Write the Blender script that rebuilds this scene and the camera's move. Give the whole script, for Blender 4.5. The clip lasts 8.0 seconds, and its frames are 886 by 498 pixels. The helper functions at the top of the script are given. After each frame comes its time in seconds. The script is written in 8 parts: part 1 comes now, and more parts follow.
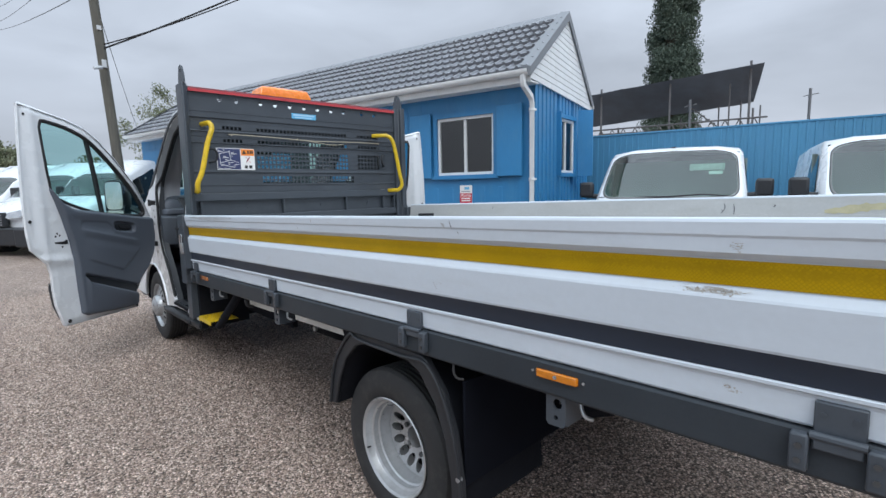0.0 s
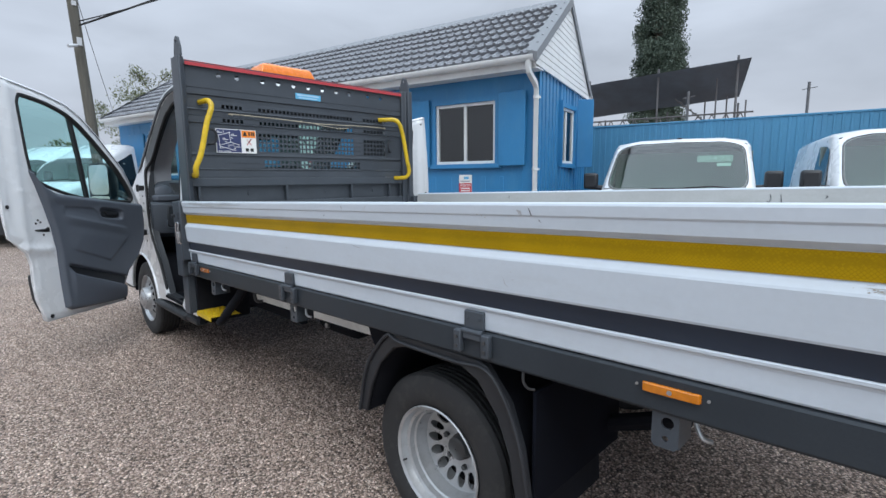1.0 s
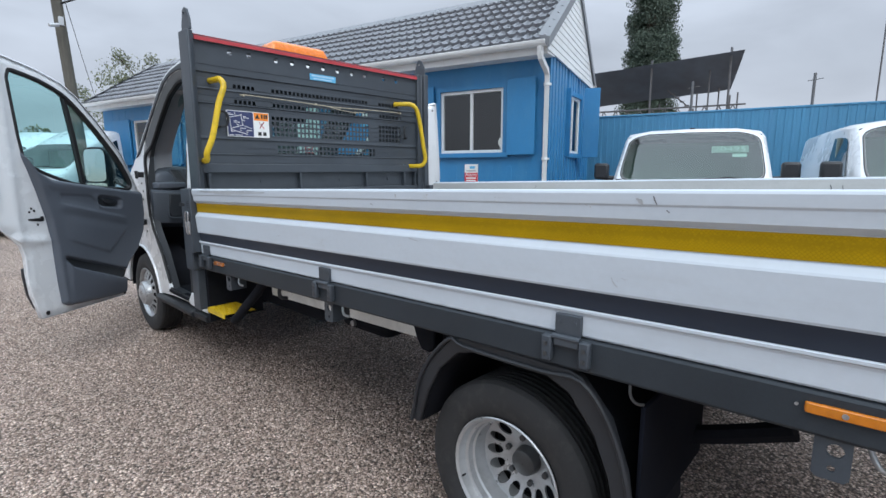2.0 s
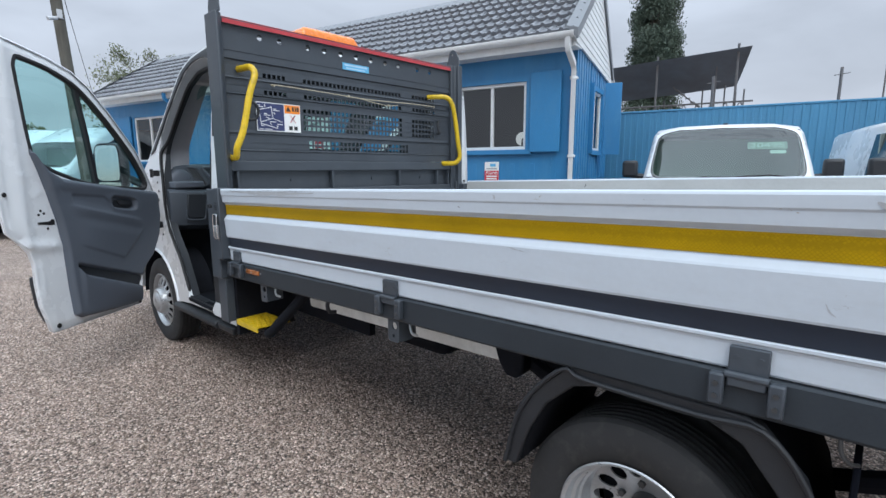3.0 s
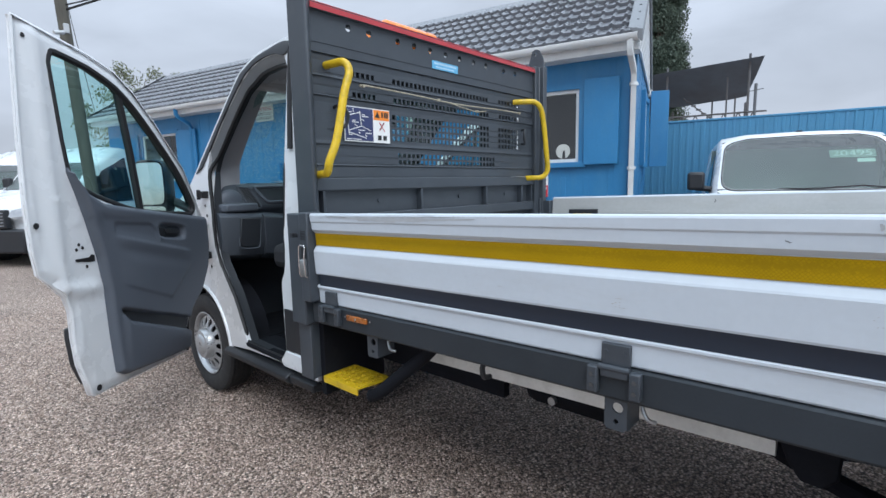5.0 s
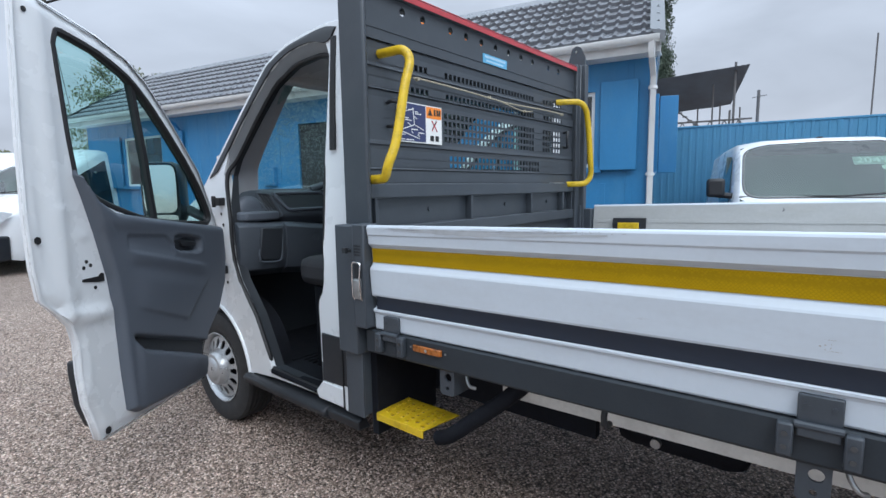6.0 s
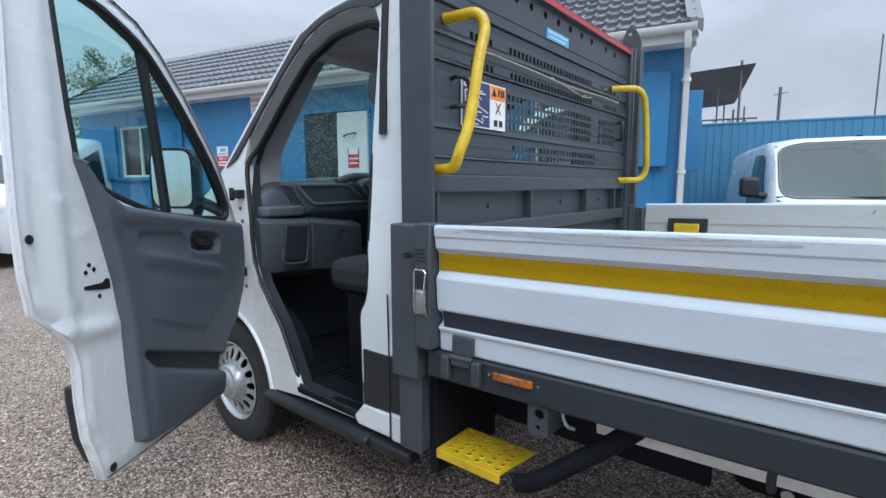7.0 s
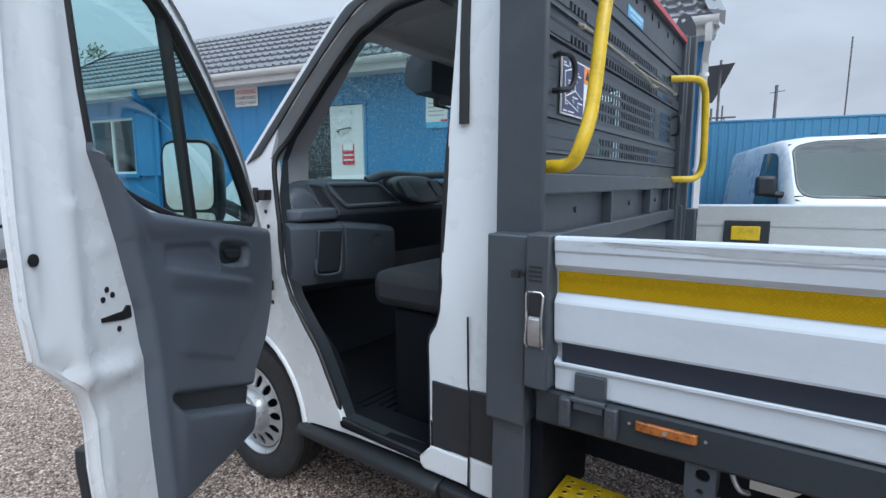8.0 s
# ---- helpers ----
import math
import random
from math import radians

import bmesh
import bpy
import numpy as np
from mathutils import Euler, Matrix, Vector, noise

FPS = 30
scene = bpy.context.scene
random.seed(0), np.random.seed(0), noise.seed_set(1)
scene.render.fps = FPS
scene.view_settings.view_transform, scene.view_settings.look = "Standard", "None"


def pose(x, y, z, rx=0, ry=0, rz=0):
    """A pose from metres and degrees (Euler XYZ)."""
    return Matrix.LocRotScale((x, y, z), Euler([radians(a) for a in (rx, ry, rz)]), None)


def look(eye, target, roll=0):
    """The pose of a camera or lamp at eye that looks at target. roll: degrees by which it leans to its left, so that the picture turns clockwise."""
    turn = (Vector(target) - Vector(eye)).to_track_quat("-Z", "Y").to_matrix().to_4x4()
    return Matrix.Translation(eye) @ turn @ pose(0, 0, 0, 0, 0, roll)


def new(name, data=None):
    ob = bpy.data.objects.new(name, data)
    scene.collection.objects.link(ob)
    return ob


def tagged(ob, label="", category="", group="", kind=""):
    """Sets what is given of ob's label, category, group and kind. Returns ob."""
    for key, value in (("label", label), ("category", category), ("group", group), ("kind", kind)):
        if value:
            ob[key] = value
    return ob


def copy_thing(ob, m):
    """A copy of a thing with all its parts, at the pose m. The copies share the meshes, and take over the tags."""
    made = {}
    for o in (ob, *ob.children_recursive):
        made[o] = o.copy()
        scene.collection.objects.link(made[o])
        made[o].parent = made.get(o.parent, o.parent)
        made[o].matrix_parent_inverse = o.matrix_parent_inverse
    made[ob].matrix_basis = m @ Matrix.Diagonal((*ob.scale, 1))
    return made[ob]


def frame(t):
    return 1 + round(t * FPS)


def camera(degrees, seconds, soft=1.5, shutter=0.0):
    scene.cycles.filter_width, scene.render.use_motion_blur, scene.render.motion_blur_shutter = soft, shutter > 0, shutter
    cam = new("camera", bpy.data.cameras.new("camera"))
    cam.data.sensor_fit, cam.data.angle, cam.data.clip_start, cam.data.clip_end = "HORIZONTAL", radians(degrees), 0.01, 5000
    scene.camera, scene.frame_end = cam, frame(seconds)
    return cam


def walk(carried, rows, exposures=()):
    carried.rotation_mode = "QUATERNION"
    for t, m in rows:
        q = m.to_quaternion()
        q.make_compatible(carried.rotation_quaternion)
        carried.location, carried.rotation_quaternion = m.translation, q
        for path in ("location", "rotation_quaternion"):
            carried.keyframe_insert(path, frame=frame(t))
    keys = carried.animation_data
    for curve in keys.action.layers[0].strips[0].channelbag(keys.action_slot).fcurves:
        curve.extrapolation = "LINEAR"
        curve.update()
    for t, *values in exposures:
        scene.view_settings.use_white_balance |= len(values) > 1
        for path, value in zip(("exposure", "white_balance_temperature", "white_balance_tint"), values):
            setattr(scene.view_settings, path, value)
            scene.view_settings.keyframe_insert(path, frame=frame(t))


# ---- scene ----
cam = camera(84.3, 8.0, soft=1.5)
PATH = [
    (0, (0.034, 0.014, 1.489), (1.398, 1.456, 1.243), -1.2),
    (0.5, (-0.019, 0.164, 1.472), (1.38, 1.568, 1.207), -1.0),
    (1, (-0.001, 0.377, 1.463), (1.414, 1.762, 1.181), -0.5),
    (1.5, (-0.029, 0.54, 1.45), (1.408, 1.898, 1.144), -0.1),
    (3, (-0.067, 1.203, 1.439), (1.393, 2.531, 1.113), -0.2),
    (3.5, (-0.052, 1.401, 1.434), (1.403, 2.737, 1.121), -0.1),
    (4, (-0.108, 1.67, 1.456), (1.347, 3.008, 1.15), -0.6),
    (4.5, (-0.09, 1.883, 1.444), (1.369, 3.222, 1.164), -1.0),
    (6, (-0.112, 2.617, 1.463), (1.421, 3.878, 1.218), -0.9),
    (6.5, (-0.085, 2.828, 1.438), (1.457, 4.076, 1.183), -0.7),
    (7, (-0.031, 3.056, 1.453), (1.517, 4.296, 1.193), -0.1),
    (7.5, (-0.023, 3.319, 1.436), (1.556, 4.519, 1.175), 0.1),
    (8, (-0.006, 3.559, 1.462), (1.603, 4.716, 1.192), 0.0),
]
walk(cam, [(t, look(eye, target, roll)) for t, eye, target, roll in PATH], [(0, 0.52, 6500, 10), (3, 0.61, 6450, 10), (4.5, 0.64, 6400, 10), (6, 0.60, 6330, 10), (8, 0.64, 6230, 9)])

# ---- daylight: overcast sky with a faint, wide sun ----
SUN_ELEVATION, SUN_TURN = radians(50), radians(210)
world = bpy.data.worlds.new("overcast_sky")
scene.world = world
world.use_nodes = True
wn, wl = world.node_tree.nodes, world.node_tree.links
wn.clear()
w_out = wn.new("ShaderNodeOutputWorld")
w_bg = wn.new("ShaderNodeBackground")
w_sky = wn.new("ShaderNodeTexSky")
w_sky.sky_type = "NISHITA"
w_sky.sun_disc = False
w_sky.sun_elevation, w_sky.sun_rotation = SUN_ELEVATION, SUN_TURN
w_sky.air_density, w_sky.dust_density = 1.0, 4.0
w_co = wn.new("ShaderNodeTexCoord")
w_sep = wn.new("ShaderNodeSeparateXYZ")
wl.new(w_co.outputs["Generated"], w_sep.inputs[0])
# cloud layer: brighter towards the zenith as an overcast sky is
w_ramp = wn.new("ShaderNodeValToRGB")
w_ramp.color_ramp.elements[0].position, w_ramp.color_ramp.elements[0].color = 0.0, (3.75, 4.12, 4.8, 1)
w_ramp.color_ramp.elements[1].position, w_ramp.color_ramp.elements[1].color = 0.9, (11.2, 13.2, 15.3, 1)
mid = w_ramp.color_ramp.elements.new(0.35)
mid.color = (4.05, 4.55, 5.3, 1)
wl.new(w_sep.outputs["Z"], w_ramp.inputs[0])
w_map = wn.new("ShaderNodeMapping")
w_map.inputs["Scale"].default_value = (1.0, 1.0, 3.2)
wl.new(w_co.outputs["Generated"], w_map.inputs[0])
w_noise = wn.new("ShaderNodeTexNoise")
w_noise.inputs["Scale"].default_value, w_noise.inputs["Detail"].default_value = 2.6, 6
w_noise.inputs["Roughness"].default_value, w_noise.inputs["Distortion"].default_value = 0.48, 0.4
wl.new(w_map.outputs[0], w_noise.inputs["Vector"])
w_rng = wn.new("ShaderNodeMapRange")
w_rng.inputs["From Min"].default_value, w_rng.inputs["From Max"].default_value = 0.3, 0.72
w_rng.inputs["To Min"].default_value, w_rng.inputs["To Max"].default_value = 0.84, 1.2
wl.new(w_noise.outputs["Fac"], w_rng.inputs["Value"])
w_mul = wn.new("ShaderNodeVectorMath")
w_mul.operation = "SCALE"
wl.new(w_ramp.outputs[0], w_mul.inputs[0])
wl.new(w_rng.outputs[0], w_mul.inputs["Scale"])
w_mix = wn.new("ShaderNodeMixRGB")
w_mix.inputs["Fac"].default_value = 0.93
wl.new(w_sky.outputs[0], w_mix.inputs[1])
wl.new(w_mul.outputs[0], w_mix.inputs[2])
wl.new(w_mix.outputs[0], w_bg.inputs["Color"])
w_bg.inputs["Strength"].default_value = 0.1
wl.new(w_bg.outputs[0], w_out.inputs[0])

sun = new("sun", bpy.data.lights.new("sun", "SUN"))
sun.data.energy, sun.data.angle, sun.data.color = 1.15, radians(38), (0.93, 0.97, 1.0)
# the sky's rotation 0 stands over +y and grows clockwise seen from above
s_dir = Vector((math.sin(SUN_TURN) * math.cos(SUN_ELEVATION), math.cos(SUN_TURN) * math.cos(SUN_ELEVATION), math.sin(SUN_ELEVATION)))
sun.matrix_world = look(s_dir * 60, (0, 0, 0))

# ---- materials ----
def node_mat(name):
    m = bpy.data.materials.new(name)
    m.use_nodes = True
    nt = m.node_tree
    return m, nt, nt.nodes["Principled BSDF"]


def surface(name, color, rough=0.5, metal=0.0, vary=0.12, coarse=1.5, fine=60.0, bump=0.1, coat=0.0, dirt=None, dirt_amount=0.0, spread=0.0, stretch=(1, 1, 1), spec=0.5):
    """Paint, plastic, metal: base colour with stains (coarse) and grain (fine), uneven gloss and fine relief."""
    m, nt, b = node_mat(name)
    n, l = nt.nodes, nt.links
    co = n.new("ShaderNodeTexCoord")
    mp = n.new("ShaderNodeMapping")
    mp.inputs["Scale"].default_value = stretch
    l.new(co.outputs["Object"], mp.inputs[0])
    a = n.new("ShaderNodeTexNoise")
    a.inputs["Scale"].default_value, a.inputs["Detail"].default_value, a.inputs["Roughness"].default_value = coarse, 8, 0.62
    l.new(mp.outputs[0], a.inputs["Vector"])
    g = n.new("ShaderNodeTexNoise")
    g.inputs["Scale"].default_value, g.inputs["Detail"].default_value = fine, 4
    l.new(co.outputs["Object"], g.inputs["Vector"])
    both = n.new("ShaderNodeMath")
    both.operation = "MULTIPLY_ADD"
    both.inputs[1].default_value = 0.35
    l.new(g.outputs["Fac"], both.inputs[0])
    l.new(a.outputs["Fac"], both.inputs[2])
    r = n.new("ShaderNodeMapRange")
    r.inputs["From Min"].default_value, r.inputs["From Max"].default_value = 0.42, 0.92
    r.inputs["To Min"].default_value, r.inputs["To Max"].default_value = 1 - vary, 1 + vary
    l.new(both.outputs[0], r.inputs["Value"])
    sc = n.new("ShaderNodeVectorMath")
    sc.operation = "SCALE"
    sc.inputs[0].default_value = color
    l.new(r.outputs[0], sc.inputs["Scale"])
    col = sc.outputs[0]
    if spread:
        oi = n.new("ShaderNodeObjectInfo")
        r2 = n.new("ShaderNodeMapRange")
        r2.inputs["To Min"].default_value, r2.inputs["To Max"].default_value = 1 - spread, 1 + spread
        l.new(oi.outputs["Random"], r2.inputs["Value"])
        s2 = n.new("ShaderNodeVectorMath")
        s2.operation = "SCALE"
        l.new(col, s2.inputs[0])
        l.new(r2.outputs[0], s2.inputs["Scale"])
        col = s2.outputs[0]
    if dirt:
        d = n.new("ShaderNodeTexNoise")
        d.inputs["Scale"].default_value, d.inputs["Detail"].default_value, d.inputs["Roughness"].default_value = coarse * 3.1, 10, 0.7
        l.new(mp.outputs[0], d.inputs["Vector"])
        dr = n.new("ShaderNodeMapRange")
        dr.inputs["From Min"].default_value, dr.inputs["From Max"].default_value = 0.5, 0.75
        dr.inputs["To Max"].default_value = dirt_amount
        l.new(d.outputs["Fac"], dr.inputs["Value"])
        mx = n.new("ShaderNodeMixRGB")
        mx.inputs[2].default_value = (*dirt, 1)
        l.new(dr.outputs[0], mx.inputs["Fac"])
        l.new(col, mx.inputs[1])
        col = mx.outputs[0]
    l.new(col, b.inputs["Base Color"])
    rr = n.new("ShaderNodeMapRange")
    rr.inputs["From Min"].default_value, rr.inputs["From Max"].default_value = 0.4, 0.95
    rr.inputs["To Min"].default_value, rr.inputs["To Max"].default_value = max(rough - 0.1, 0.03), min(rough + 0.12, 1)
    l.new(both.outputs[0], rr.inputs["Value"])
    l.new(rr.outputs[0], b.inputs["Roughness"])
    b.inputs["Metallic"].default_value = metal
    b.inputs["Specular IOR Level"].default_value = spec
    b.inputs["Coat Weight"].default_value = coat
    b.inputs["Coat Roughness"].default_value = 0.08
    if bump:
        bp = n.new("ShaderNodeBump")
        bp.inputs["Strength"].default_value, bp.inputs["Distance"].default_value = bump, 0.004
        l.new(both.outputs[0], bp.inputs["Height"])
        l.new(bp.outputs[0], b.inputs["Normal"])
    return m


def glass(name, tint, gloss=1.0, rough=0.0, base=0.08):
    """A thin pane: it lets light straight through, tinted, and mirrors more at a glancing angle."""
    m = bpy.data.materials.new(name)
    m.use_nodes = True
    n, l = m.node_tree.nodes, m.node_tree.links
    n.clear()
    out, mix = n.new("ShaderNodeOutputMaterial"), n.new("ShaderNodeMixShader")
    tr, gl, lw = n.new("ShaderNodeBsdfTransparent"), n.new("ShaderNodeBsdfGlossy"), n.new("ShaderNodeLayerWeight")
    tr.inputs["Color"].default_value = (*tint, 1)
    gl.inputs["Roughness"].default_value = rough
    gl.inputs["Color"].default_value = (gloss, gloss, gloss, 1)
    lw.inputs["Blend"].default_value = 0.5
    p5, ma = n.new("ShaderNodeMath"), n.new("ShaderNodeMath")
    p5.operation, p5.inputs[1].default_value = "POWER", 5.0
    ma.operation, ma.inputs[1].default_value, ma.inputs[2].default_value = "MULTIPLY_ADD", 1 - base, base
    l.new(lw.outputs["Facing"], p5.inputs[0])
    l.new(p5.outputs[0], ma.inputs[0])
    l.new(ma.outputs[0], mix.inputs[0])
    l.new(tr.outputs[0], mix.inputs[1])
    l.new(gl.outputs[0], mix.inputs[2])
    l.new(mix.outputs[0], out.inputs[0])
    return m


WHITE_SIDE = surface("white_dropside_paint", (0.545, 0.595, 0.65), 0.36, vary=0.05, coarse=2.2, bump=0.05, dirt=(0.35, 0.34, 0.33), dirt_amount=0.18, stretch=(1, 0.35, 1.6))
WHITE_CAB = surface("white_cab_paint", (0.71, 0.735, 0.76), 0.28, vary=0.02, coarse=1.2, fine=9, bump=0.0, coat=0.5)
GREY_INNER = surface("weathered_grey_aluminium", (0.44, 0.445, 0.44), 0.5, vary=0.1, coarse=4, bump=0.1, dirt=(0.36, 0.34, 0.29), dirt_amount=0.3, stretch=(1, 0.5, 1.5))
DARK = surface("dark_grey_powder_coat", (0.046, 0.055, 0.067), 0.42, vary=0.2, coarse=2.5, fine=140, bump=0.12, dirt=(0.085, 0.092, 0.10), dirt_amount=0.25)
# side rails get a darker grey than the headboard
RAVE = surface("darker_rail_grey", (0.029, 0.035, 0.042), 0.45, vary=0.2, coarse=2.5, fine=140, bump=0.12, dirt=(0.055, 0.058, 0.061), dirt_amount=0.2, spec=0.25)
BLACK = surface("black_plastic", (0.016, 0.018, 0.022), 0.5, vary=0.25, coarse=4, fine=220, bump=0.15, dirt=(0.04, 0.04, 0.04), dirt_amount=0.25)
UNDER = surface("dusty_black_chassis", (0.010, 0.011, 0.015), 0.8, vary=0.35, coarse=6, bump=0.3, dirt=(0.020, 0.021, 0.023), dirt_amount=0.5, spec=0.12)
RUBBER = surface("tyre_rubber", (0.021, 0.021, 0.022), 0.72, vary=0.25, coarse=7, fine=180, bump=0.25, dirt=(0.07, 0.066, 0.06), dirt_amount=0.45)
INFILL = surface("bluish_black_rubber", (0.011, 0.018, 0.032), 0.42, vary=0.1, coarse=3, fine=120, bump=0.03)
SEAL = surface("black_rubber_seal", (0.012, 0.012, 0.014), 0.55, vary=0.15, bump=0.05)
SILVER = surface("silver_wheel_paint", (0.46, 0.47, 0.48), 0.32, metal=0.55, vary=0.1, coarse=9, bump=0.06, dirt=(0.22, 0.2, 0.18), dirt_amount=0.35)
STEEL = surface("galvanised_steel", (0.42, 0.43, 0.44), 0.4, metal=0.85, vary=0.2, coarse=20, bump=0.1)
CHROME = surface("bright_steel", (0.75, 0.75, 0.76), 0.16, metal=1.0, vary=0.08, bump=0.02)
YELLOW = surface("yellow_rail_paint", (0.63, 0.42, 0.014), 0.36, vary=0.14, coarse=8, bump=0.08, dirt=(0.1, 0.07, 0.02), dirt_amount=0.5)
AMBER = surface("amber_lens", (0.58, 0.18, 0.006), 0.15, vary=0.12, coarse=30, bump=0.25, coat=0.6)
RED = surface("red_marking_tape", (0.45, 0.045, 0.055), 0.4, vary=0.15, coarse=10)
RED_SIGN = surface("red_sign_print", (0.55, 0.03, 0.05), 0.45, vary=0.08)
BLUE_LABEL = surface("bright_blue_label", (0.12, 0.42, 0.66), 0.4, vary=0.15, coarse=20)
NAVY = surface("navy_sign_print", (0.034, 0.045, 0.125), 0.35, vary=0.1)
ORANGE = surface("orange_sign_print", (0.85, 0.25, 0.03), 0.4, vary=0.08)
PAPER = surface("white_sign_print", (0.78, 0.78, 0.76), 0.45, vary=0.06)
INK = surface("black_print", (0.02, 0.02, 0.02), 0.5, vary=0.1)
GREY_PRINT = surface("grey_print", (0.35, 0.36, 0.38), 0.5, vary=0.1)
TRIM = surface("grey_moulded_trim", (0.084, 0.098, 0.122), 0.52, vary=0.08, coarse=3, fine=260, bump=0.12)
DASH = surface("dark_moulded_dash", (0.052, 0.063, 0.079), 0.55, vary=0.12, coarse=3, fine=260, bump=0.12)
DASH_DARK = surface("near_black_dash", (0.024, 0.028, 0.034), 0.45, vary=0.15, fine=240, bump=0.1)
MAT_FLOOR = surface("black_floor_mat", (0.008, 0.009, 0.012), 0.75, vary=0.3, coarse=9, bump=0.2, spec=0.12)
RAIL_RUB = surface("weathered_rail_rubber", (0.036, 0.040, 0.046), 0.6, vary=0.15, coarse=6, bump=0.08)
# the flange is white; its shade is put into this grey
FLANGE = surface("shaded_flange_white", (0.26, 0.28, 0.30), 0.4, vary=0.08, coarse=4, bump=0.03)
PILLAR = surface("dark_grey_pillar_cloth", (0.40, 0.41, 0.44), 0.8, vary=0.08, fine=300, bump=0.15)
LINER = surface("grey_headliner", (0.50, 0.52, 0.54), 0.85, vary=0.08, fine=300, bump=0.15)
FABRIC = surface("dark_woven_seat_cloth", (0.026, 0.027, 0.032), 0.9, vary=0.2, coarse=12, fine=420, bump=0.4)
BLUE = surface("blue_container_paint", (0.030, 0.195, 0.41), 0.45, vary=0.14, coarse=1.4, fine=50, bump=0.12, dirt=(0.09, 0.26, 0.42), dirt_amount=0.4, stretch=(1, 1, 0.35))
BLUE_FENCE = surface("weathered_blue_fence_paint", (0.058, 0.208, 0.345), 0.55, vary=0.2, coarse=0.8, fine=40, bump=0.15, dirt=(0.09, 0.24, 0.42), dirt_amount=0.5, stretch=(1, 1, 0.25))
UPVC = surface("white_upvc", (0.70, 0.71, 0.71), 0.4, vary=0.06, coarse=3, bump=0.04, dirt=(0.42, 0.41, 0.38), dirt_amount=0.3, stretch=(1, 1, 0.4))
TILE = surface("dark_grey_steel_tile", (0.150, 0.157, 0.175), 0.28, vary=0.16, coarse=2.0, fine=90, bump=0.12, dirt=(0.2, 0.2, 0.19), dirt_amount=0.3)
WOOD_POLE = surface("weathered_pole_wood", (0.10, 0.095, 0.08), 0.85, vary=0.35, coarse=9, fine=70, bump=0.6, stretch=(3, 3, 0.25))
SCAFF = surface("dull_scaffold_tube", (0.13, 0.13, 0.135), 0.5, metal=0.3, vary=0.2, coarse=5)
SHEET = surface("dark_sheeting", (0.090, 0.122, 0.165), 0.7, vary=0.35, coarse=0.7, bump=0.3)
BARK = surface("bark", (0.075, 0.06, 0.045), 0.9, vary=0.35, coarse=8, bump=0.8)
WIRE = surface("black_cable", (0.015, 0.015, 0.017), 0.6, vary=0.1)
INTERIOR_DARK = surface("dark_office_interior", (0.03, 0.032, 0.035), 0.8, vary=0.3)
GLASS_DOOR = glass("pale_green_door_glass", (0.55, 0.84, 0.83))
GLASS_SCREEN = glass("windscreen_glass", (0.68, 0.87, 0.84))
GLASS_VAN = glass("van_windscreen_glass", (0.55, 0.76, 0.67), 1.0, 0.02, 0.10)
GLASS_WINDOW = glass("window_glass", (0.55, 0.58, 0.58))


def tape_material():
    """Yellow reflective tape with its fine honeycomb of sealed cells."""
    m, nt, b = node_mat("yellow_reflective_tape")
    n, l = nt.nodes, nt.links
    co = n.new("ShaderNodeTexCoord")
    mp = n.new("ShaderNodeMapping")
    mp.inputs["Rotation"].default_value = (radians(45), 0, 0)
    l.new(co.outputs["Object"], mp.inputs[0])
    v = n.new("ShaderNodeTexVoronoi")
    v.feature = "DISTANCE_TO_EDGE"
    v.inputs["Scale"].default_value, v.inputs["Randomness"].default_value = 150, 0.15
    l.new(mp.outputs[0], v.inputs["Vector"])
    r = n.new("ShaderNodeValToRGB")
    r.color_ramp.elements[0].position, r.color_ramp.elements[0].color = 0.03, (0.335, 0.205, 0.002, 1)
    r.color_ramp.elements[1].position, r.color_ramp.elements[1].color = 0.16, (0.435, 0.265, 0.002, 1)
    l.new(v.outputs["Distance"], r.inputs[0])
    s = n.new("ShaderNodeTexNoise")
    s.inputs["Scale"].default_value, s.inputs["Detail"].default_value = 5, 6
    l.new(co.outputs["Object"], s.inputs["Vector"])
    mr = n.new("ShaderNodeMapRange")
    mr.inputs["To Min"].default_value, mr.inputs["To Max"].default_value = 0.75, 1.2
    l.new(s.outputs["Fac"], mr.inputs["Value"])
    sc = n.new("ShaderNodeVectorMath")
    sc.operation = "SCALE"
    l.new(r.outputs[0], sc.inputs[0])
    l.new(mr.outputs[0], sc.inputs["Scale"])
    l.new(sc.outputs[0], b.inputs["Base Color"])
    b.inputs["Roughness"].default_value = 0.45
    b.inputs["Specular IOR Level"].default_value = 0.15
    return m


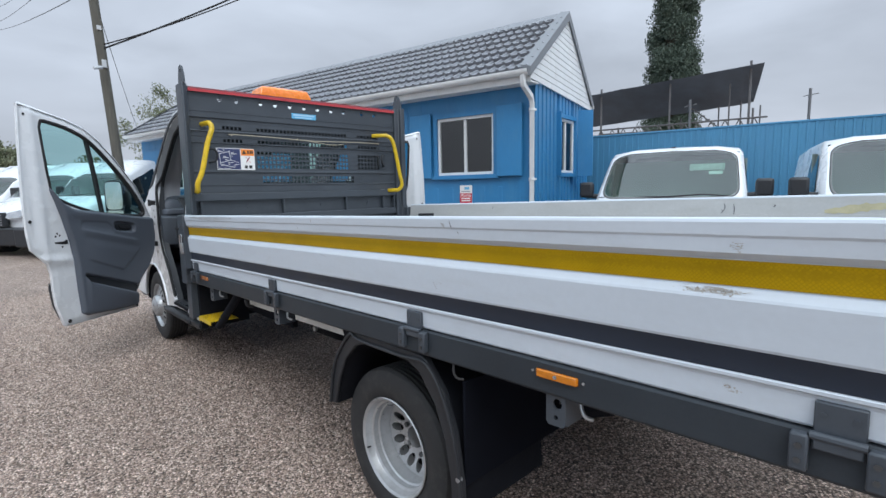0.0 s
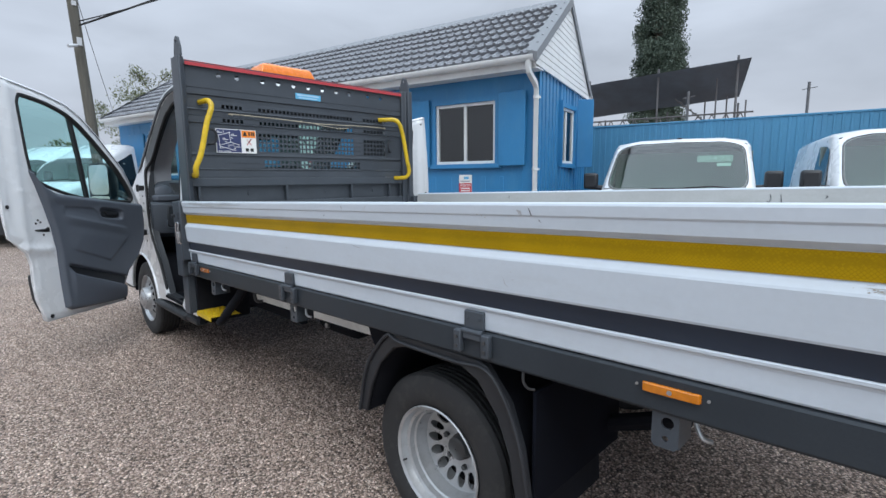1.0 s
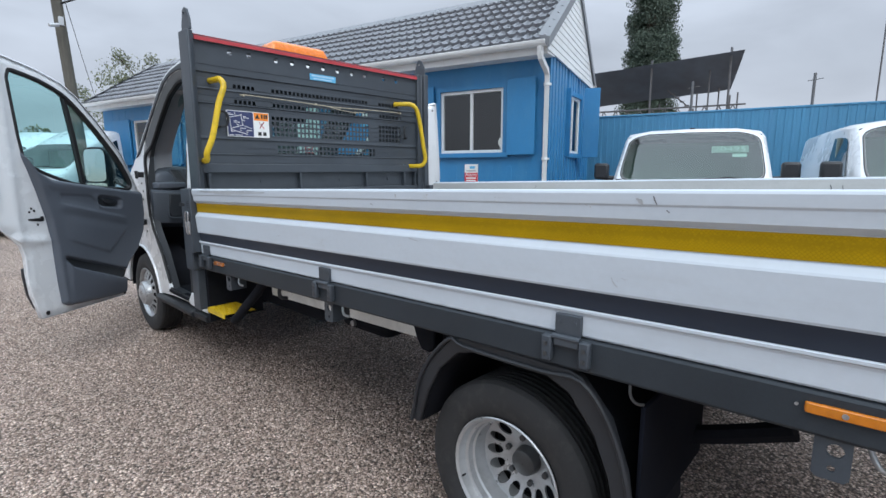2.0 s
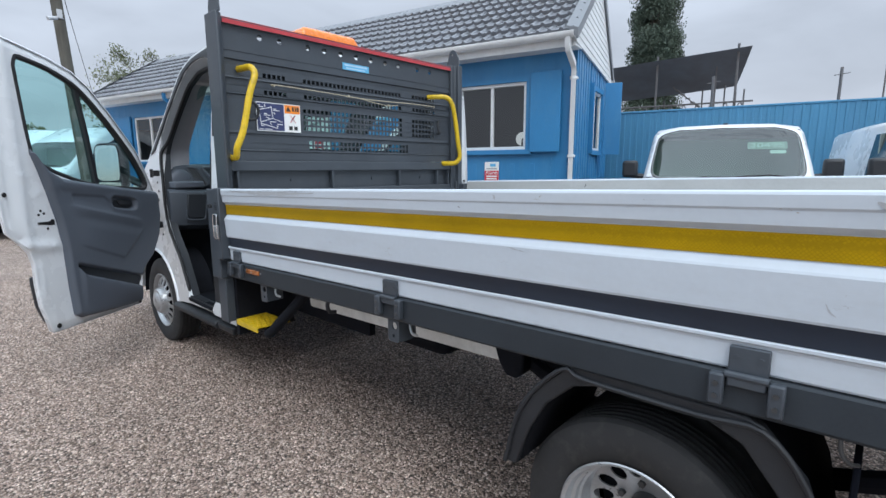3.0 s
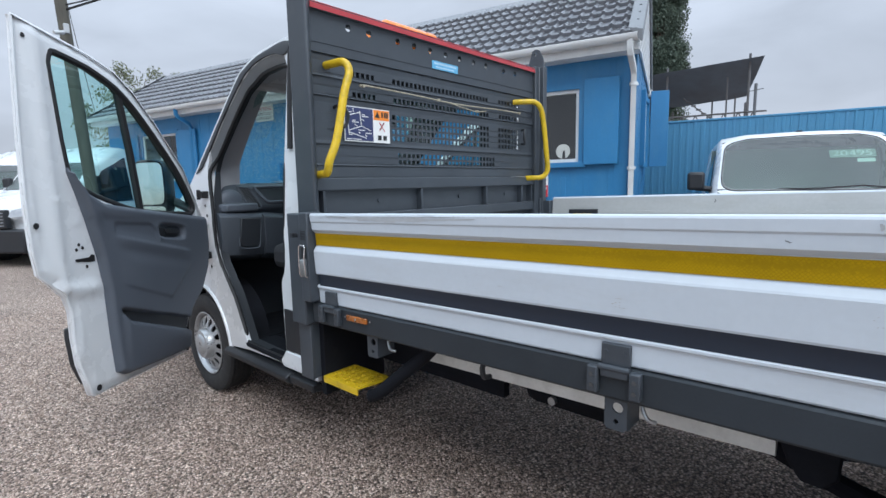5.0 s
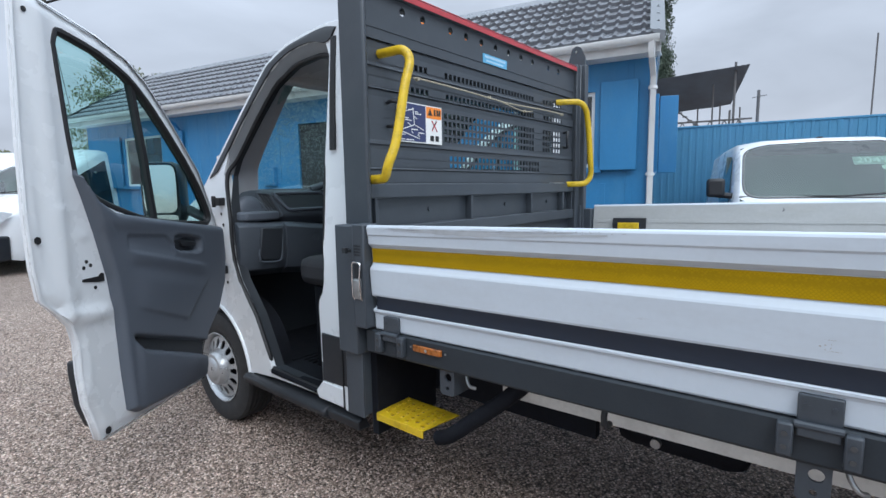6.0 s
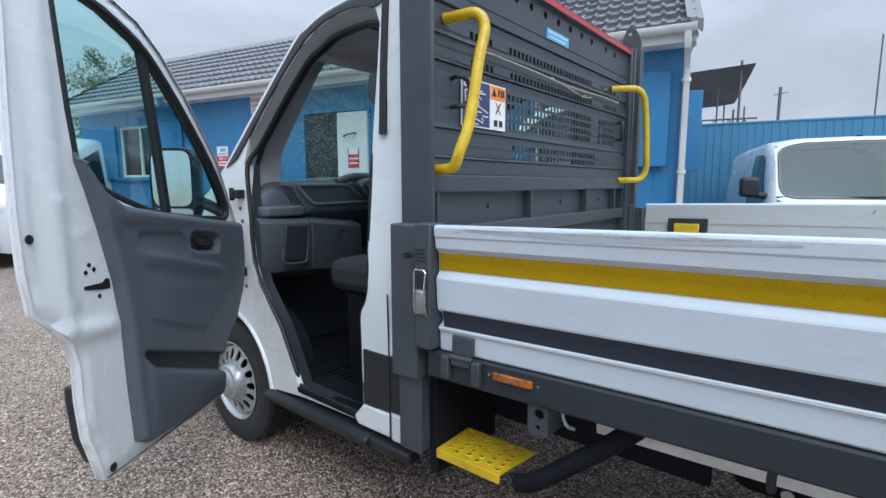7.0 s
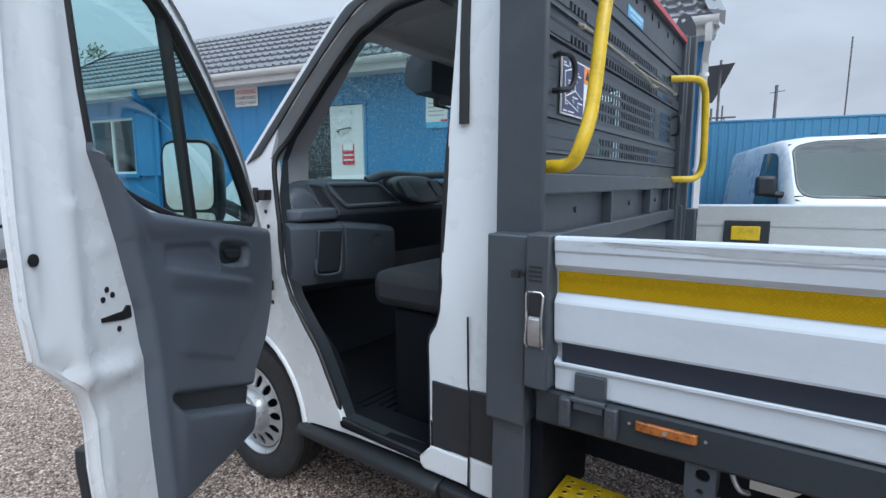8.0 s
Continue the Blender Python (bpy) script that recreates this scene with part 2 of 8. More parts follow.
def gravel_material():
    """Small crushed stones: each cell of the pattern is a stone of its own tone, rounded by the relief."""
    m, nt, b = node_mat("crushed_stone")
    n, l = nt.nodes, nt.links
    co = n.new("ShaderNodeTexCoord")
    v1 = n.new("ShaderNodeTexVoronoi")
    v1.inputs["Scale"].default_value = 84
    l.new(co.outputs["Object"], v1.inputs["Vector"])
    v2 = n.new("ShaderNodeTexVoronoi")
    v2.inputs["Scale"].default_value = 170
    l.new(co.outputs["Object"], v2.inputs["Vector"])
    big = n.new("ShaderNodeTexNoise")
    big.inputs["Scale"].default_value, big.inputs["Detail"].default_value = 0.55, 6
    l.new(co.outputs["Object"], big.inputs["Vector"])
    sep = n.new("ShaderNodeSeparateColor")
    l.new(v1.outputs["Color"], sep.inputs[0])
    ramp = n.new("ShaderNodeValToRGB")
    e = ramp.color_ramp.elements
    e[0].position, e[0].color = 0.0, (0.085, 0.061, 0.048, 1)
    e[1].position, e[1].color = 1.0, (0.800, 0.665, 0.564, 1)
    for p, c in ((0.25, (0.235, 0.171, 0.137, 1)), (0.5, (0.367, 0.269, 0.218, 1)), (0.72, (0.449, 0.343, 0.287, 1)), (0.9, (0.571, 0.455, 0.386, 1))):
        x = e.new(p)
        x.color = c
    l.new(sep.outputs[0], ramp.inputs[0])
    mr = n.new("ShaderNodeMapRange")
    mr.inputs["From Min"].default_value, mr.inputs["From Max"].default_value = 0.3, 0.7
    mr.inputs["To Min"].default_value, mr.inputs["To Max"].default_value = 1.06, 1.48
    l.new(big.outputs["Fac"], mr.inputs["Value"])
    # colour darkens towards the gaps between stones, standing in for shade there
    gap_shade = n.new("ShaderNodeMapRange")
    gap_shade.inputs["From Min"].default_value, gap_shade.inputs["From Max"].default_value = 0.35, 0.75
    gap_shade.inputs["To Min"].default_value, gap_shade.inputs["To Max"].default_value = 1.12, 0.28
    l.new(v1.outputs["Distance"], gap_shade.inputs["Value"])
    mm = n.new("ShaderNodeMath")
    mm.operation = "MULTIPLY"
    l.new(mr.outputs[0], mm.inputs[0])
    l.new(gap_shade.outputs[0], mm.inputs[1])
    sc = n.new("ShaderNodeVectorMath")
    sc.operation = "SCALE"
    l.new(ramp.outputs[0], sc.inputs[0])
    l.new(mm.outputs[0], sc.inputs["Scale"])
    l.new(sc.outputs[0], b.inputs["Base Color"])
    b.inputs["Roughness"].default_value = 0.8
    h = n.new("ShaderNodeMath")
    h.operation = "MULTIPLY_ADD"
    h.inputs[1].default_value = 0.4
    l.new(v2.outputs["Distance"], h.inputs[0])
    l.new(v1.outputs["Distance"], h.inputs[2])
    bp = n.new("ShaderNodeBump")
    bp.invert = True
    bp.inputs["Strength"].default_value, bp.inputs["Distance"].default_value = 1.0, 0.015
    l.new(h.outputs[0], bp.inputs["Height"])
    l.new(bp.outputs[0], b.inputs["Normal"])
    return m


def stone_material():
    m, nt, b = node_mat("loose_stone")
    n, l = nt.nodes, nt.links
    g = n.new("ShaderNodeNewGeometry")
    ramp = n.new("ShaderNodeValToRGB")
    e = ramp.color_ramp.elements
    e[0].position, e[0].color = 0.0, (0.100, 0.073, 0.057, 1)
    e[1].position, e[1].color = 1.0, (0.800, 0.675, 0.585, 1)
    for p, c in ((0.3, (0.275, 0.200, 0.159, 1)), (0.6, (0.408, 0.306, 0.253, 1)), (0.85, (0.571, 0.455, 0.386, 1))):
        x = e.new(p)
        x.color = c
    l.new(g.outputs["Random Per Island"], ramp.inputs[0])
    l.new(ramp.outputs[0], b.inputs["Base Color"])
    b.inputs["Roughness"].default_value = 0.75
    return m


def leaf_material(name, dark, light):
    m, nt, b = node_mat(name)
    n, l = nt.nodes, nt.links
    g = n.new("ShaderNodeNewGeometry")
    mx = n.new("ShaderNodeMixRGB")
    mx.inputs[1].default_value, mx.inputs[2].default_value = (*dark, 1), (*light, 1)
    l.new(g.outputs["Random Per Island"], mx.inputs["Fac"])
    l.new(mx.outputs[0], b.inputs["Base Color"])
    b.inputs["Roughness"].default_value = 0.6
    b.inputs["Transmission Weight"].default_value = 0.0
    return m


# emission added so the round office disc shows bright in the dark room
DISC_GLOW = bpy.data.materials.new("added_disc_glow")
DISC_GLOW.use_nodes = True
DISC_GLOW.node_tree.nodes["Principled BSDF"].inputs["Base Color"].default_value = (0.8, 0.8, 0.8, 1)
DISC_GLOW.node_tree.nodes["Principled BSDF"].inputs["Emission Color"].default_value = (0.92, 0.97, 1.0, 1)
DISC_GLOW.node_tree.nodes["Principled BSDF"].inputs["Emission Strength"].default_value = 0.5
TAPE = tape_material()
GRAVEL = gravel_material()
STONE = stone_material()
LEAF = leaf_material("broad_leaves", (0.075, 0.095, 0.055), (0.23, 0.25, 0.15))
# poplar greens are lightened; distance haze is put into the leaf colour
LEAF_DARK = leaf_material("hazed_poplar_leaves", (0.046, 0.070, 0.052), (0.088, 0.122, 0.086))

# ---- building tools ----
BASE = {}


def thing(name, label, category, at=(0, 0, 0), group="", kind=""):
    """A top-level thing: an Empty at its base. Its parts are drawn in world metres and moved to the base."""
    ob = new(name)
    ob.location = at
    ob.empty_display_size = 0.2
    BASE[ob.name] = Vector(at)
    return tagged(ob, label, category, group, kind)


def part(name, bm, material, parent=None, label="", bevel=0.0, smooth=35, kind="", flat=False):
    """Links a bmesh as ONE mesh object under a thing or a part."""
    off = BASE[parent.name] if parent else Vector((0, 0, 0))
    if off.length:
        bmesh.ops.translate(bm, verts=bm.verts, vec=-off)
    bmesh.ops.remove_doubles(bm, verts=bm.verts, dist=1e-5)
    bmesh.ops.recalc_face_normals(bm, faces=bm.faces)
    me = bpy.data.meshes.new(name)
    bm.to_mesh(me)
    bm.free()
    me.materials.append(material)
    if not flat:
        me.shade_smooth()
        me.set_sharp_from_angle(angle=radians(smooth))
    ob = new(name, me)
    if parent:
        ob.parent = parent
    BASE[ob.name] = off
    if bevel:
        bv = ob.modifiers.new("rounded_edges", "BEVEL")
        bv.width, bv.segments, bv.limit_method, bv.angle_limit = bevel, 2, "ANGLE", radians(40)
        bv.harden_normals = False
    return tagged(ob, label, kind=kind)


def split_parts(name, bm, material, parent, label="", **kw):
    """Each separate piece of a bmesh becomes a part of its own."""
    left = set(bm.faces)
    made = []
    while left:
        todo = [left.pop()]
        group = list(todo)
        while todo:
            f = todo.pop()
            for e in f.edges:
                for g in e.link_faces:
                    if g in left:
                        left.discard(g)
                        todo.append(g)
                        group.append(g)
        one = bmesh.new()
        seen = {}
        for f in group:
            one.faces.new([seen.setdefault(v, None) or seen.update({v: one.verts.new(v.co)}) or seen[v] for v in f.verts])
        made.append(part(name, one, material, parent, label, **kw))
    bm.free()
    return made


def more(name, src, parent, m=None):
    """Another part on the mesh of src, moved by m."""
    ob = new(name, src.data)
    ob.parent = parent
    BASE[ob.name] = BASE[parent.name]
    if m is not None:
        ob.matrix_basis = m
    for md in src.modifiers:
        if md.type == "BEVEL":
            bv = ob.modifiers.new("rounded_edges", "BEVEL")
            bv.width, bv.segments, bv.limit_method, bv.angle_limit = md.width, md.segments, "ANGLE", md.angle_limit
    return ob


def box(bm, x0, x1, y0, y1, z0, z1, m=None):
    v = [bm.verts.new((x, y, z)) for x in (x0, x1) for y in (y0, y1) for z in (z0, z1)]
    if m is not None:
        for q in v:
            q.co = m @ q.co
    for f in ((0, 1, 3, 2), (4, 6, 7, 5), (0, 4, 5, 1), (2, 3, 7, 6), (0, 2, 6, 4), (1, 5, 7, 3)):
        bm.faces.new([v[i] for i in f])
    return v


def new_box(*a, m=None):
    bm = bmesh.new()
    box(bm, *a, m=m)
    return bm


def sheet(pts):
    """One flat pane."""
    bm = bmesh.new()
    bm.faces.new([bm.verts.new(p) for p in pts])
    return bm


def sweep(bm, ring, spots, closed_ring=True, caps=True):
    """Quads between copies of a ring of points; spots: functions or lists giving each copy's points."""
    rows = [[bm.verts.new(p) for p in r] for r in spots]
    k = len(rows[0])
    for a, b in zip(rows, rows[1:]):
        for i in range(k if closed_ring else k - 1):
            j = (i + 1) % k
            bm.faces.new((a[i], a[j], b[j], b[i]))
    if caps and closed_ring:
        bm.faces.new(rows[0][::-1])
        bm.faces.new(rows[-1])
    return rows


def prism(bm, poly, axis, a0, a1):
    """A polygon drawn out along an axis: poly in the two other axes, in order."""
    def at(p, a):
        return {"x": (a, p[0], p[1]), "y": (p[0], a, p[1]), "z": (p[0], p[1], a)}[axis]
    sweep(bm, None, [[at(p, a0) for p in poly], [at(p, a1) for p in poly]])


def plate(outer, holes, put, thick):
    """A flat sheet with holes, given thickness; put maps (a, b, depth) into the world."""
    bm = bmesh.new()
    edges = []
    for loop in (outer, *holes):
        vs = [bm.verts.new((p[0], p[1], 0)) for p in loop]
        edges += [bm.edges.new((vs[i], vs[(i + 1) % len(vs)])) for i in range(len(vs))]
    bmesh.ops.triangle_fill(bm, use_beauty=True, use_dissolve=False, edges=edges)
    got = bmesh.ops.extrude_face_region(bm, geom=bm.faces[:])
    up = [g for g in got["geom"] if isinstance(g, bmesh.types.BMVert)]
    for v in up:
        v.co.z = thick
    for v in bm.verts:
        v.co = Vector(put(v.co.x, v.co.y, v.co.z))
    return bm


def edge_distance(p, loop):
    best = 9.0
    for i in range(len(loop)):
        a, b = Vector(loop[i - 1]), Vector(loop[i])
        ab = b - a
        t = max(0.0, min(1.0, (p - a).dot(ab) / max(ab.length_squared, 1e-9)))
        best = min(best, (p - a - ab * t).length)
    return best


def relief_sheet(outer, holes, put, height, back, step=0.02):
    """A moulded panel: a sheet cut into a fine net and pushed in and out by height(a, b, distance to the rim)."""
    bm = bmesh.new()
    edges = []
    for loop in (outer, *holes):
        vs = [bm.verts.new((p[0], p[1], 0)) for p in loop]
        edges += [bm.edges.new((vs[i], vs[(i + 1) % len(vs)])) for i in range(len(vs))]
    bmesh.ops.triangle_fill(bm, use_beauty=True, use_dissolve=False, edges=edges)
    for axis in (0, 1):
        lo, hi = min(p[axis] for p in outer), max(p[axis] for p in outer)
        for k in range(1, int((hi - lo) / step)):
            co, no = Vector((0, 0, 0)), Vector((0, 0, 0))
            co[axis], no[axis] = lo + k * step, 1
            bmesh.ops.bisect_plane(bm, geom=bm.verts[:] + bm.edges[:] + bm.faces[:], plane_co=co, plane_no=no)
    rim = [e for e in bm.edges if e.is_boundary]
    got = bmesh.ops.extrude_edge_only(bm, edges=rim)
    for g in got["geom"]:
        if isinstance(g, bmesh.types.BMVert):
            g.co.z = 1.0
    for v in bm.verts:
        a, b = v.co.x, v.co.y
        d = back if v.co.z > 0.5 else height(a, b, edge_distance(Vector((a, b)), outer))
        v.co = Vector(put(a, b, d))
    return bm


def soft(x, a, b):
    """Smooth step from 0 at a to 1 at b."""
    t = max(0.0, min(1.0, (x - a) / (b - a)))
    return t * t * (3 - 2 * t)


def hump(x, c, w):
    return math.exp(-((x - c) / w) ** 2)


def smooth_line(pts, k=6):
    """Catmull-Rom through points."""
    P = [Vector(p) for p in pts]
    out = []
    for i in range(len(P) - 1):
        a, b, c, d = P[max(i - 1, 0)], P[i], P[i + 1], P[min(i + 2, len(P) - 1)]
        for j in range(k):
            t = j / k
            out.append(0.5 * ((2 * b) + (c - a) * t + (2 * a - 5 * b + 4 * c - d) * t * t + (3 * b - a - 3 * c + d) * t ** 3))
    out.append(P[-1])
    return out


def tube(bm, pts, r, sides=10, closed=False, squash=1.0):
    P = [Vector(p) for p in pts]
    n = len(P)
    rows = []
    side = None
    for i in range(n):
        if closed:
            d = P[(i + 1) % n] - P[i - 1]
        else:
            d = P[min(i + 1, n - 1)] - P[max(i - 1, 0)]
        d.normalize()
        if side is None:
            side = d.orthogonal().normalized()
        side = (side - d * side.dot(d)).normalized()
        up = d.cross(side)
        rr = r(i / (n - 1)) if callable(r) else r
        rows.append([bm.verts.new(P[i] + (side * math.cos(q) + up * math.sin(q) * squash) * rr) for q in [math.tau * k / sides for k in range(sides)]])
    for a, b in zip(rows, rows[1:] + ([rows[0]] if closed else [])):
        for i in range(sides):
            j = (i + 1) % sides
            bm.faces.new((a[i], a[j], b[j], b[i]))
    if not closed:
        bm.faces.new(rows[0][::-1])
        bm.faces.new(rows[-1])


def lathe(bm, profile, centre, axis="x", sides=48):
    """Turns (offset along the axis, radius) round an axis."""
    rows = []
    for a, r in profile:
        row = []
        for k in range(sides):
            q = math.tau * k / sides
            c, s = math.cos(q) * r, math.sin(q) * r
            p = {"x": (a, c, s), "y": (c, a, s), "z": (c, s, a)}[axis]
            row.append(bm.verts.new(Vector(centre) + Vector(p)))
        rows.append(row)
    for a, b in zip(rows, rows[1:]):
        for i in range(sides):
            j = (i + 1) % sides
            bm.faces.new((a[i], a[j], b[j], b[i]))
    return rows


def disc(bm, centre, axis, r, depth, sides=16):
    lathe_rows = lathe(bm, [(0, r), (depth, r)], centre, axis, sides)
    bm.faces.new(lathe_rows[0][::-1])
    bm.faces.new(lathe_rows[1])


def lettering(name, text, size, m, material, parent=None, squeeze=1.0):
    """Words in the built-in font, turned into a thin mesh at pose m."""
    cu = bpy.data.curves.new(name, "FONT")
    cu.body, cu.size, cu.align_x, cu.align_y, cu.extrude = text, size, "CENTER", "CENTER", 0.0006
    tmp = bpy.data.objects.new(name, cu)
    scene.collection.objects.link(tmp)
    dg = bpy.context.evaluated_depsgraph_get()
    dg.update()
    me = bpy.data.meshes.new_from_object(tmp.evaluated_get(dg))
    bpy.data.objects.remove(tmp)
    bpy.data.curves.remove(cu)
    off = BASE[parent.name] if parent else Vector((0, 0, 0))
    for v in me.vertices:
        v.co = (m @ Vector((v.co.x * squeeze, v.co.y, v.co.z))) - off
    me.materials.clear()
    me.materials.append(material)
    ob = new(name, me)
    if parent:
        ob.parent = parent
    BASE[ob.name] = off
    return ob

# ---- the site: ground, office cabin, fence ----
SITE_TURN = 12.0
SITE_O = Vector((6.05, 5.15, 0))
SITE = Matrix.Translation(SITE_O) @ Matrix.Rotation(radians(SITE_TURN), 4, "Z")  # local x: away from the yard, y: along the cabin


def build_ground():
    bm = bmesh.new()
    rings = [0.0, 0.6, 1.2, 2, 3, 4.5, 6.5, 9, 13, 19, 28, 45, 80, 160, 400, 1200, 3000]
    rows = []
    for r in rings:
        n = 64
        row = []
        for k in range(n):
            q = math.tau * k / n
            x, y = 1.5 + r * math.cos(q), 4 + r * math.sin(q)
            z = -0.008 + (0.02 * noise.noise(Vector((x * 0.35, y * 0.35, 0))) if 3 < r < 30 else 0)
            row.append(bm.verts.new((x, y, z)))
            if r == 0:
                break
        rows.append(row)
    for k in range(64):
        bm.faces.new((rows[0][0], rows[1][k], rows[1][(k + 1) % 64]))
    for a, b in zip(rows[1:], rows[2:]):
        for k in range(64):
            j = (k + 1) % 64
            bm.faces.new((a[k], b[k], b[j], a[j]))
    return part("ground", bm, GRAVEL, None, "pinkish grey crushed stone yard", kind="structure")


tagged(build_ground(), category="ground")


def corrugated(bm, put, length, z0, z1, pitch=0.28, depth=0.035, flat=0.55):
    """A sheet with upright trapezoid ribs; put maps (along, depth, z)."""
    prof = []
    a = 0.0
    k = pitch
    while a < length:
        for p, d in ((0, 0), (flat * k * 0.5, 0), (flat * k * 0.5 + 0.05 * k, 1), (0.95 * k, 1), (k, 0)):
            if a + p <= length + 1e-6:
                prof.append((a + p, d * depth))
        a += k
    prof.append((length, 0))
    clean = [prof[0]]
    for p in prof[1:]:
        if p[0] > clean[-1][0] + 1e-4:
            clean.append(p)
    lo = [bm.verts.new(put(s, d, z0)) for s, d in clean]
    hi = [bm.verts.new(put(s, d, z1)) for s, d in clean]
    for i in range(len(clean) - 1):
        bm.faces.new((lo[i], lo[i + 1], hi[i + 1], hi[i]))


def on_site(n, s, z):
    return SITE @ Vector((n, s, z))


def site_box(bm, n0, n1, s0, s1, z0, z1):
    box(bm, n0, n1, s0, s1, z0, z1, m=SITE)


CABIN_S0, CABIN_S1, CABIN_N1, EAVE_Z, RIDGE_Z, RIDGE_N = -0.70, 11.5, 3.3, 3.06, 4.39, 1.58
SKEW = 0.09


def cabin_end(n):
    return CABIN_S0 + SKEW * n


def office_window(cabin, s0, s1, z0, z1, name="window"):
    """A sliding window in the long wall, frame and two panes."""
    bm = bmesh.new()
    w = 0.045
    for a in ((s0, s1, z0, z0 + w), (s0, s1, z1 - w, z1), (s0, s0 + w, z0 + w, z1 - w), (s1 - w, s1, z0 + w, z1 - w), ((s0 + s1) / 2 - 0.022, (s0 + s1) / 2 + 0.022, z0 + w, z1 - w)):
        site_box(bm, 0.0, 0.05, *a)
    win = part(name, bm, UPVC, cabin, "white sliding window frame", bevel=0.004)
    mid_s = (s0 + s1) / 2
    for a, b, d in ((s0 + w, mid_s - 0.02, 0.03), (mid_s + 0.02, s1 - w, 0.02)):
        bm = sheet([on_site(d, a, z0 + w), on_site(d, b, z0 + w), on_site(d, b, z1 - w), on_site(d, a, z1 - w)])
        ob = part("pane", bm, GLASS_WINDOW, win)
        ob.visible_shadow = False
    # steel surround and sill
    bm = bmesh.new()
    f = 0.07
    for a in ((s0 - f, s1 + f, z1, z1 + f), (s0 - f, s0, z0, z1), (s1, s1 + f, z0, z1)):
        site_box(bm, -0.03, 0.06, *a)
    part("surround", bm, BLUE, win, bevel=0.005)
    bm = bmesh.new()
    site_box(bm, -0.06, 0.05, s0 - 0.10, s1 + 0.10, z0 - f, z0)
    part("sill", bm, BLUE, win, bevel=0.006)
    return win


def build_cabin():
    base = SITE @ Vector((1.65, 5.4, 0))
    cabin = thing("site_office_cabin", "long blue container office with grey tile-effect roof", "building", base)
    wins = [(0.0, 1.08, 1.70, 2.64), (8.75, 10.05, 1.62, 2.66)]
    door = (3.72, 4.98, 0.25, 2.60)
    # long wall: flat steel with shallow pressed ribs, openings cut through
    outer = [(cabin_end(0), 0.0), (CABIN_S1, 0.0), (CABIN_S1, EAVE_Z), (cabin_end(0), EAVE_Z)]
    holes = [[(a, c), (b, c), (b, d), (a, d)] for a, b, c, d in (*wins, door)]
    bm = plate(outer, holes, lambda s, z, d: on_site(d, s, z), 0.06)
    part("front_wall", bm, BLUE, cabin, smooth=20)
    bm = bmesh.new()
    s = -0.45
    while s < CABIN_S1 - 0.2:
        blocked = any(a - 0.16 < s < b + 0.16 for a, b, c, d in (*wins, door))
        spans = [(0.1, EAVE_Z - 0.12)] if not blocked else [(0.1, 1.5)] if not door[0] - 0.16 < s < door[1] + 0.16 else []
        for z0, z1 in spans:
            prism(bm, [(s, z0), (s + 0.07, z0), (s + 0.07, z1), (s, z1)], "x", -0.005, 0.002)
        s += 0.31
    for v in bm.verts:
        v.co = SITE @ v.co
    split_parts("pressed_rib", bm, BLUE, cabin, bevel=0.006)
    # top rail and corner castings of the container
    bm = bmesh.new()
    site_box(bm, -0.008, 0.05, cabin_end(0) + 0.02, CABIN_S1, EAVE_Z - 0.09, EAVE_Z - 0.002)
    part("top_rail", bm, BLUE, cabin, bevel=0.006)
    # gable wall with deep ribs, window cut through
    g0, g1, gz0, gz1 = 1.25, 2.05, 1.72, 2.66
    bm = bmesh.new()
    def gable_put(a, d, z):
        return on_site(a, cabin_end(a) - d + 0.035, z)
    for a0, a1, z0, z1 in ((0.10, g0 - 0.06, 0.0, EAVE_Z), (g1 + 0.06, CABIN_N1 - 0.10, 0.0, EAVE_Z), (g0 - 0.06, g1 + 0.06, 0.0, gz0 - 0.06), (g0 - 0.06, g1 + 0.06, gz1 + 0.06, EAVE_Z)):
        corrugated(bm, lambda a, d, z, o=a0: gable_put(o + a, d, z), a1 - a0, z0, z1, 0.20, 0.035)
    bmesh.ops.solidify(bm, geom=bm.faces[:], thickness=0.004)
    part("gable_wall", bm, BLUE, cabin, smooth=20)
    bm = bmesh.new()
    for a, b in ((0.0, 0.10), (CABIN_N1 - 0.10, CABIN_N1)):
        prism(bm, [(a, cabin_end(a)), (b, cabin_end(b)), (b, cabin_end(b) + 0.1), (a, cabin_end(a) + 0.1)], "z", 0, EAVE_Z)
    for v in bm.verts:
        v.co = SITE @ v.co
    split_parts("corner_post", bm, BLUE, cabin, bevel=0.008)
    # gable window with its two open shutters
    bm = bmesh.new()
    w = 0.045
    sg = cabin_end(1.65)
    for a in ((g0, g1, gz0, gz0 + w), (g0, g1, gz1 - w, gz1), (g0, g0 + w, gz0 + w, gz1 - w), (g1 - w, g1, gz0 + w, gz1 - w), (1.63, 1.67, gz0 + w, gz1 - w)):
        site_box(bm, a[0], a[1], sg - 0.0, sg + 0.05, a[2], a[3])
    gw = part("window", bm, UPVC, cabin, "white framed gable window", bevel=0.004)
    bm = sheet([on_site(g0 + w, sg + 0.02, gz0 + w), on_site(g1 - w, sg + 0.02, gz0 + w), on_site(g1 - w, sg + 0.02, gz1 - w), on_site(g0 + w, sg + 0.02, gz1 - w)])
    part("pane", bm, GLASS_WINDOW, gw).visible_shadow = False
    bm = bmesh.new()
    f = 0.07
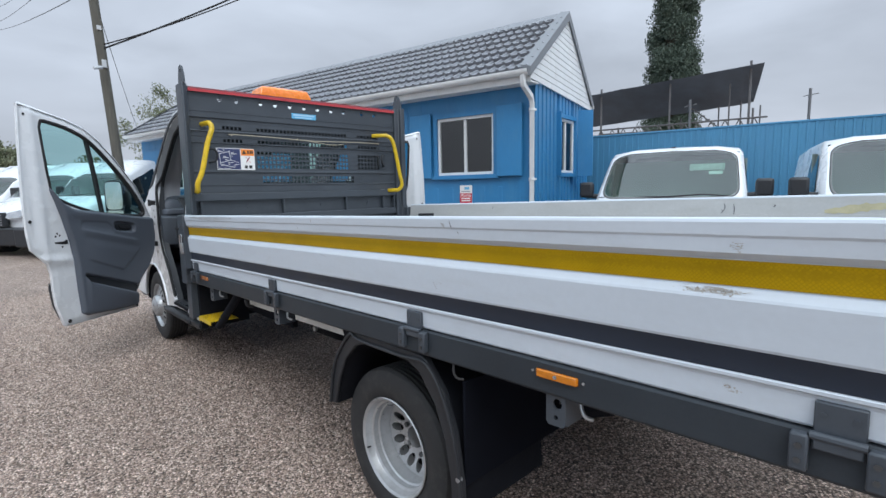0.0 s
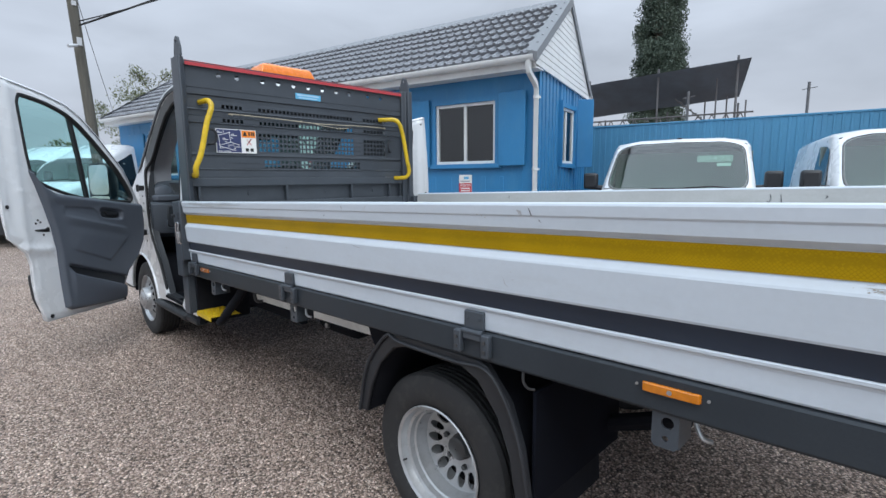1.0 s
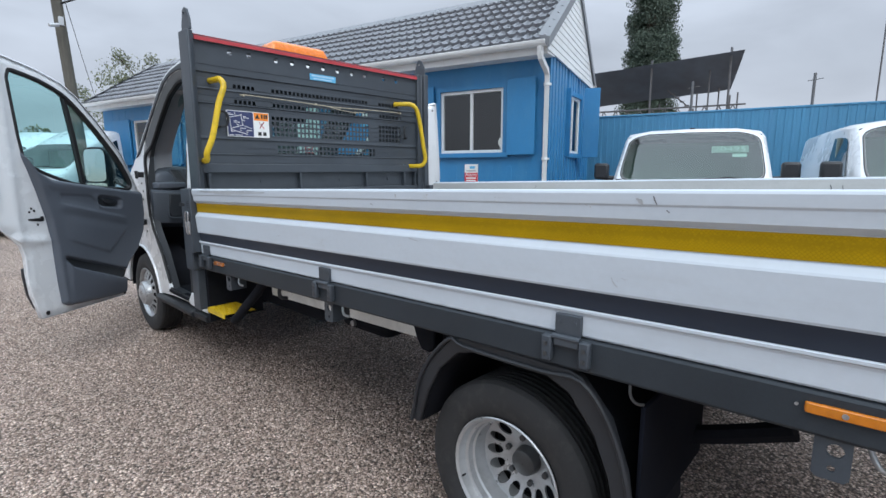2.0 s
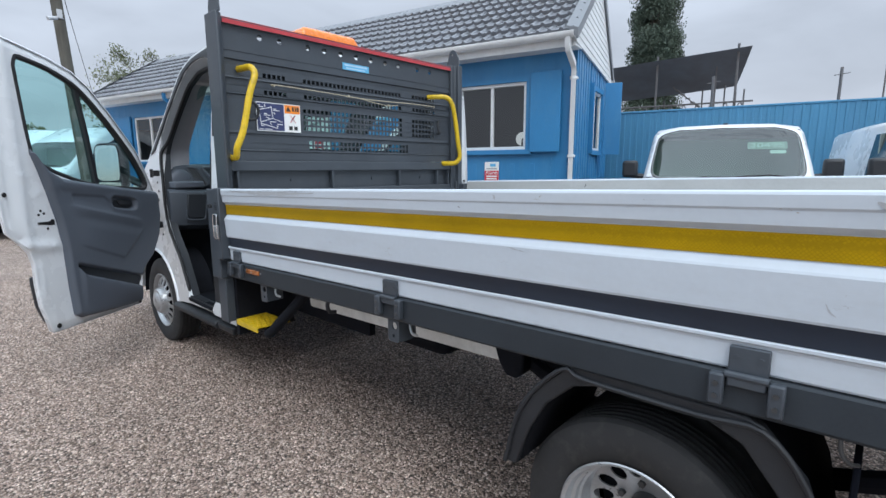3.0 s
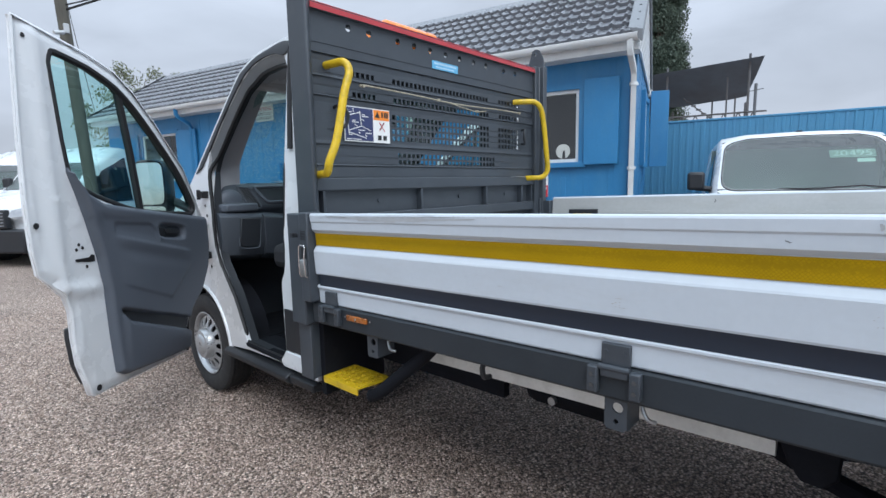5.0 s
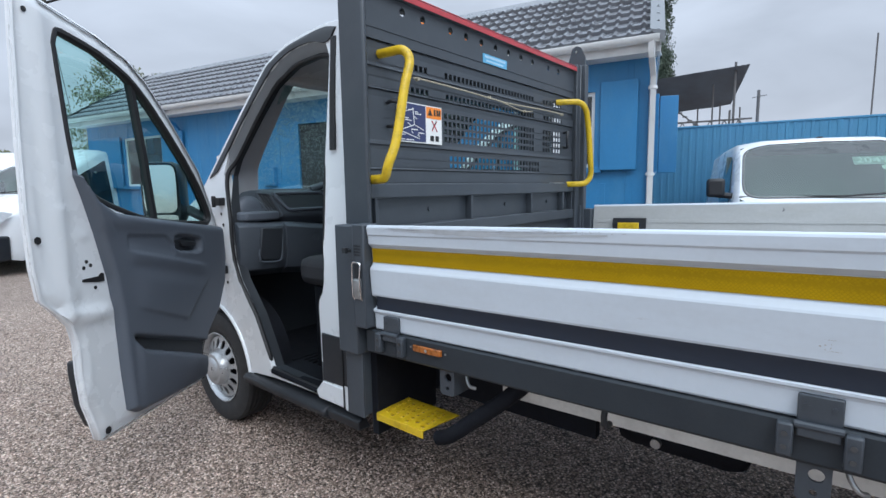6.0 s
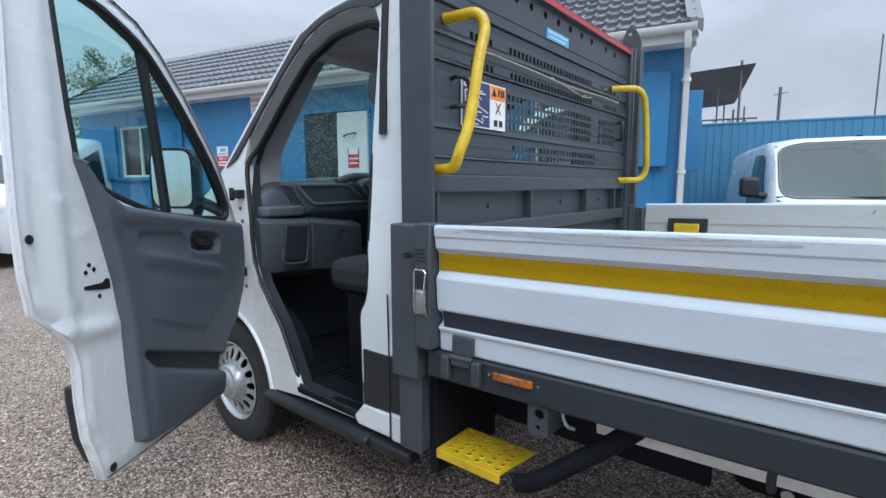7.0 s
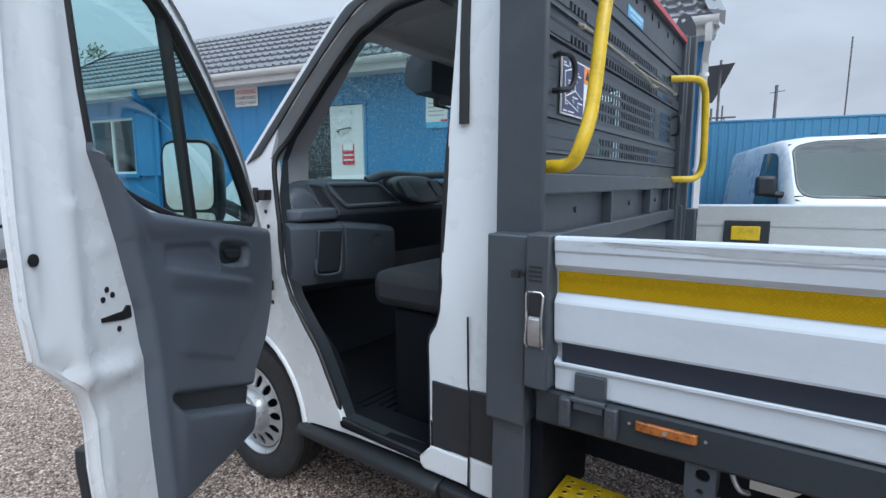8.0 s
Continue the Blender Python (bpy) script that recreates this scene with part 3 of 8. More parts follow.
    for a in ((g0 - f, g1 + f, gz1, gz1 + f), (g0 - f, g1 + f, gz0 - f, gz0), (g0 - f, g0, gz0, gz1), (g1, g1 + f, gz0, gz1)):
        site_box(bm, a[0], a[1], sg - 0.04, sg + 0.05, a[2], a[3])
    part("surround", bm, BLUE, gw, bevel=0.005)
    bm = bmesh.new()
    site_box(bm, g0 - 0.10, g0 - 0.07, sg - 0.11, sg + 0.02, gz0 - 0.06, gz1 + 0.08)
    part("window_hood", bm, BLUE, gw, bevel=0.006)
    bm = bmesh.new()
    box(bm, 0, 0.27, -0.035, 0, gz0 - 0.06, gz1 + 0.20, m=SITE @ Matrix.Translation((g1 + 0.09, sg - 0.05, 0)) @ Matrix.Rotation(radians(-75), 4, "Z"))
    part("shutter", bm, BLUE, cabin, bevel=0.006)
    # back and far end walls
    bm = bmesh.new()
    site_box(bm, CABIN_N1 - 0.06, CABIN_N1, cabin_end(3.3) + 0.1, CABIN_S1, 0, EAVE_Z)
    part("back_wall", bm, BLUE, cabin)
    bm = bmesh.new()
    site_box(bm, 0.062, CABIN_N1 - 0.062, CABIN_S1 - 0.06, CABIN_S1, 0, EAVE_Z)
    part("end_wall", bm, BLUE, cabin)
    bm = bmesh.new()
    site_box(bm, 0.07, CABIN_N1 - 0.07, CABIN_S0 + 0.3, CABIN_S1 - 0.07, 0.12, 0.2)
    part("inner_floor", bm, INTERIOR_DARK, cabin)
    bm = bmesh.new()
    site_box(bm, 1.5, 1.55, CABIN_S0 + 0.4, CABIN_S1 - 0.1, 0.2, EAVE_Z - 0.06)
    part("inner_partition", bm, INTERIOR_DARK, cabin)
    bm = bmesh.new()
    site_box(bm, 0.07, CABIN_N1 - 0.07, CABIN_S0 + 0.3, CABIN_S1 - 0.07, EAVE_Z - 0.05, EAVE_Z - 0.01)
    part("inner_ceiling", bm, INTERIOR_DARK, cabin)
    for s0, s1, z0, z1 in wins:
        office_window(cabin, s0, s1, z0, z1)
    # shutters beside the long wall's windows
    for s0, s1, z0, z1, n0 in ((-0.51, -0.075, 1.66, 2.74, -0.075), (10.15, 11.05, 1.58, 2.70, -0.07), (8.02, 8.62, 1.58, 2.70, -0.07), (1.18, 1.62, 1.66, 2.74, -0.075)):
        bm = bmesh.new()
        site_box(bm, n0, n0 + 0.035, s0, s1, z0, z1)
        sh = part("shutter", bm, BLUE, cabin, bevel=0.006)
        bm = bmesh.new()
        for z in (z0 + 0.2, z1 - 0.2):
            tube(bm, [SITE @ Vector((n0 + 0.04, s1 + 0.01, z - 0.05)), SITE @ Vector((n0 + 0.04, s1 + 0.01, z + 0.05))], 0.014, 8)
        split_parts("hinge", bm, BLUE, sh)
    # doorway: dark screen beside an open white door
    bm = bmesh.new()
    for a in ((3.66, 3.72, 0.25, 2.66), (4.98, 5.04, 0.25, 2.66), (3.72, 4.98, 2.60, 2.66)):
        site_box(bm, -0.025, 0.065, *a)
    part("door_frame", bm, BLUE, cabin, bevel=0.005)
    bm = bmesh.new()
    site_box(bm, -0.06, -0.02, 3.70, 4.27, 0.27, 2.58)
    dr = part("door", bm, UPVC, cabin, "white office door folded back", bevel=0.006)
    bm = bmesh.new()
    site_box(bm, -0.066, -0.06, 3.85, 4.06, 1.72, 2.02)
    notice = part("notice", bm, RED_SIGN, dr, "small red and white notice")
    bm = bmesh.new()
    for z in (1.78, 1.85):
        site_box(bm, -0.069, -0.066, 3.87, 4.04, z, z + 0.025)
    site_box(bm, -0.069, -0.066, 3.87, 4.04, 1.93, 2.03)
    part("notice_print", bm, PAPER, dr)
    bm = bmesh.new()
    tube(bm, smooth_line([SITE @ Vector(p) for p in ((-0.06, 4.12, 2.2), (-0.1, 4.11, 2.22), (-0.1, 3.92, 2.25), (-0.06, 3.9, 2.24))], 4), 0.011, 8)
    part("handle", bm, DARK, dr)
    bm = bmesh.new()
    site_box(bm, 0.02, 0.05, 4.3, 4.98, 0.27, 2.59)
    part("door_screen", bm, INTERIOR_DARK, cabin, "dark mesh screen door")
    # roof: pressed steel tiles in courses
    for side in (0, 1):
        e_n, e_z = (-0.36, 3.13) if side == 0 else (CABIN_N1 + 0.20, 3.13)
        slope = math.hypot(RIDGE_N - e_n, RIDGE_Z - e_z)
        courses, per = 8, 10
        pitch = 0.155
        cols = int((CABIN_S1 + 0.2 - (CABIN_S0 - 0.03)) / pitch)
        def up(v, h, s):
            f = v / slope
            nx = e_n + (RIDGE_N - e_n) * f
            z = e_z + (RIDGE_Z - e_z) * f
            ax, az = (1 if side else -1) * (RIDGE_Z - e_z) / slope, abs(RIDGE_N - e_n) / slope
            return on_site(nx + ax * h, s, z + az * h)
        per_panel = 8
        for c0 in range(0, cols, per_panel):
            bm = bmesh.new()
            grid = []
            c1 = min(c0 + per_panel, cols)
            lap = 0.002 if (c0 // per_panel) % 2 else 0.0
            for c in range(courses):
                for u in (0.0, 0.03, 0.5, 0.999):
                    v = slope * (c + u) / courses
                    lift = 0.046 * (1 - u) if u > 0.01 else 0.0
                    row = []
                    for k in range(c0 * per, c1 * per + 1):
                        ph = (k % per) / per
                        wave = 0.026 * max(0.0, math.sin(math.pi * min(ph / 0.4, 1.0))) ** 0.8
                        s = CABIN_S0 - 0.03 + k * pitch / per + SKEW * (e_n + (RIDGE_N - e_n) * v / slope) * (1 - k / (cols * per))
                        row.append(bm.verts.new(up(v, lift + wave + lap, s)))
                    grid.append(row)
            for a, b in zip(grid, grid[1:]):
                for k in range(len(a) - 1):
                    bm.faces.new((a[k], a[k + 1], b[k + 1], b[k]))
            part("roof_panel", bm, TILE, cabin, "grey pressed steel tile panel", smooth=50)
    # ridge cap, verge flashings, fascia, gutter, soffit
    bm = bmesh.new()
    R = lambda n, s, z: on_site(n, s, z)
    sweep(bm, None, [[R(RIDGE_N - 0.16, s, RIDGE_Z - 0.06), R(RIDGE_N, s, RIDGE_Z + 0.07), R(RIDGE_N + 0.16, s, RIDGE_Z - 0.06), R(RIDGE_N, s, RIDGE_Z + 0.03)] for s in (cabin_end(1.65) - 0.06, CABIN_S1 + 0.16)])
    part("ridge_cap", bm, TILE, cabin)
    for s_of in (0, 1):
        for e_n in (-0.40, CABIN_N1 + 0.22):
            bm = bmesh.new()
            p = lambda n, z, d: R(n, (cabin_end(n) - 0.07 if s_of == 0 else CABIN_S1 + 0.17) + d, z)
            sweep(bm, None, [[p(e_n, 3.03, 0), p(e_n, 3.16, 0), p(e_n, 3.20, 0.16 if s_of == 0 else -0.16), p(e_n, 3.03, 0.02)], [p(RIDGE_N, RIDGE_Z - 0.09, 0), p(RIDGE_N, RIDGE_Z + 0.06, 0), p(RIDGE_N, RIDGE_Z + 0.09, 0.16 if s_of == 0 else -0.16), p(RIDGE_N, RIDGE_Z - 0.09, 0.02)]])
            part("verge_trim", bm, surface_verge, cabin)
    # white boarded gable
    boards = 14
    for k in range(boards):
        z0 = EAVE_Z - 0.04 + (RIDGE_Z - EAVE_Z) * k / boards
        z1 = EAVE_Z - 0.04 + (RIDGE_Z - EAVE_Z) * (k + 1) / boards
        h0 = (RIDGE_N + 0.34) * (1 - k / boards)
        h1 = (RIDGE_N + 0.34) * (1 - (k + 1) / boards) + 0.03
        bm = bmesh.new()
        q = lambda n, z, d: R(n, cabin_end(n) - 0.03 + d, z)
        sweep(bm, None, [[q(RIDGE_N - h0, z0, -0.007), q(RIDGE_N + h0, z0, -0.007), q(RIDGE_N + h1, z1 - 0.003, 0), q(RIDGE_N - h1, z1 - 0.003, 0)], [q(RIDGE_N - h0, z0, 0.02), q(RIDGE_N + h0, z0, 0.02), q(RIDGE_N + h1, z1 - 0.003, 0.02), q(RIDGE_N - h1, z1 - 0.003, 0.02)]])
        part("gable_board", bm, UPVC, cabin, flat=True)
    for side in (0, 1):
        sgn, wall = (-1, 0.0) if side == 0 else (1, CABIN_N1)
        s0, s1 = CABIN_S0 - 0.05 + (SKEW * 3.3 if side else 0), CABIN_S1 + 0.16
        bm = bmesh.new()
        a, b = sorted((wall + sgn * (0.27 - 0.16 * side), wall + sgn * (0.30 - 0.16 * side)))
        site_box(bm, a, b, s0, s1, 2.97, 3.15)
        part("fascia", bm, UPVC, cabin, bevel=0.004)
        bm = bmesh.new()
        a, b = sorted((wall + sgn * 0.005, wall + sgn * (0.268 - 0.16 * side)))
        site_box(bm, a, b, s0, s1, 2.98, 3.0)
        part("soffit", bm, UPVC, cabin)
        bm = bmesh.new()
        cn = wall + sgn * (0.365 - 0.16 * side)
        ring = [(cn + 0.06 * math.cos(q), 3.13 + 0.075 * math.sin(q)) for q in [math.pi + math.pi * k / 10 for k in range(11)]]
        ring += [(x * 0.92 + cn * 0.08, z + 0.004) for x, z in reversed(ring)]
        sweep(bm, None, [[R(x, s, z) for x, z in ring] for s in (s0, s1)])
        part("gutter", bm, UPVC, cabin, "white half-round gutter")
    # downpipes
    for s, off in ((cabin_end(0) + 0.03, 0), (8.15, 0)):
        bm = bmesh.new()
        pts = [(-0.365, s, 3.08), (-0.365, s, 2.98), (-0.34, s, 2.92), (-0.10, s, 2.80), (-0.055, s, 2.72), (-0.055, s, 0.1)]
        tube(bm, [R(*p) for p in pts], 0.044, 4)
        dp = part("downpipe", bm, UPVC if s < 1 else BLUE, cabin, "white plastic downpipe" if s < 1 else "downpipe painted blue")
        bm = bmesh.new()
        for z in (2.62, 1.6, 0.6):
            lathe(bm, [(-0.02, 0.047), (0.02, 0.047)], R(-0.055, s, z), "z", 14)
            site_box(bm, -0.055, 0.0, s - 0.05, s + 0.05, z - 0.012, z + 0.012)
        split_parts("pipe_clip", bm, UPVC if s < 1 else BLUE, dp)
    return cabin


surface_verge = surface("grey_verge_flashing", (0.17, 0.18, 0.195), 0.45, vary=0.12, coarse=3, bump=0.05)
office = build_cabin()


def wall_sign(name, label, s0, s1, z0, z1, material, n=-0.02):
    base = SITE @ Vector((n, (s0 + s1) / 2, z0))
    t = thing(name, label, "sign", base)
    bm = bmesh.new()
    site_box(bm, n, n + 0.012, s0, s1, z0, z1)
    part("board", bm, material, t, bevel=0.002)
    return t


def sign_text(parent, text, size, s, z, n, material, squeeze=1.0):
    m = SITE @ Matrix.Translation((n, s, z)) @ Euler((radians(90), 0, radians(-90))).to_matrix().to_4x4()
    return lettering("lettering", text, size, m, material, parent, squeeze)


def sign_bar(parent, s0, s1, z0, z1, n, material):
    bm = bmesh.new()
    site_box(bm, n - 0.002, n, s0, s1, z0, z1)
    return part("print_bar", bm, material, parent)


warning = wall_sign("warning_sign", "small white warning sign with red heading on blue wall", 5.70, 6.18, 2.69, 2.98, PAPER)
sign_text(warning, "WARNING", 0.105, 5.94, 2.91, -0.024, RED_SIGN, 0.85)
sign_text(warning, "GUARD DOGS", 0.075, 5.94, 2.82, -0.024, INK, 0.85)
sign_text(warning, "LOOSE AT NIGHT", 0.075, 5.94, 2.74, -0.024, INK, 0.72)
for name, s0, s1, z0, z1 in (("alarm_sign", 0.41, 0.64, 1.24, 1.53), ("alarm_sign", 6.82, 7.10, 1.77, 2.16)):
    sg = wall_sign(name, "white and red alarm notice fixed to blue wall", s0, s1, z0, z1, PAPER)
    h = z1 - z0
    sign_bar(sg, s0, s1, z0, z0 + h * 0.55, -0.021, RED_SIGN)
    sign_text(sg, "Alarm", 0.085, (s0 + s1) / 2, z0 + h * 0.44, -0.0245, PAPER, 0.95)
    for k in range(2):
        sign_bar(sg, s0 + 0.03, s1 - 0.03, z0 + h * (0.10 + 0.13 * k), z0 + h * (0.17 + 0.13 * k), -0.0235, PAPER)
    sign_bar(sg, s0 + 0.03, s1 - 0.03, z0 + h * 0.62, z0 + h * 0.68, -0.021, GREY_PRINT)
    sign_bar(sg, s0 + 0.05, s1 - 0.09, z0 + h * 0.76, z0 + h * 0.90, -0.021, BLUE_LABEL)
poster = wall_sign("trade_poster", "white poster with blue and red curved foot", 2.38, 2.70, 2.20, 2.64, PAPER)
sign_bar(poster, 2.38, 2.70, 2.20, 2.28, -0.021, BLUE_LABEL)
sign_bar(poster, 2.38, 2.48, 2.28, 2.31, -0.021, RED_SIGN)
for k in range(4):
    sign_bar(poster, 2.43, 2.66, 2.36 + 0.055 * k, 2.375 + 0.055 * k, -0.021, GREY_PRINT)

# round white disc on the partition inside the office; its glow is added, no known lamp
lamp = thing("wall_lamp", "small round white disc on inner office wall, glow added", "lamp", SITE @ Vector((1.49, 0.64, 1.94)))
bm = bmesh.new()
lathe(bm, [(0.0, 0.118), (-0.012, 0.116), (-0.03, 0.098), (-0.04, 0.06), (-0.042, 0.002)], (1.498, 0.64, 1.94), "x", 28)
for v in bm.verts:
    v.co = SITE @ v.co
part("disc_face", bm, DISC_GLOW, lamp, "white disc face with added glow")
# dark upright shape in front of the disc
bm = bmesh.new()
prism(bm, [(0.585, 1.815), (0.635, 1.81), (0.635, 1.87), (0.622, 1.945), (0.595, 1.95), (0.588, 1.87)], "x", 1.438, 1.448)
for v in bm.verts:
    v.co = SITE @ v.co
part("bracket", bm, INK, lamp)

# letter box beside the doorway
lb = thing("meter_box", "small pale blue wall box", "box", SITE @ Vector((0, 5.65, 1.55)))
bm = bmesh.new()
site_box(bm, -0.10, -0.001, 5.54, 5.76, 1.55, 1.89)
part("body", bm, BLUE, lb, bevel=0.01)
bm = bmesh.new()
site_box(bm, -0.112, -0.1, 5.57, 5.73, 1.58, 1.86)
part("lid", bm, BLUE, lb, "pale lid", bevel=0.008)


def build_fence():
    base = SITE @ Vector((4.42, -5, 0))
    fence = thing("boundary_fence", "tall corrugated steel fence painted blue", "fence", base)
    s0, s1 = -24.0, 8.0
    sheets = 31
    for k in range(sheets):
        bm = bmesh.new()
        o = s0 + (s1 - s0) * k / sheets
        lean = 0.0015 * (k % 2)
        corrugated(bm, lambda a, d, z: on_site(4.42 + d - 0.035 - lean, o + a, z), (s1 - s0) / sheets + 0.03, 0.02, 2.57, 0.125, 0.010)
        bmesh.ops.solidify(bm, geom=bm.faces[:], thickness=0.003)
        part("fence_sheet", bm, BLUE_FENCE, fence, smooth=20)
    bm = bmesh.new()
    site_box(bm, 4.375, 4.45, s0, s1, 2.56, 2.60)
    part("top_rail", bm, BLUE_FENCE, fence, bevel=0.01)
    bm = bmesh.new()
    site_box(bm, 4.37, 4.46, s0, s1, -0.01, 0.10)
    part("bottom_rail", bm, BLUE_FENCE, fence, bevel=0.01)
    return fence


build_fence()

# ---- the flatbed truck ----
CX = 2.29            # centre line
RAKE = 0.0243        # the bed rises towards its tail
SIDE_X = 1.19
TAIL_Y, HEAD_Y = -0.14, 4.05


def lift(y):
    return (HEAD_Y - y) * RAKE


def raked(bm):
    for v in bm.verts:
        v.co.z += lift(v.co.y)
    return bm


LEAN = 0.068         # the dropsides lean outwards above their hinges


def leaning(bm, sgn=1):
    for v in bm.verts:
        v.co.x -= sgn * LEAN * max(0.0, v.co.z - 0.93)
        v.co.z += lift(v.co.y)
    return bm


truck = thing("flatbed_truck", "white flatbed truck with dropside bed and open cab doors", "truck", (CX, 3.6, -0.008))

# -- dropside profile: (depth behind the outer face, height) at the headboard end
OUT = [(0.034, 1.300), (0.033, 1.318), (0.027, 1.326), (0.008, 1.326), (0.003, 1.323), (0.0, 1.317), (0.0, 1.290), (0.0035, 1.284), (0.004, 1.252), (0.0165, 1.2395), (0.019, 1.2375), (0.019, 1.177), (0.017, 1.173), (0.003, 1.157), (0.0, 1.151),
       (0.0, 1.052), (0.003, 1.044), (0.018, 1.036), (0.026, 1.024), (0.027, 1.010), (0.020, 0.998), (0.004, 0.991), (0.0, 0.987), (0.0, 0.980), (0.006, 0.975), (0.008, 0.968), (0.008, 0.912), (0.012, 0.906), (0.034, 0.906)]


def dropside(x_face, sgn, name, label, inner_mat):
    """A hinged aluminium side: sgn +1 when its outer face looks towards -x."""
    y0, y1 = TAIL_Y, HEAD_Y
    bm = bmesh.new()
    ys = [y0 + (y1 - y0) * k / 24 for k in range(25)]
    sweep(bm, None, [[(x_face + sgn * d, y, z) for d, z in OUT] for y in ys])
    side = part(name, leaning(bm, sgn), WHITE_SIDE, truck, label, smooth=14)
    bm = bmesh.new()
    box(bm, *sorted((x_face + sgn * 0.035, x_face + sgn * 0.039)), y0 + 0.003, y1 - 0.003, 0.93, 1.314)
    for z in (1.20, 1.06):
        box(bm, *sorted((x_face + sgn * 0.039, x_face + sgn * 0.043)), y0 + 0.003, y1 - 0.003, z, z + 0.02)
    split_parts("inner_skin", leaning(bm, sgn), inner_mat, side, "scuffed grey inner face")
    bm = bmesh.new()
    box(bm, *sorted((x_face + sgn * 0.0165, x_face + sgn * 0.0195)), y0 + 0.02, y1 - 0.004, 1.179, 1.235)
    part("reflective_tape", leaning(bm, sgn), TAPE, side, "yellow honeycomb reflective tape")
    bm = bmesh.new()
    sweep(bm, None, [[(x_face + sgn * (0.0022 + 0.0022 * math.sin(math.pi * k / 14)), y, 1.0475 - 0.0555 * k / 14) for k in range(15)] + [(x_face + sgn * 0.03, y, 0.985), (x_face + sgn * 0.032, y, 1.04)] for y in (y0 + 0.004, y1 - 0.02)])
    part("rubber_infill", leaning(bm, sgn), INFILL, side, "black rubber strip")
    return side


near_side = dropside(SIDE_X, 1, "dropside", "white aluminium dropside with yellow tape", GREY_INNER)
far_side = dropside(3.40, -1, "dropside", "", GREY_INNER)

# scuffs and scrapes on the near side
def scuff(y, z, ln, ht, mat, depth, seed):
    rnd = random.Random(seed)
    bm = bmesh.new()
    for k in range(int(8 + 650 * ln) if y < 0.6 else 60 if ln >= 0.26 else 7):
        a = y + rnd.gauss(0, 0.32) * ln
        b = z + rnd.gauss(0, 0.30) * ht
        if rnd.random() < 0.8:
            w, h = rnd.uniform(0.0008, 0.003), rnd.uniform(0.0006, 0.0018)
        else:
            w, h = rnd.uniform(0.006, 0.2 * ln + 0.008), rnd.uniform(0.0003, 0.0007)
        pts = [(a - w, b), (a - w * 0.3, b + h), (a + w * 0.6, b + h * 0.7), (a + w, b + h * 0.1), (a + w * 0.3, b - h * 0.6), (a - w * 0.6, b - h * 0.4)]
        vs = [bm.verts.new((SIDE_X - LEAN * (p[1] - 0.93) + (0.003 + 0.875 * (p[1] - 1.157) - 0.0012 if depth is None else depth), p[0], p[1] + lift(p[0]))) for p in pts]
        bm.faces.new(vs)
    return bm


SCRAPE = surface("bare_scrape", (0.33, 0.30, 0.26), 0.6, vary=0.4, coarse=40, bump=0.2)
PALE_SCRAPE = surface("grey_rub_mark", (0.40, 0.41, 0.43), 0.5, vary=0.3, coarse=30, bump=0.1)
for i, (y, z, ln, ht, mt, dp) in enumerate(((0.375, 1.165, 0.10, 0.011, SCRAPE, None), (0.325, 1.266, 0.022, 0.018, SCRAPE, 0.0028), (0.32, 0.945, 0.012, 0.012, SCRAPE, 0.0074), (0.335, 0.95, 0.012, 0.012, SCRAPE, 0.0074), (1.66, 1.29, 0.05, 0.03, PALE_SCRAPE, 0.0),
                                             (1.35, 1.29, 0.03, 0.03, SCRAPE, 0.001), (1.25, 1.10, 0.05, 0.03, PALE_SCRAPE, -0.0006), (3.0, 1.09, 0.08, 0.01, PALE_SCRAPE, -0.0006), (2.1, 1.10, 0.06, 0.02, PALE_SCRAPE, -0.0006), (3.3, 1.30, 0.1, 0.01, PALE_SCRAPE, -0.0006), (0.36, 1.166, 0.07, 0.008, SCRAPE, None),
                                             (3.85, 1.31, 0.26, 0.012, PALE_SCRAPE, -0.0006), (3.7, 1.305, 0.3, 0.012, PALE_SCRAPE, -0.0006), (3.45, 1.308, 0.3, 0.01, PALE_SCRAPE, -0.0006), (3.3, 1.314, 0.4, 0.008, PALE_SCRAPE, -0.0006), (2.62, 1.08, 0.03, 0.03, SCRAPE, -0.0006), (1.95, 1.30, 0.03, 0.03, SCRAPE, -0.0002))):
    part("scuff_mark", scuff(y, z, ln, ht, mt, dp, i), mt, near_side, flat=True, kind="stuff")

# single scratches, greyed rubbing under the top edge, and marks on the inner faces
def mark(pts, width, x_of, mat, parent, seed=0):
    """A thin uneven strip along (y, z) points, laid on a face whose x is x_of(y, z)."""
    rnd = random.Random(seed)
    P = smooth_line([(0, a, b) for a, b in pts], 6)
    bm = bmesh.new()
    rows = []
    for i, p in enumerate(P):
        w = width * (0.25 + 0.75 * math.sin(math.pi * (i + 0.5) / len(P))) * rnd.uniform(0.7, 1.2)
        d = (P[min(i + 1, len(P) - 1)] - P[max(i - 1, 0)]).normalized()
        up = Vector((0, -d.z, d.y))
        rows.append([bm.verts.new((x_of(q.y, q.z), q.y, q.z + lift(q.y))) for q in (p - up * w, p + up * w)])
    for a, b in zip(rows, rows[1:]):
        bm.faces.new((a[0], b[0], b[1], a[1]))
    part("scratch", bm, mat, parent, flat=True)


def outer_face(y, z):
    return SIDE_X - LEAN * (z - 0.93) - (0.0012 if z > 1.285 else -0.0024 if z > 1.252 else 0.0012)


def inner_far_face(y, z):
    return 3.40 - 0.041 + LEAN * (z - 0.93)


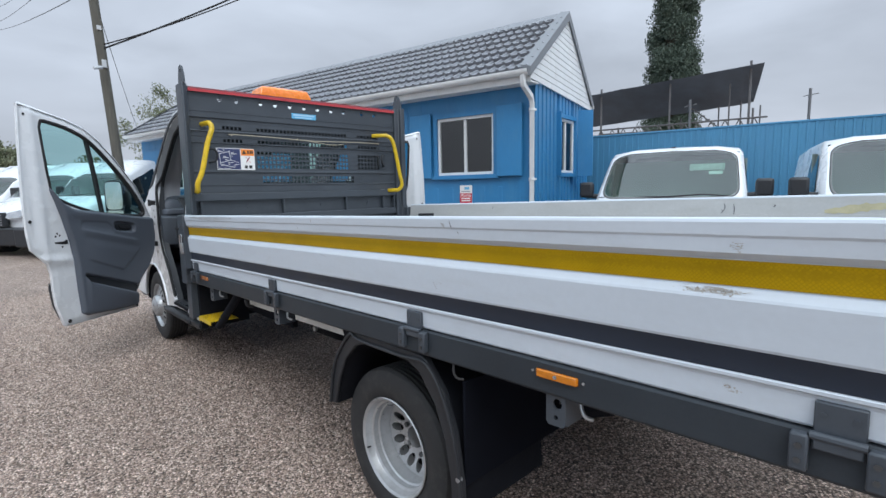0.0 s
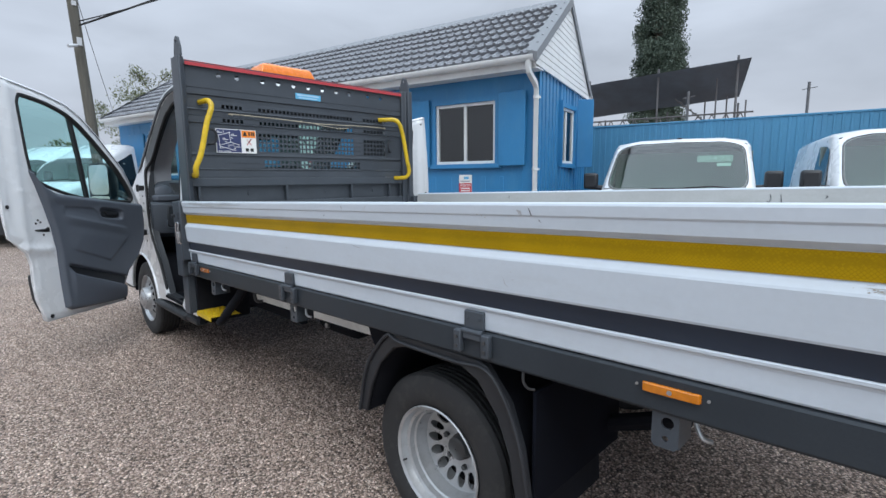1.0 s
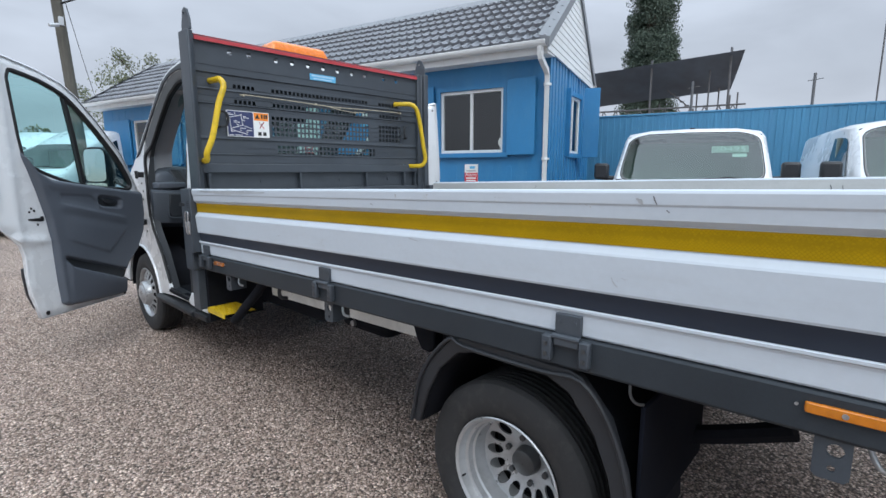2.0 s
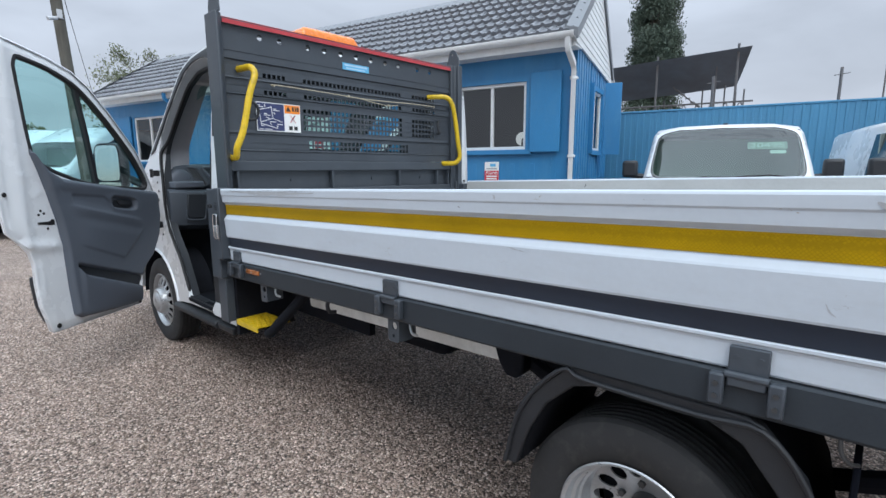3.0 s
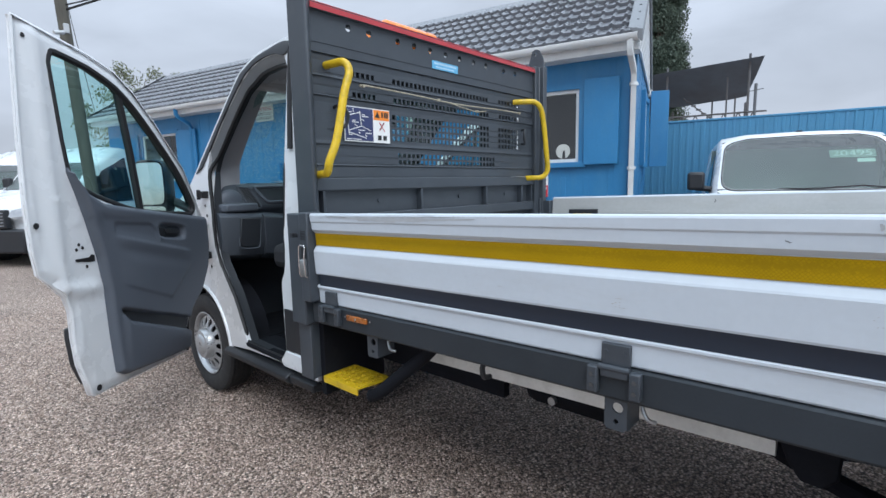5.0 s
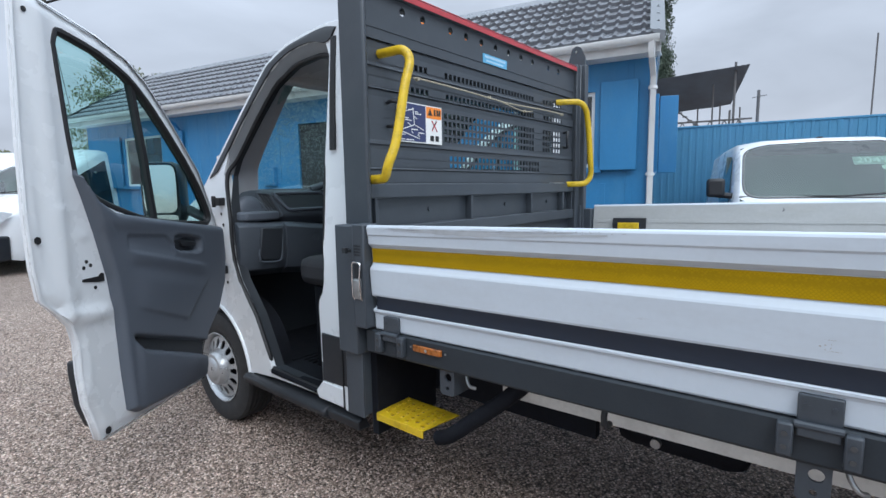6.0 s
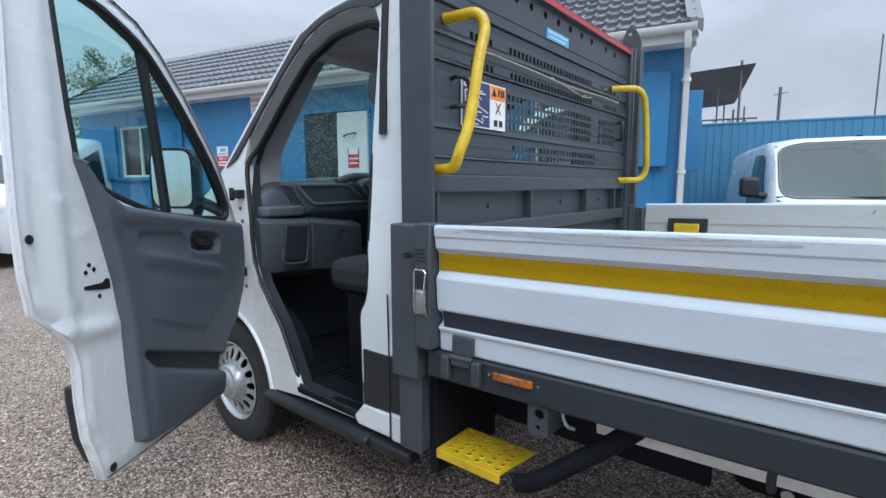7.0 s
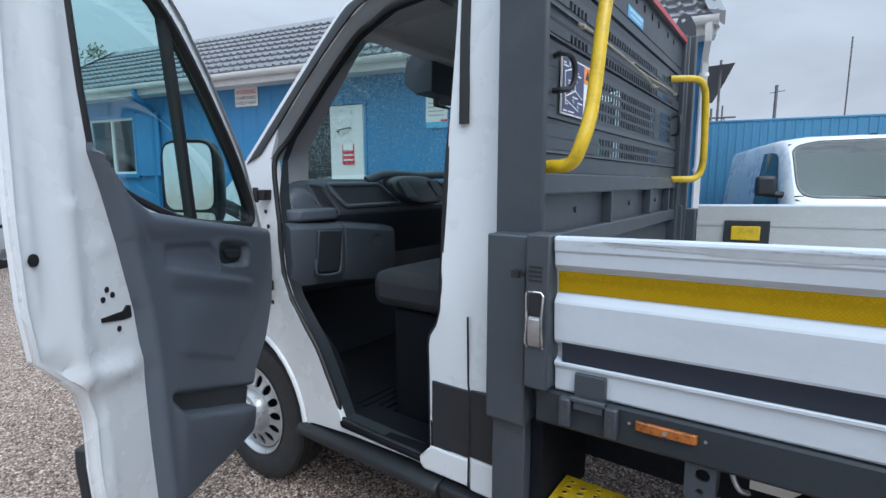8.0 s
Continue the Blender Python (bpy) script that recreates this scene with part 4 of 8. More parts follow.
GREYED = surface("greyed_paint", (0.43, 0.45, 0.47), 0.5, vary=0.12, coarse=12, bump=0.05)
DARK_MARK = surface("dark_scratch", (0.10, 0.10, 0.11), 0.6, vary=0.3, coarse=60)
YELLOW_SMEAR = surface("yellow_smear", (0.46, 0.42, 0.27), 0.5, vary=0.15, coarse=14)
mark([(3.90, 1.313), (3.78, 1.309), (3.65, 1.304), (3.50, 1.302), (3.30, 1.304), (3.10, 1.308)], 0.0075, outer_face, GREYED, near_side, 1)
mark([(3.74, 1.314), (3.5, 1.311), (3.2, 1.3135)], 0.002, outer_face, PALE_SCRAPE, near_side, 2)
mark([(3.93, 1.3165), (3.84, 1.312), (3.76, 1.3095)], 0.0009, outer_face, DARK_MARK, near_side, 3)
mark([(1.218, 1.304), (1.208, 1.298), (1.200, 1.290)], 0.005, outer_face, PALE_SCRAPE, near_side, 4)
mark([(1.176, 1.311), (1.172, 1.30), (1.166, 1.288)], 0.0017, outer_face, DARK_MARK, near_side, 5)
mark([(1.145, 1.277), (1.138, 1.270)], 0.0012, outer_face, DARK_MARK, near_side, 6)
mark([(2.112, 1.309), (2.108, 1.302), (2.109, 1.295)], 0.004, outer_face, PALE_SCRAPE, near_side, 7)
mark([(2.262, 1.270), (2.25, 1.266)], 0.0012, outer_face, DARK_MARK, near_side, 8)
mark([(2.06, 1.150), (2.03, 1.143), (2.0, 1.139)], 0.0012, outer_face, PALE_SCRAPE, near_side, 9)
mark([(1.276, 1.094), (1.268, 1.078), (1.258, 1.069)], 0.0014, outer_face, PALE_SCRAPE, near_side, 10)
for y, z0, z1, w in ((1.018, 1.287, 1.235, 0.0025), (0.966, 1.285, 1.195, 0.0028), (1.03, 1.25, 1.225, 0.002), (0.756, 1.276, 1.262, 0.003), (2.9, 1.29, 1.27, 0.003)):
    mark([(y, z0), (y - 0.006, (z0 + z1) / 2), (y + 0.004, z1)], w, inner_far_face, DARK_MARK, far_side, int(y * 100))
mark([(0.52, 1.235), (0.42, 1.245), (0.33, 1.258), (0.22, 1.262)], 0.022, inner_far_face, YELLOW_SMEAR, far_side, 20)

# -- bed floor, side raves, cross members, tailboard
bm = bmesh.new()
for k in range(9):
    a = 1.26 + k * (3.33 - 1.26) / 9
    box(bm, a, a + (3.33 - 1.26) / 9 - 0.004, TAIL_Y, 4.10, 0.89, 0.915)
part("bed_floor", raked(bm), GREY_INNER, truck, "grey aluminium plank floor")
for x0, x1 in ((1.190, 1.235), (3.355, 3.40)):
    bm = bmesh.new()
    pr = [(x0, 0.812), (x0, 0.896), (x0 + 0.006, 0.902), (x1 - 0.006, 0.902), (x1, 0.896), (x1, 0.812), (x1 - 0.006, 0.804), (x0 + 0.006, 0.804)]
    sweep(bm, None, [[(p[0], y, p[1]) for p in pr] for y in [TAIL_Y - 0.02 + k * (4.12 - TAIL_Y) / 10 for k in range(11)]])
    part("side_rave", raked(bm), RAVE, truck, "dark grey steel side rail")
for k in range(9):
    bm = new_box(1.24, 3.35, 0.05 + k * 0.48, 0.10 + k * 0.48, 0.80, 0.888)
    part("cross_member", raked(bm), UNDER, truck)
bm = bmesh.new()
box(bm, 1.23, 3.36, TAIL_Y - 0.045, TAIL_Y - 0.01, 0.905, 1.326)
for z in (0.98, 1.12, 1.25):
    box(bm, 1.26, 3.33, TAIL_Y - 0.055, TAIL_Y - 0.045, z, z + 0.05)
part("tailboard", raked(bm), WHITE_SIDE, truck, bevel=0.006)
for x in (1.9, 2.62):
    bm = bmesh.new()
    box(bm, x, x + 0.06, TAIL_Y + 0.1, 5.2, 0.58, 0.76)
    part("chassis_rail", raked(bm), UNDER, truck, bevel=0.01)


BOLT = surface("dark_bolt_head", (0.09, 0.092, 0.095), 0.4, metal=0.6, vary=0.2)
AMBER_DULL = surface("dull_amber_lens", (0.34, 0.10, 0.012), 0.3, vary=0.5, coarse=40, bump=0.3, coat=0.4, dirt=(0.05, 0.03, 0.02), dirt_amount=0.6)


# -- dropside hinges
def hinge(y, x_face, sgn):
    bm = bmesh.new()
    # strap on the side
    box(bm, *sorted((x_face - sgn * 0.006, x_face + sgn * 0.008)), y - 0.041, y + 0.041, 0.905, 0.968)
    h = part("side_hinge", raked(bm), DARK, truck, "dark steel drop hinge", bevel=0.003)
    bm = bmesh.new()
    box(bm, *sorted((x_face - sgn * 0.016, x_face + sgn * 0.0)), y - 0.040, y + 0.040, 0.872, 0.905)
    part("knuckle_plate", raked(bm), DARK, h, bevel=0.004)
    for a, b in ((-0.076, -0.044), (0.044, 0.076)):
        bm = bmesh.new()
        box(bm, *sorted((x_face - sgn * 0.024, x_face + sgn * 0.0)), y + a, y + b, 0.822, 0.900)
        cheek = part("hinge_block", raked(bm), DARK, h, bevel=0.005)
        bm = bmesh.new()
        for z in (0.845, 0.876):
            disc(bm, (x_face - sgn * 0.024, y + (a + b) / 2, z), "x", 0.0065, -sgn * 0.004, 6)
        split_parts("bolt", raked(bm), BOLT, cheek)
    bm = bmesh.new()
    tube(bm, [(x_face - sgn * 0.012, y - 0.044, 0.900), (x_face - sgn * 0.012, y + 0.044, 0.900)], 0.009, 10)
    part("hinge_pin", raked(bm), DARK, h)
    bm = bmesh.new()
    for a in (-0.025, 0.025):
        disc(bm, (x_face - sgn * 0.006, y + a, 0.945), "x", 0.005, -sgn * 0.003, 8)
    split_parts("rivet", raked(bm), DARK, h)


for y in (0.14, 1.40, 2.63, 3.952):
    hinge(y, SIDE_X, 1)
    hinge(y, 3.40, -1)

# -- amber side markers
for y in (0.772, 3.768):
    bm = bmesh.new()
    prof = [(0.0, -0.070), (-0.010, -0.066), (-0.012, -0.05), (-0.012, 0.05), (-0.010, 0.066), (0.0, 0.070)]
    sweep(bm, None, [[(SIDE_X + a, y + b, z) for a, b in prof] for z in (0.856, 0.880)])
    mk = part("side_marker", raked(bm), AMBER if y < 2 else AMBER_DULL, truck, "amber side marker lamp" if y < 2 else "dull cracked amber side marker lamp", bevel=0.003)
    bm = bmesh.new()
    for a in (-0.085, 0.083):
        disc(bm, (SIDE_X - 0.001, y + a, 0.868), "x", 0.004, -0.003, 8)
    disc(bm, (SIDE_X - 0.012, y, 0.868), "x", 0.006, -0.002, 8)
    split_parts("screw", raked(bm), STEEL, mk)

# -- hanging brackets under the rail
for y in (0.785, 2.632, 3.690):
    z1 = 0.806
    bm = plate([(y - 0.032, z1), (y + 0.034, z1), (y + 0.034, z1 - 0.088), (y + 0.026, z1 - 0.098), (y - 0.024, z1 - 0.098), (y - 0.032, z1 - 0.088)],
               [[(y + 0.016 * math.cos(q) - 0.004, z1 - 0.03 + 0.016 * math.sin(q)) for q in [math.tau * k / 12 for k in range(12)]],
                [(y + 0.008 * math.cos(q) + 0.0, z1 - 0.072 + 0.008 * math.sin(q)) for q in [math.tau * k / 8 for k in range(8)]]],
               lambda a, b, d: (1.205 + d, a, b), 0.008)
    box(bm, 1.213, 1.30, y - 0.032, y - 0.025, z1 - 0.095, z1)
    br = part("lashing_bracket", raked(bm), DARK, truck, "drilled steel bracket")
    bm = bmesh.new()
    tube(bm, smooth_line([(1.25, y - 0.055, z1), (1.24, y - 0.062, z1 - 0.03), (1.235, y - 0.078, z1 - 0.055), (1.25, y - 0.095, z1 - 0.065)], 5), 0.006, 8)
    part("rope_hook", raked(bm), STEEL, br)
bm = bmesh.new()
tube(bm, smooth_line([(1.222, 1.225, 0.80), (1.215, 1.22, 0.765), (1.22, 1.205, 0.745), (1.235, 1.19, 0.74)], 5), 0.0045, 8)
part("rope_hook", raked(bm), BOLT, truck)

PALE_GUARD = surface("pale_grey_panel", (0.72, 0.72, 0.69), 0.5, vary=0.15, coarse=5, bump=0.05, dirt=(0.3, 0.28, 0.25), dirt_amount=0.3)
# pale side guard panel under the bed, its hooks and the black tank behind
bm = bmesh.new()
pr = [(1.44, 0.80), (1.435, 0.67), (1.44, 0.648), (1.455, 0.640), (1.47, 0.656), (1.475, 0.80)]
sweep(bm, None, [[(p[0], y, p[1]) for p in pr] for y in (2.28, 2.6, 3.1, 3.60)])
part("side_guard", raked(bm), PALE_GUARD, truck, "pale grey guard panel under the bed")
bm = bmesh.new()
tube(bm, smooth_line([(1.24, 3.117, 0.805), (1.225, 3.12, 0.78), (1.235, 3.12, 0.745), (1.27, 3.12, 0.735)], 5), 0.010, 8)
part("guard_hook", raked(bm), BLACK, truck)
bm = bmesh.new()
tube(bm, smooth_line([(1.46, 2.12, 0.79), (1.43, 2.16, 0.76), (1.40, 2.19, 0.74)], 4), 0.012, 8)
part("guard_clip", raked(bm), STEEL, truck)
bm = bmesh.new()
box(bm, 1.70, 2.05, 2.80, 3.27, 0.46, 0.74)
part("fuel_tank", bm, UNDER, truck, "black tank under the bed", bevel=0.07)
bm = bmesh.new()
disc(bm, (1.68, 3.10, 0.52), "x", 0.018, 0.02, 12)
part("tank_cap", bm, STEEL, truck)

# spring hanger plate where the guard ends
bm = plate([(2.13, 0.80), (2.29, 0.80), (2.28, 0.74), (2.25, 0.66), (2.22, 0.615), (2.17, 0.61), (2.14, 0.64)], [], lambda a, b, d: (1.40 + d, a, b), 0.06)
part("spring_hanger", raked(bm), UNDER, truck, bevel=0.008)

# -- step beside the headboard post
bm = plate([(1.225, 3.83), (1.415, 3.80), (1.415, 4.09), (1.225, 4.09)],
           [[(1.248 + 0.16 * i / 5 + 0.0105 * math.cos(q) + (0.016 if j % 2 else 0), 3.853 + 0.042 * j + 0.009 * math.sin(q)) for q in [math.tau * k / 8 for k in range(8)]] for i in range(5) for j in range(6)],
           lambda a, b, d: (a, b, 0.525 + d), 0.004)
step = part("cab_step", bm, YELLOW, truck, "yellow perforated steel step")
bm = bmesh.new()
box(bm, 1.220, 1.226, 3.83, 4.09, 0.497, 0.529)
box(bm, 1.226, 1.415, 4.086, 4.092, 0.497, 0.5245)
part("folded_edge", bm, YELLOW, step, bevel=0.002)
bm = bmesh.new()
for i in range(5):
    for j in range(6):
        a, b = 1.248 + 0.16 * i / 5 + (0.016 if j % 2 else 0), 3.853 + 0.042 * j
        lathe(bm, [(0.0, 0.0145), (0.0025, 0.0115)], (a, b, 0.529), "z", 8)
split_parts("grip_dimple", bm, YELLOW, step)
bm = bmesh.new()
tube(bm, smooth_line([(1.30, 3.42, 0.80), (1.29, 3.50, 0.72), (1.27, 3.64, 0.60), (1.265, 3.73, 0.525), (1.27, 3.79, 0.495)], 5), 0.029, 12)
part("step_support", bm, UNDER, truck, "black tubular step support")
bm = bmesh.new()
box(bm, 1.62, 1.66, 3.30, 4.12, 0.50, 0.80)
box(bm, 1.24, 1.62, 4.10, 4.135, 0.42, 0.80)
part("step_back_plate", bm, UNDER, truck)

# -- headboard
HB_Y = 4.18


def headboard():
    hb = part("headboard_frame", new_box(1.29, 3.29, HB_Y + 0.012, HB_Y + 0.05, 2.246, 2.274), DARK, truck, "dark grey steel headboard", bevel=0.004)
    # perforated, ribbed sheet built from cells; holes are open
    bands = [(1.492, 1.542, 0.006), (1.556, 1.645, 0.0), (1.662, 1.876, 0.006), (1.892, 1.936, 0.0), (1.984, 2.072, 0.006), (2.090, 2.118, 0.0)]
    x0, x1 = 1.285, 3.295
    # hole fields: x range, z rows
    fields = []
    def rows(z0, z1, n):
        return [(z0 + (z1 - z0) * (k + 0.14) / n, z0 + (z1 - z0) * (k + 0.80) / n) for k in range(n)]
    fields.append((1.845, 2.785, 26, rows(1.558, 1.632, 2)))
    fields.append((1.81, 2.725, 26, rows(1.688, 1.842, 4)))
    fields.append((1.82, 2.715, 26, rows(1.893, 1.933, 1) + rows(1.994, 2.036, 1)))
    fields.append((2.83, 3.10, 7, rows(1.688, 1.842, 4) + rows(1.893, 1.933, 1) + rows(1.994, 2.036, 1)))
    fields.append((1.535, 1.70, 5, rows(1.893, 1.933, 1) + rows(1.994, 2.036, 1)))
    # cell grid
    xs, zs = {x0, x1}, {1.492, 2.118}
    holes = []
    for a, b, n, rw in fields:
        for k in range(n):
            h0, h1 = a + (b - a) * (k + 0.12) / n, a + (b - a) * (k + 0.80) / n
            for z0, z1 in rw:
                holes.append((h0, h1, z0, z1))
    bm = bmesh.new()
    zlines = sorted(zs | {z for b in bands for z in b[:2]} | {z for h in holes for z in h[2:]})
    for z0, z1 in zip(zlines, zlines[1:]):
        zm = (z0 + z1) / 2
        cuts = sorted((h[0], h[1]) for h in holes if h[2] <= zm <= h[3])
        def yd(z):
            for a, b, d in bands:
                if a - 1e-6 <= z <= b + 1e-6:
                    return HB_Y + d
            return HB_Y + 0.016
        def quad(a, b):
            ya, yb = yd(z0), yd(z1)
            if yd(zm) > HB_Y + 0.01:
                ya = yb = HB_Y + 0.016
            bm.faces.new([bm.verts.new(p) for p in ((a, ya, z0), (b, ya, z0), (b, yb, z1), (a, yb, z1))])
        pos = x0
        merged = []
        for c in cuts:
            if merged and c[0] < merged[-1][1]:
                continue
            merged.append(c)
        for a, b in merged:
            quad(pos, a)
            pos = b
        quad(pos, x1)
    # ledges between bands
    for (a0, a1, d0), (b0, b1, d1) in zip(bands, bands[1:]):
        for z, da, db in ((a1, d0, 0.016), (b0, 0.016, d1)):
            bm.faces.new([bm.verts.new(p) for p in ((x0, HB_Y + da, z), (x1, HB_Y + da, z), (x1, HB_Y + db, z), (x0, HB_Y + db, z))])
    bmesh.ops.remove_doubles(bm, verts=bm.verts, dist=1e-5)
    bmesh.ops.solidify(bm, geom=bm.faces[:], thickness=-0.004)
    part("perforated_sheet", bm, DARK, hb, "ribbed dark grey sheet with square holes", smooth=20)
    # top band with round holes
    bm = plate([(x0, 2.133), (x1, 2.133), (x1, 2.276), (x0, 2.276)], [[(x + 0.018 * math.cos(q), 2.234 + 0.018 * math.sin(q)) for q in [math.tau * k / 14 for k in range(14)]] for x in (1.532, 1.667, 1.872, 2.002, 2.138, 2.275, 2.411, 2.552, 2.689, 2.898, 3.044)], lambda a, b, d: (a, HB_Y + d, b), 0.006)
    part("top_band", bm, DARK, hb, "band with a row of round holes")
    part("band_ledge", new_box(x0, x1, HB_Y + 0.003, HB_Y + 0.02, 2.119, 2.1325), DARK, hb)
    bm = bmesh.new()
    box(bm, x0, x1, HB_Y - 0.022, HB_Y + 0.055, 2.274, 2.306)
    part("top_tube", bm, DARK, hb, bevel=0.008)
    bm = bmesh.new()
    box(bm, x0 + 0.01, x1 - 0.01, HB_Y - 0.026, HB_Y - 0.022, 2.275, 2.299)
    box(bm, x0 + 0.01, x1 - 0.01, HB_Y - 0.02, HB_Y + 0.05, 2.306, 2.309)
    part("marking_tape", bm, RED, hb, "faded red reflective tape")
    # lower frame: two rails with short uprights and a recessed kick plate
    bm = bmesh.new()
    box(bm, x0, x1, HB_Y - 0.012, HB_Y + 0.03, 1.425, 1.490)
    part("middle_rail", bm, DARK, hb, bevel=0.006)
    bm = bmesh.new()
    box(bm, x0, x1, HB_Y - 0.012, HB_Y + 0.03, 1.235, 1.300)
    part("lower_rail", bm, DARK, hb, bevel=0.006)
    part("kick_plate", new_box(x0, x1, HB_Y + 0.03, HB_Y + 0.036, 0.93, 1.425), DARK, hb)
    for x in (1.335, 2.03, 2.68, 3.13, 3.27):
        part("upright", new_box(x - 0.008, x + 0.008, HB_Y - 0.010, HB_Y + 0.03, 1.300, 1.425), DARK, hb, bevel=0.002)
    bm = bmesh.new()
    for x in (1.72, 2.42, 2.95):
        disc(bm, (x, HB_Y + 0.03, 1.365), "y", 0.012, -0.008, 10)
    split_parts("plate_bolt", bm, DARK, hb)
    # tie rings
    for x, f in ((1.405, -1), (3.155, 1)):
        bm = bmesh.new()
        pts = [(x + f * -0.02, HB_Y, 1.835), (x + f * -0.02, HB_Y - 0.03, 1.84), (x + f * -0.05, HB_Y - 0.045, 1.83), (x - f * 0.065, HB_Y - 0.05, 1.79), (x - f * 0.05, HB_Y - 0.045, 1.745), (x - f * 0.02, HB_Y - 0.03, 1.735), (x - f * 0.02, HB_Y, 1.735)]
        tube(bm, smooth_line(pts, 5), 0.009, 8)
        part("tie_ring", bm, BLACK, hb, "black steel tie loop")
    # posts
    for sgn, xa in ((1, 1.188), (-1, 3.392)):
        bm = bmesh.new()
        xb = xa + sgn * 0.10
        poly = [(1.240, 4.122), (1.250, 4.116), (1.288, 4.150), (1.288, 4.265), (1.240, 4.265)] if sgn == 1 else [(xa, 4.112), (xa - 0.052, 4.112), (xa - 0.054, 4.15), (xb, 4.155), (xb, 4.245), (xa, 4.245)]
        prism(bm, poly, "z", 0.84, 2.325)
        post = part("post", bm, DARK, hb, "dark grey steel post", bevel=0.006)
        bm = plate([(4.12, 2.325), (4.25, 2.325), (4.25, 2.36), (4.222, 2.45), (4.19, 2.465), (4.158, 2.45), (4.125, 2.385)],
                   [[(4.195 + 0.012 * math.cos(q), 2.425 + 0.012 * math.sin(q)) for q in [math.tau * k / 10 for k in range(10)]]], lambda a, b, d: (xa + sgn * ((0.072 if sgn == 1 else 0.03) + d), a, b), 0.012)
        part("lifting_ear", bm, DARK, post, "pointed lug with hole")
        bm = bmesh.new()
        prism(bm, [(xa - sgn * 0.022, 4.128), (xa + sgn * 0.06, 4.128), (xa + sgn * 0.06, 4.25), (xa - sgn * 0.022, 4.25)], "z", 0.785, 1.322)
        part("post_sleeve", bm, DARK, post, bevel=0.006)
        bm = bmesh.new()
        box(bm, *sorted((xa + sgn * 0.004, xa + sgn * 0.016)), 4.135, 4.240, 0.50, 0.786)
        box(bm, *sorted((xa + sgn * 0.016, xa + sgn * 0.19)), 4.139, 4.149, 0.505, 0.786)
        part("post_foot", bm, DARK, post, "dark grey folded foot plate", bevel=0.003)
    # over-centre latch at the front of the near side
    bm = bmesh.new()
    box(bm, 1.150, 1.232, 4.056, 4.124, 0.912, 1.330)
    la = part("latch_post", bm, DARK, hb, "dark latch post", bevel=0.006)
    bm = bmesh.new()
    z0, z1, y0, y1 = 1.030, 1.180, 4.066, 4.114
    tube(bm, [(1.146, y0 + 0.002, z0), (1.138, y0, z0 + 0.012), (1.134, y0 + 0.003, z0 + 0.085), (1.138, y0, z1 - 0.008), (1.140, y0 + 0.006, z1), (1.140, y1 - 0.006, z1), (1.138, y1, z1 - 0.008), (1.134, y1 - 0.003, z0 + 0.085), (1.138, y1, z0 + 0.012), (1.146, y1 - 0.002, z0)], 0.0032, 8)
    part("latch_bail", bm, CHROME, la, "bright wire latch")
    bm = bmesh.new()
    prism(bm, [(1.150, 1.033), (1.141, 1.033), (1.135, 1.05), (1.133, 1.108), (1.141, 1.114), (1.150, 1.116)], "y", 4.073, 4.107)
    part("latch_lever", bm, STEEL, la, bevel=0.002)
    bm = new_box(1.142, 1.150, 4.073, 4.107, 1.118, 1.172)
    part("latch_plate", bm, BLACK, la, bevel=0.002)
    bm = bmesh.new()
    for k in range(4):
        box(bm, 1.1485, 1.150, 4.075, 4.112, 1.205 + 0.012 * k, 1.211 + 0.012 * k)
    split_parts("embossed_bar", bm, BLACK, la)
    bm = bmesh.new()
    box(bm, 1.120, 1.142, 4.130, 4.150, 1.215, 1.235)
    disc(bm, (1.14, 4.126, 1.225), "x", 0.008, -0.012, 8)
    part("latch_stop", bm, BLACK, la)
    bm = bmesh.new()
    box(bm, 3.350, 3.43, 4.056, 4.124, 0.912, 1.30)
    part("latch_post", bm, DARK, hb, bevel=0.006)
    # grab handles
    for (xt, zt), (xb, zb), f in (((1.385, 2.03), (1.30, 1.505), 1), ((3.02, 2.03), (3.20, 1.48), -1)):
        d = 0.155
        va, vb = (1.405, 1.272) if f == 1 else (3.15, 3.265)
        at = lambda k: va + (vb - va) * k
        pts = [(xt, HB_Y, zt), (xt + (va - xt) * 0.25, HB_Y - 0.06, zt), (xt + (va - xt) * 0.7, HB_Y - d + 0.03, zt - 0.004), (at(0.0), HB_Y - d, zt - 0.05), (at(0.3), HB_Y - d - 0.006, zt + (zb - zt) * 0.3), (at(0.7), HB_Y - d - 0.006, zt + (zb - zt) * 0.7),
               (at(0.98), HB_Y - d + 0.005, zb + 0.06), (xb + (vb - xb) * 0.7, HB_Y - d + 0.035, zb + 0.008), (xb + (vb - xb) * 0.2, HB_Y - 0.06, zb), (xb, HB_Y, zb)]
        bm = bmesh.new()
        tube(bm, smooth_line(pts, 6), 0.019, 14)
        gh = part("grab_handle", bm, YELLOW, hb, "yellow tubular grab handle")
    # frayed rope across the sheet
    bm = bmesh.new()
    tube(bm, smooth_line([(1.59, HB_Y - 0.01, 1.958), (1.62, HB_Y - 0.02, 1.962), (2.0, HB_Y - 0.022, 1.955), (2.3, HB_Y - 0.022, 1.945), (2.55, HB_Y - 0.02, 1.948), (2.8, HB_Y - 0.02, 1.955), (3.05, HB_Y - 0.018, 1.955), (3.075, HB_Y - 0.004, 1.953)], 6), 0.0042, 6)
    tube(bm, smooth_line([(2.25, HB_Y - 0.02, 1.95), (2.4, HB_Y - 0.03, 1.928), (2.55, HB_Y - 0.02, 1.918), (2.66, HB_Y - 0.02, 1.93)], 5), 0.003, 6)
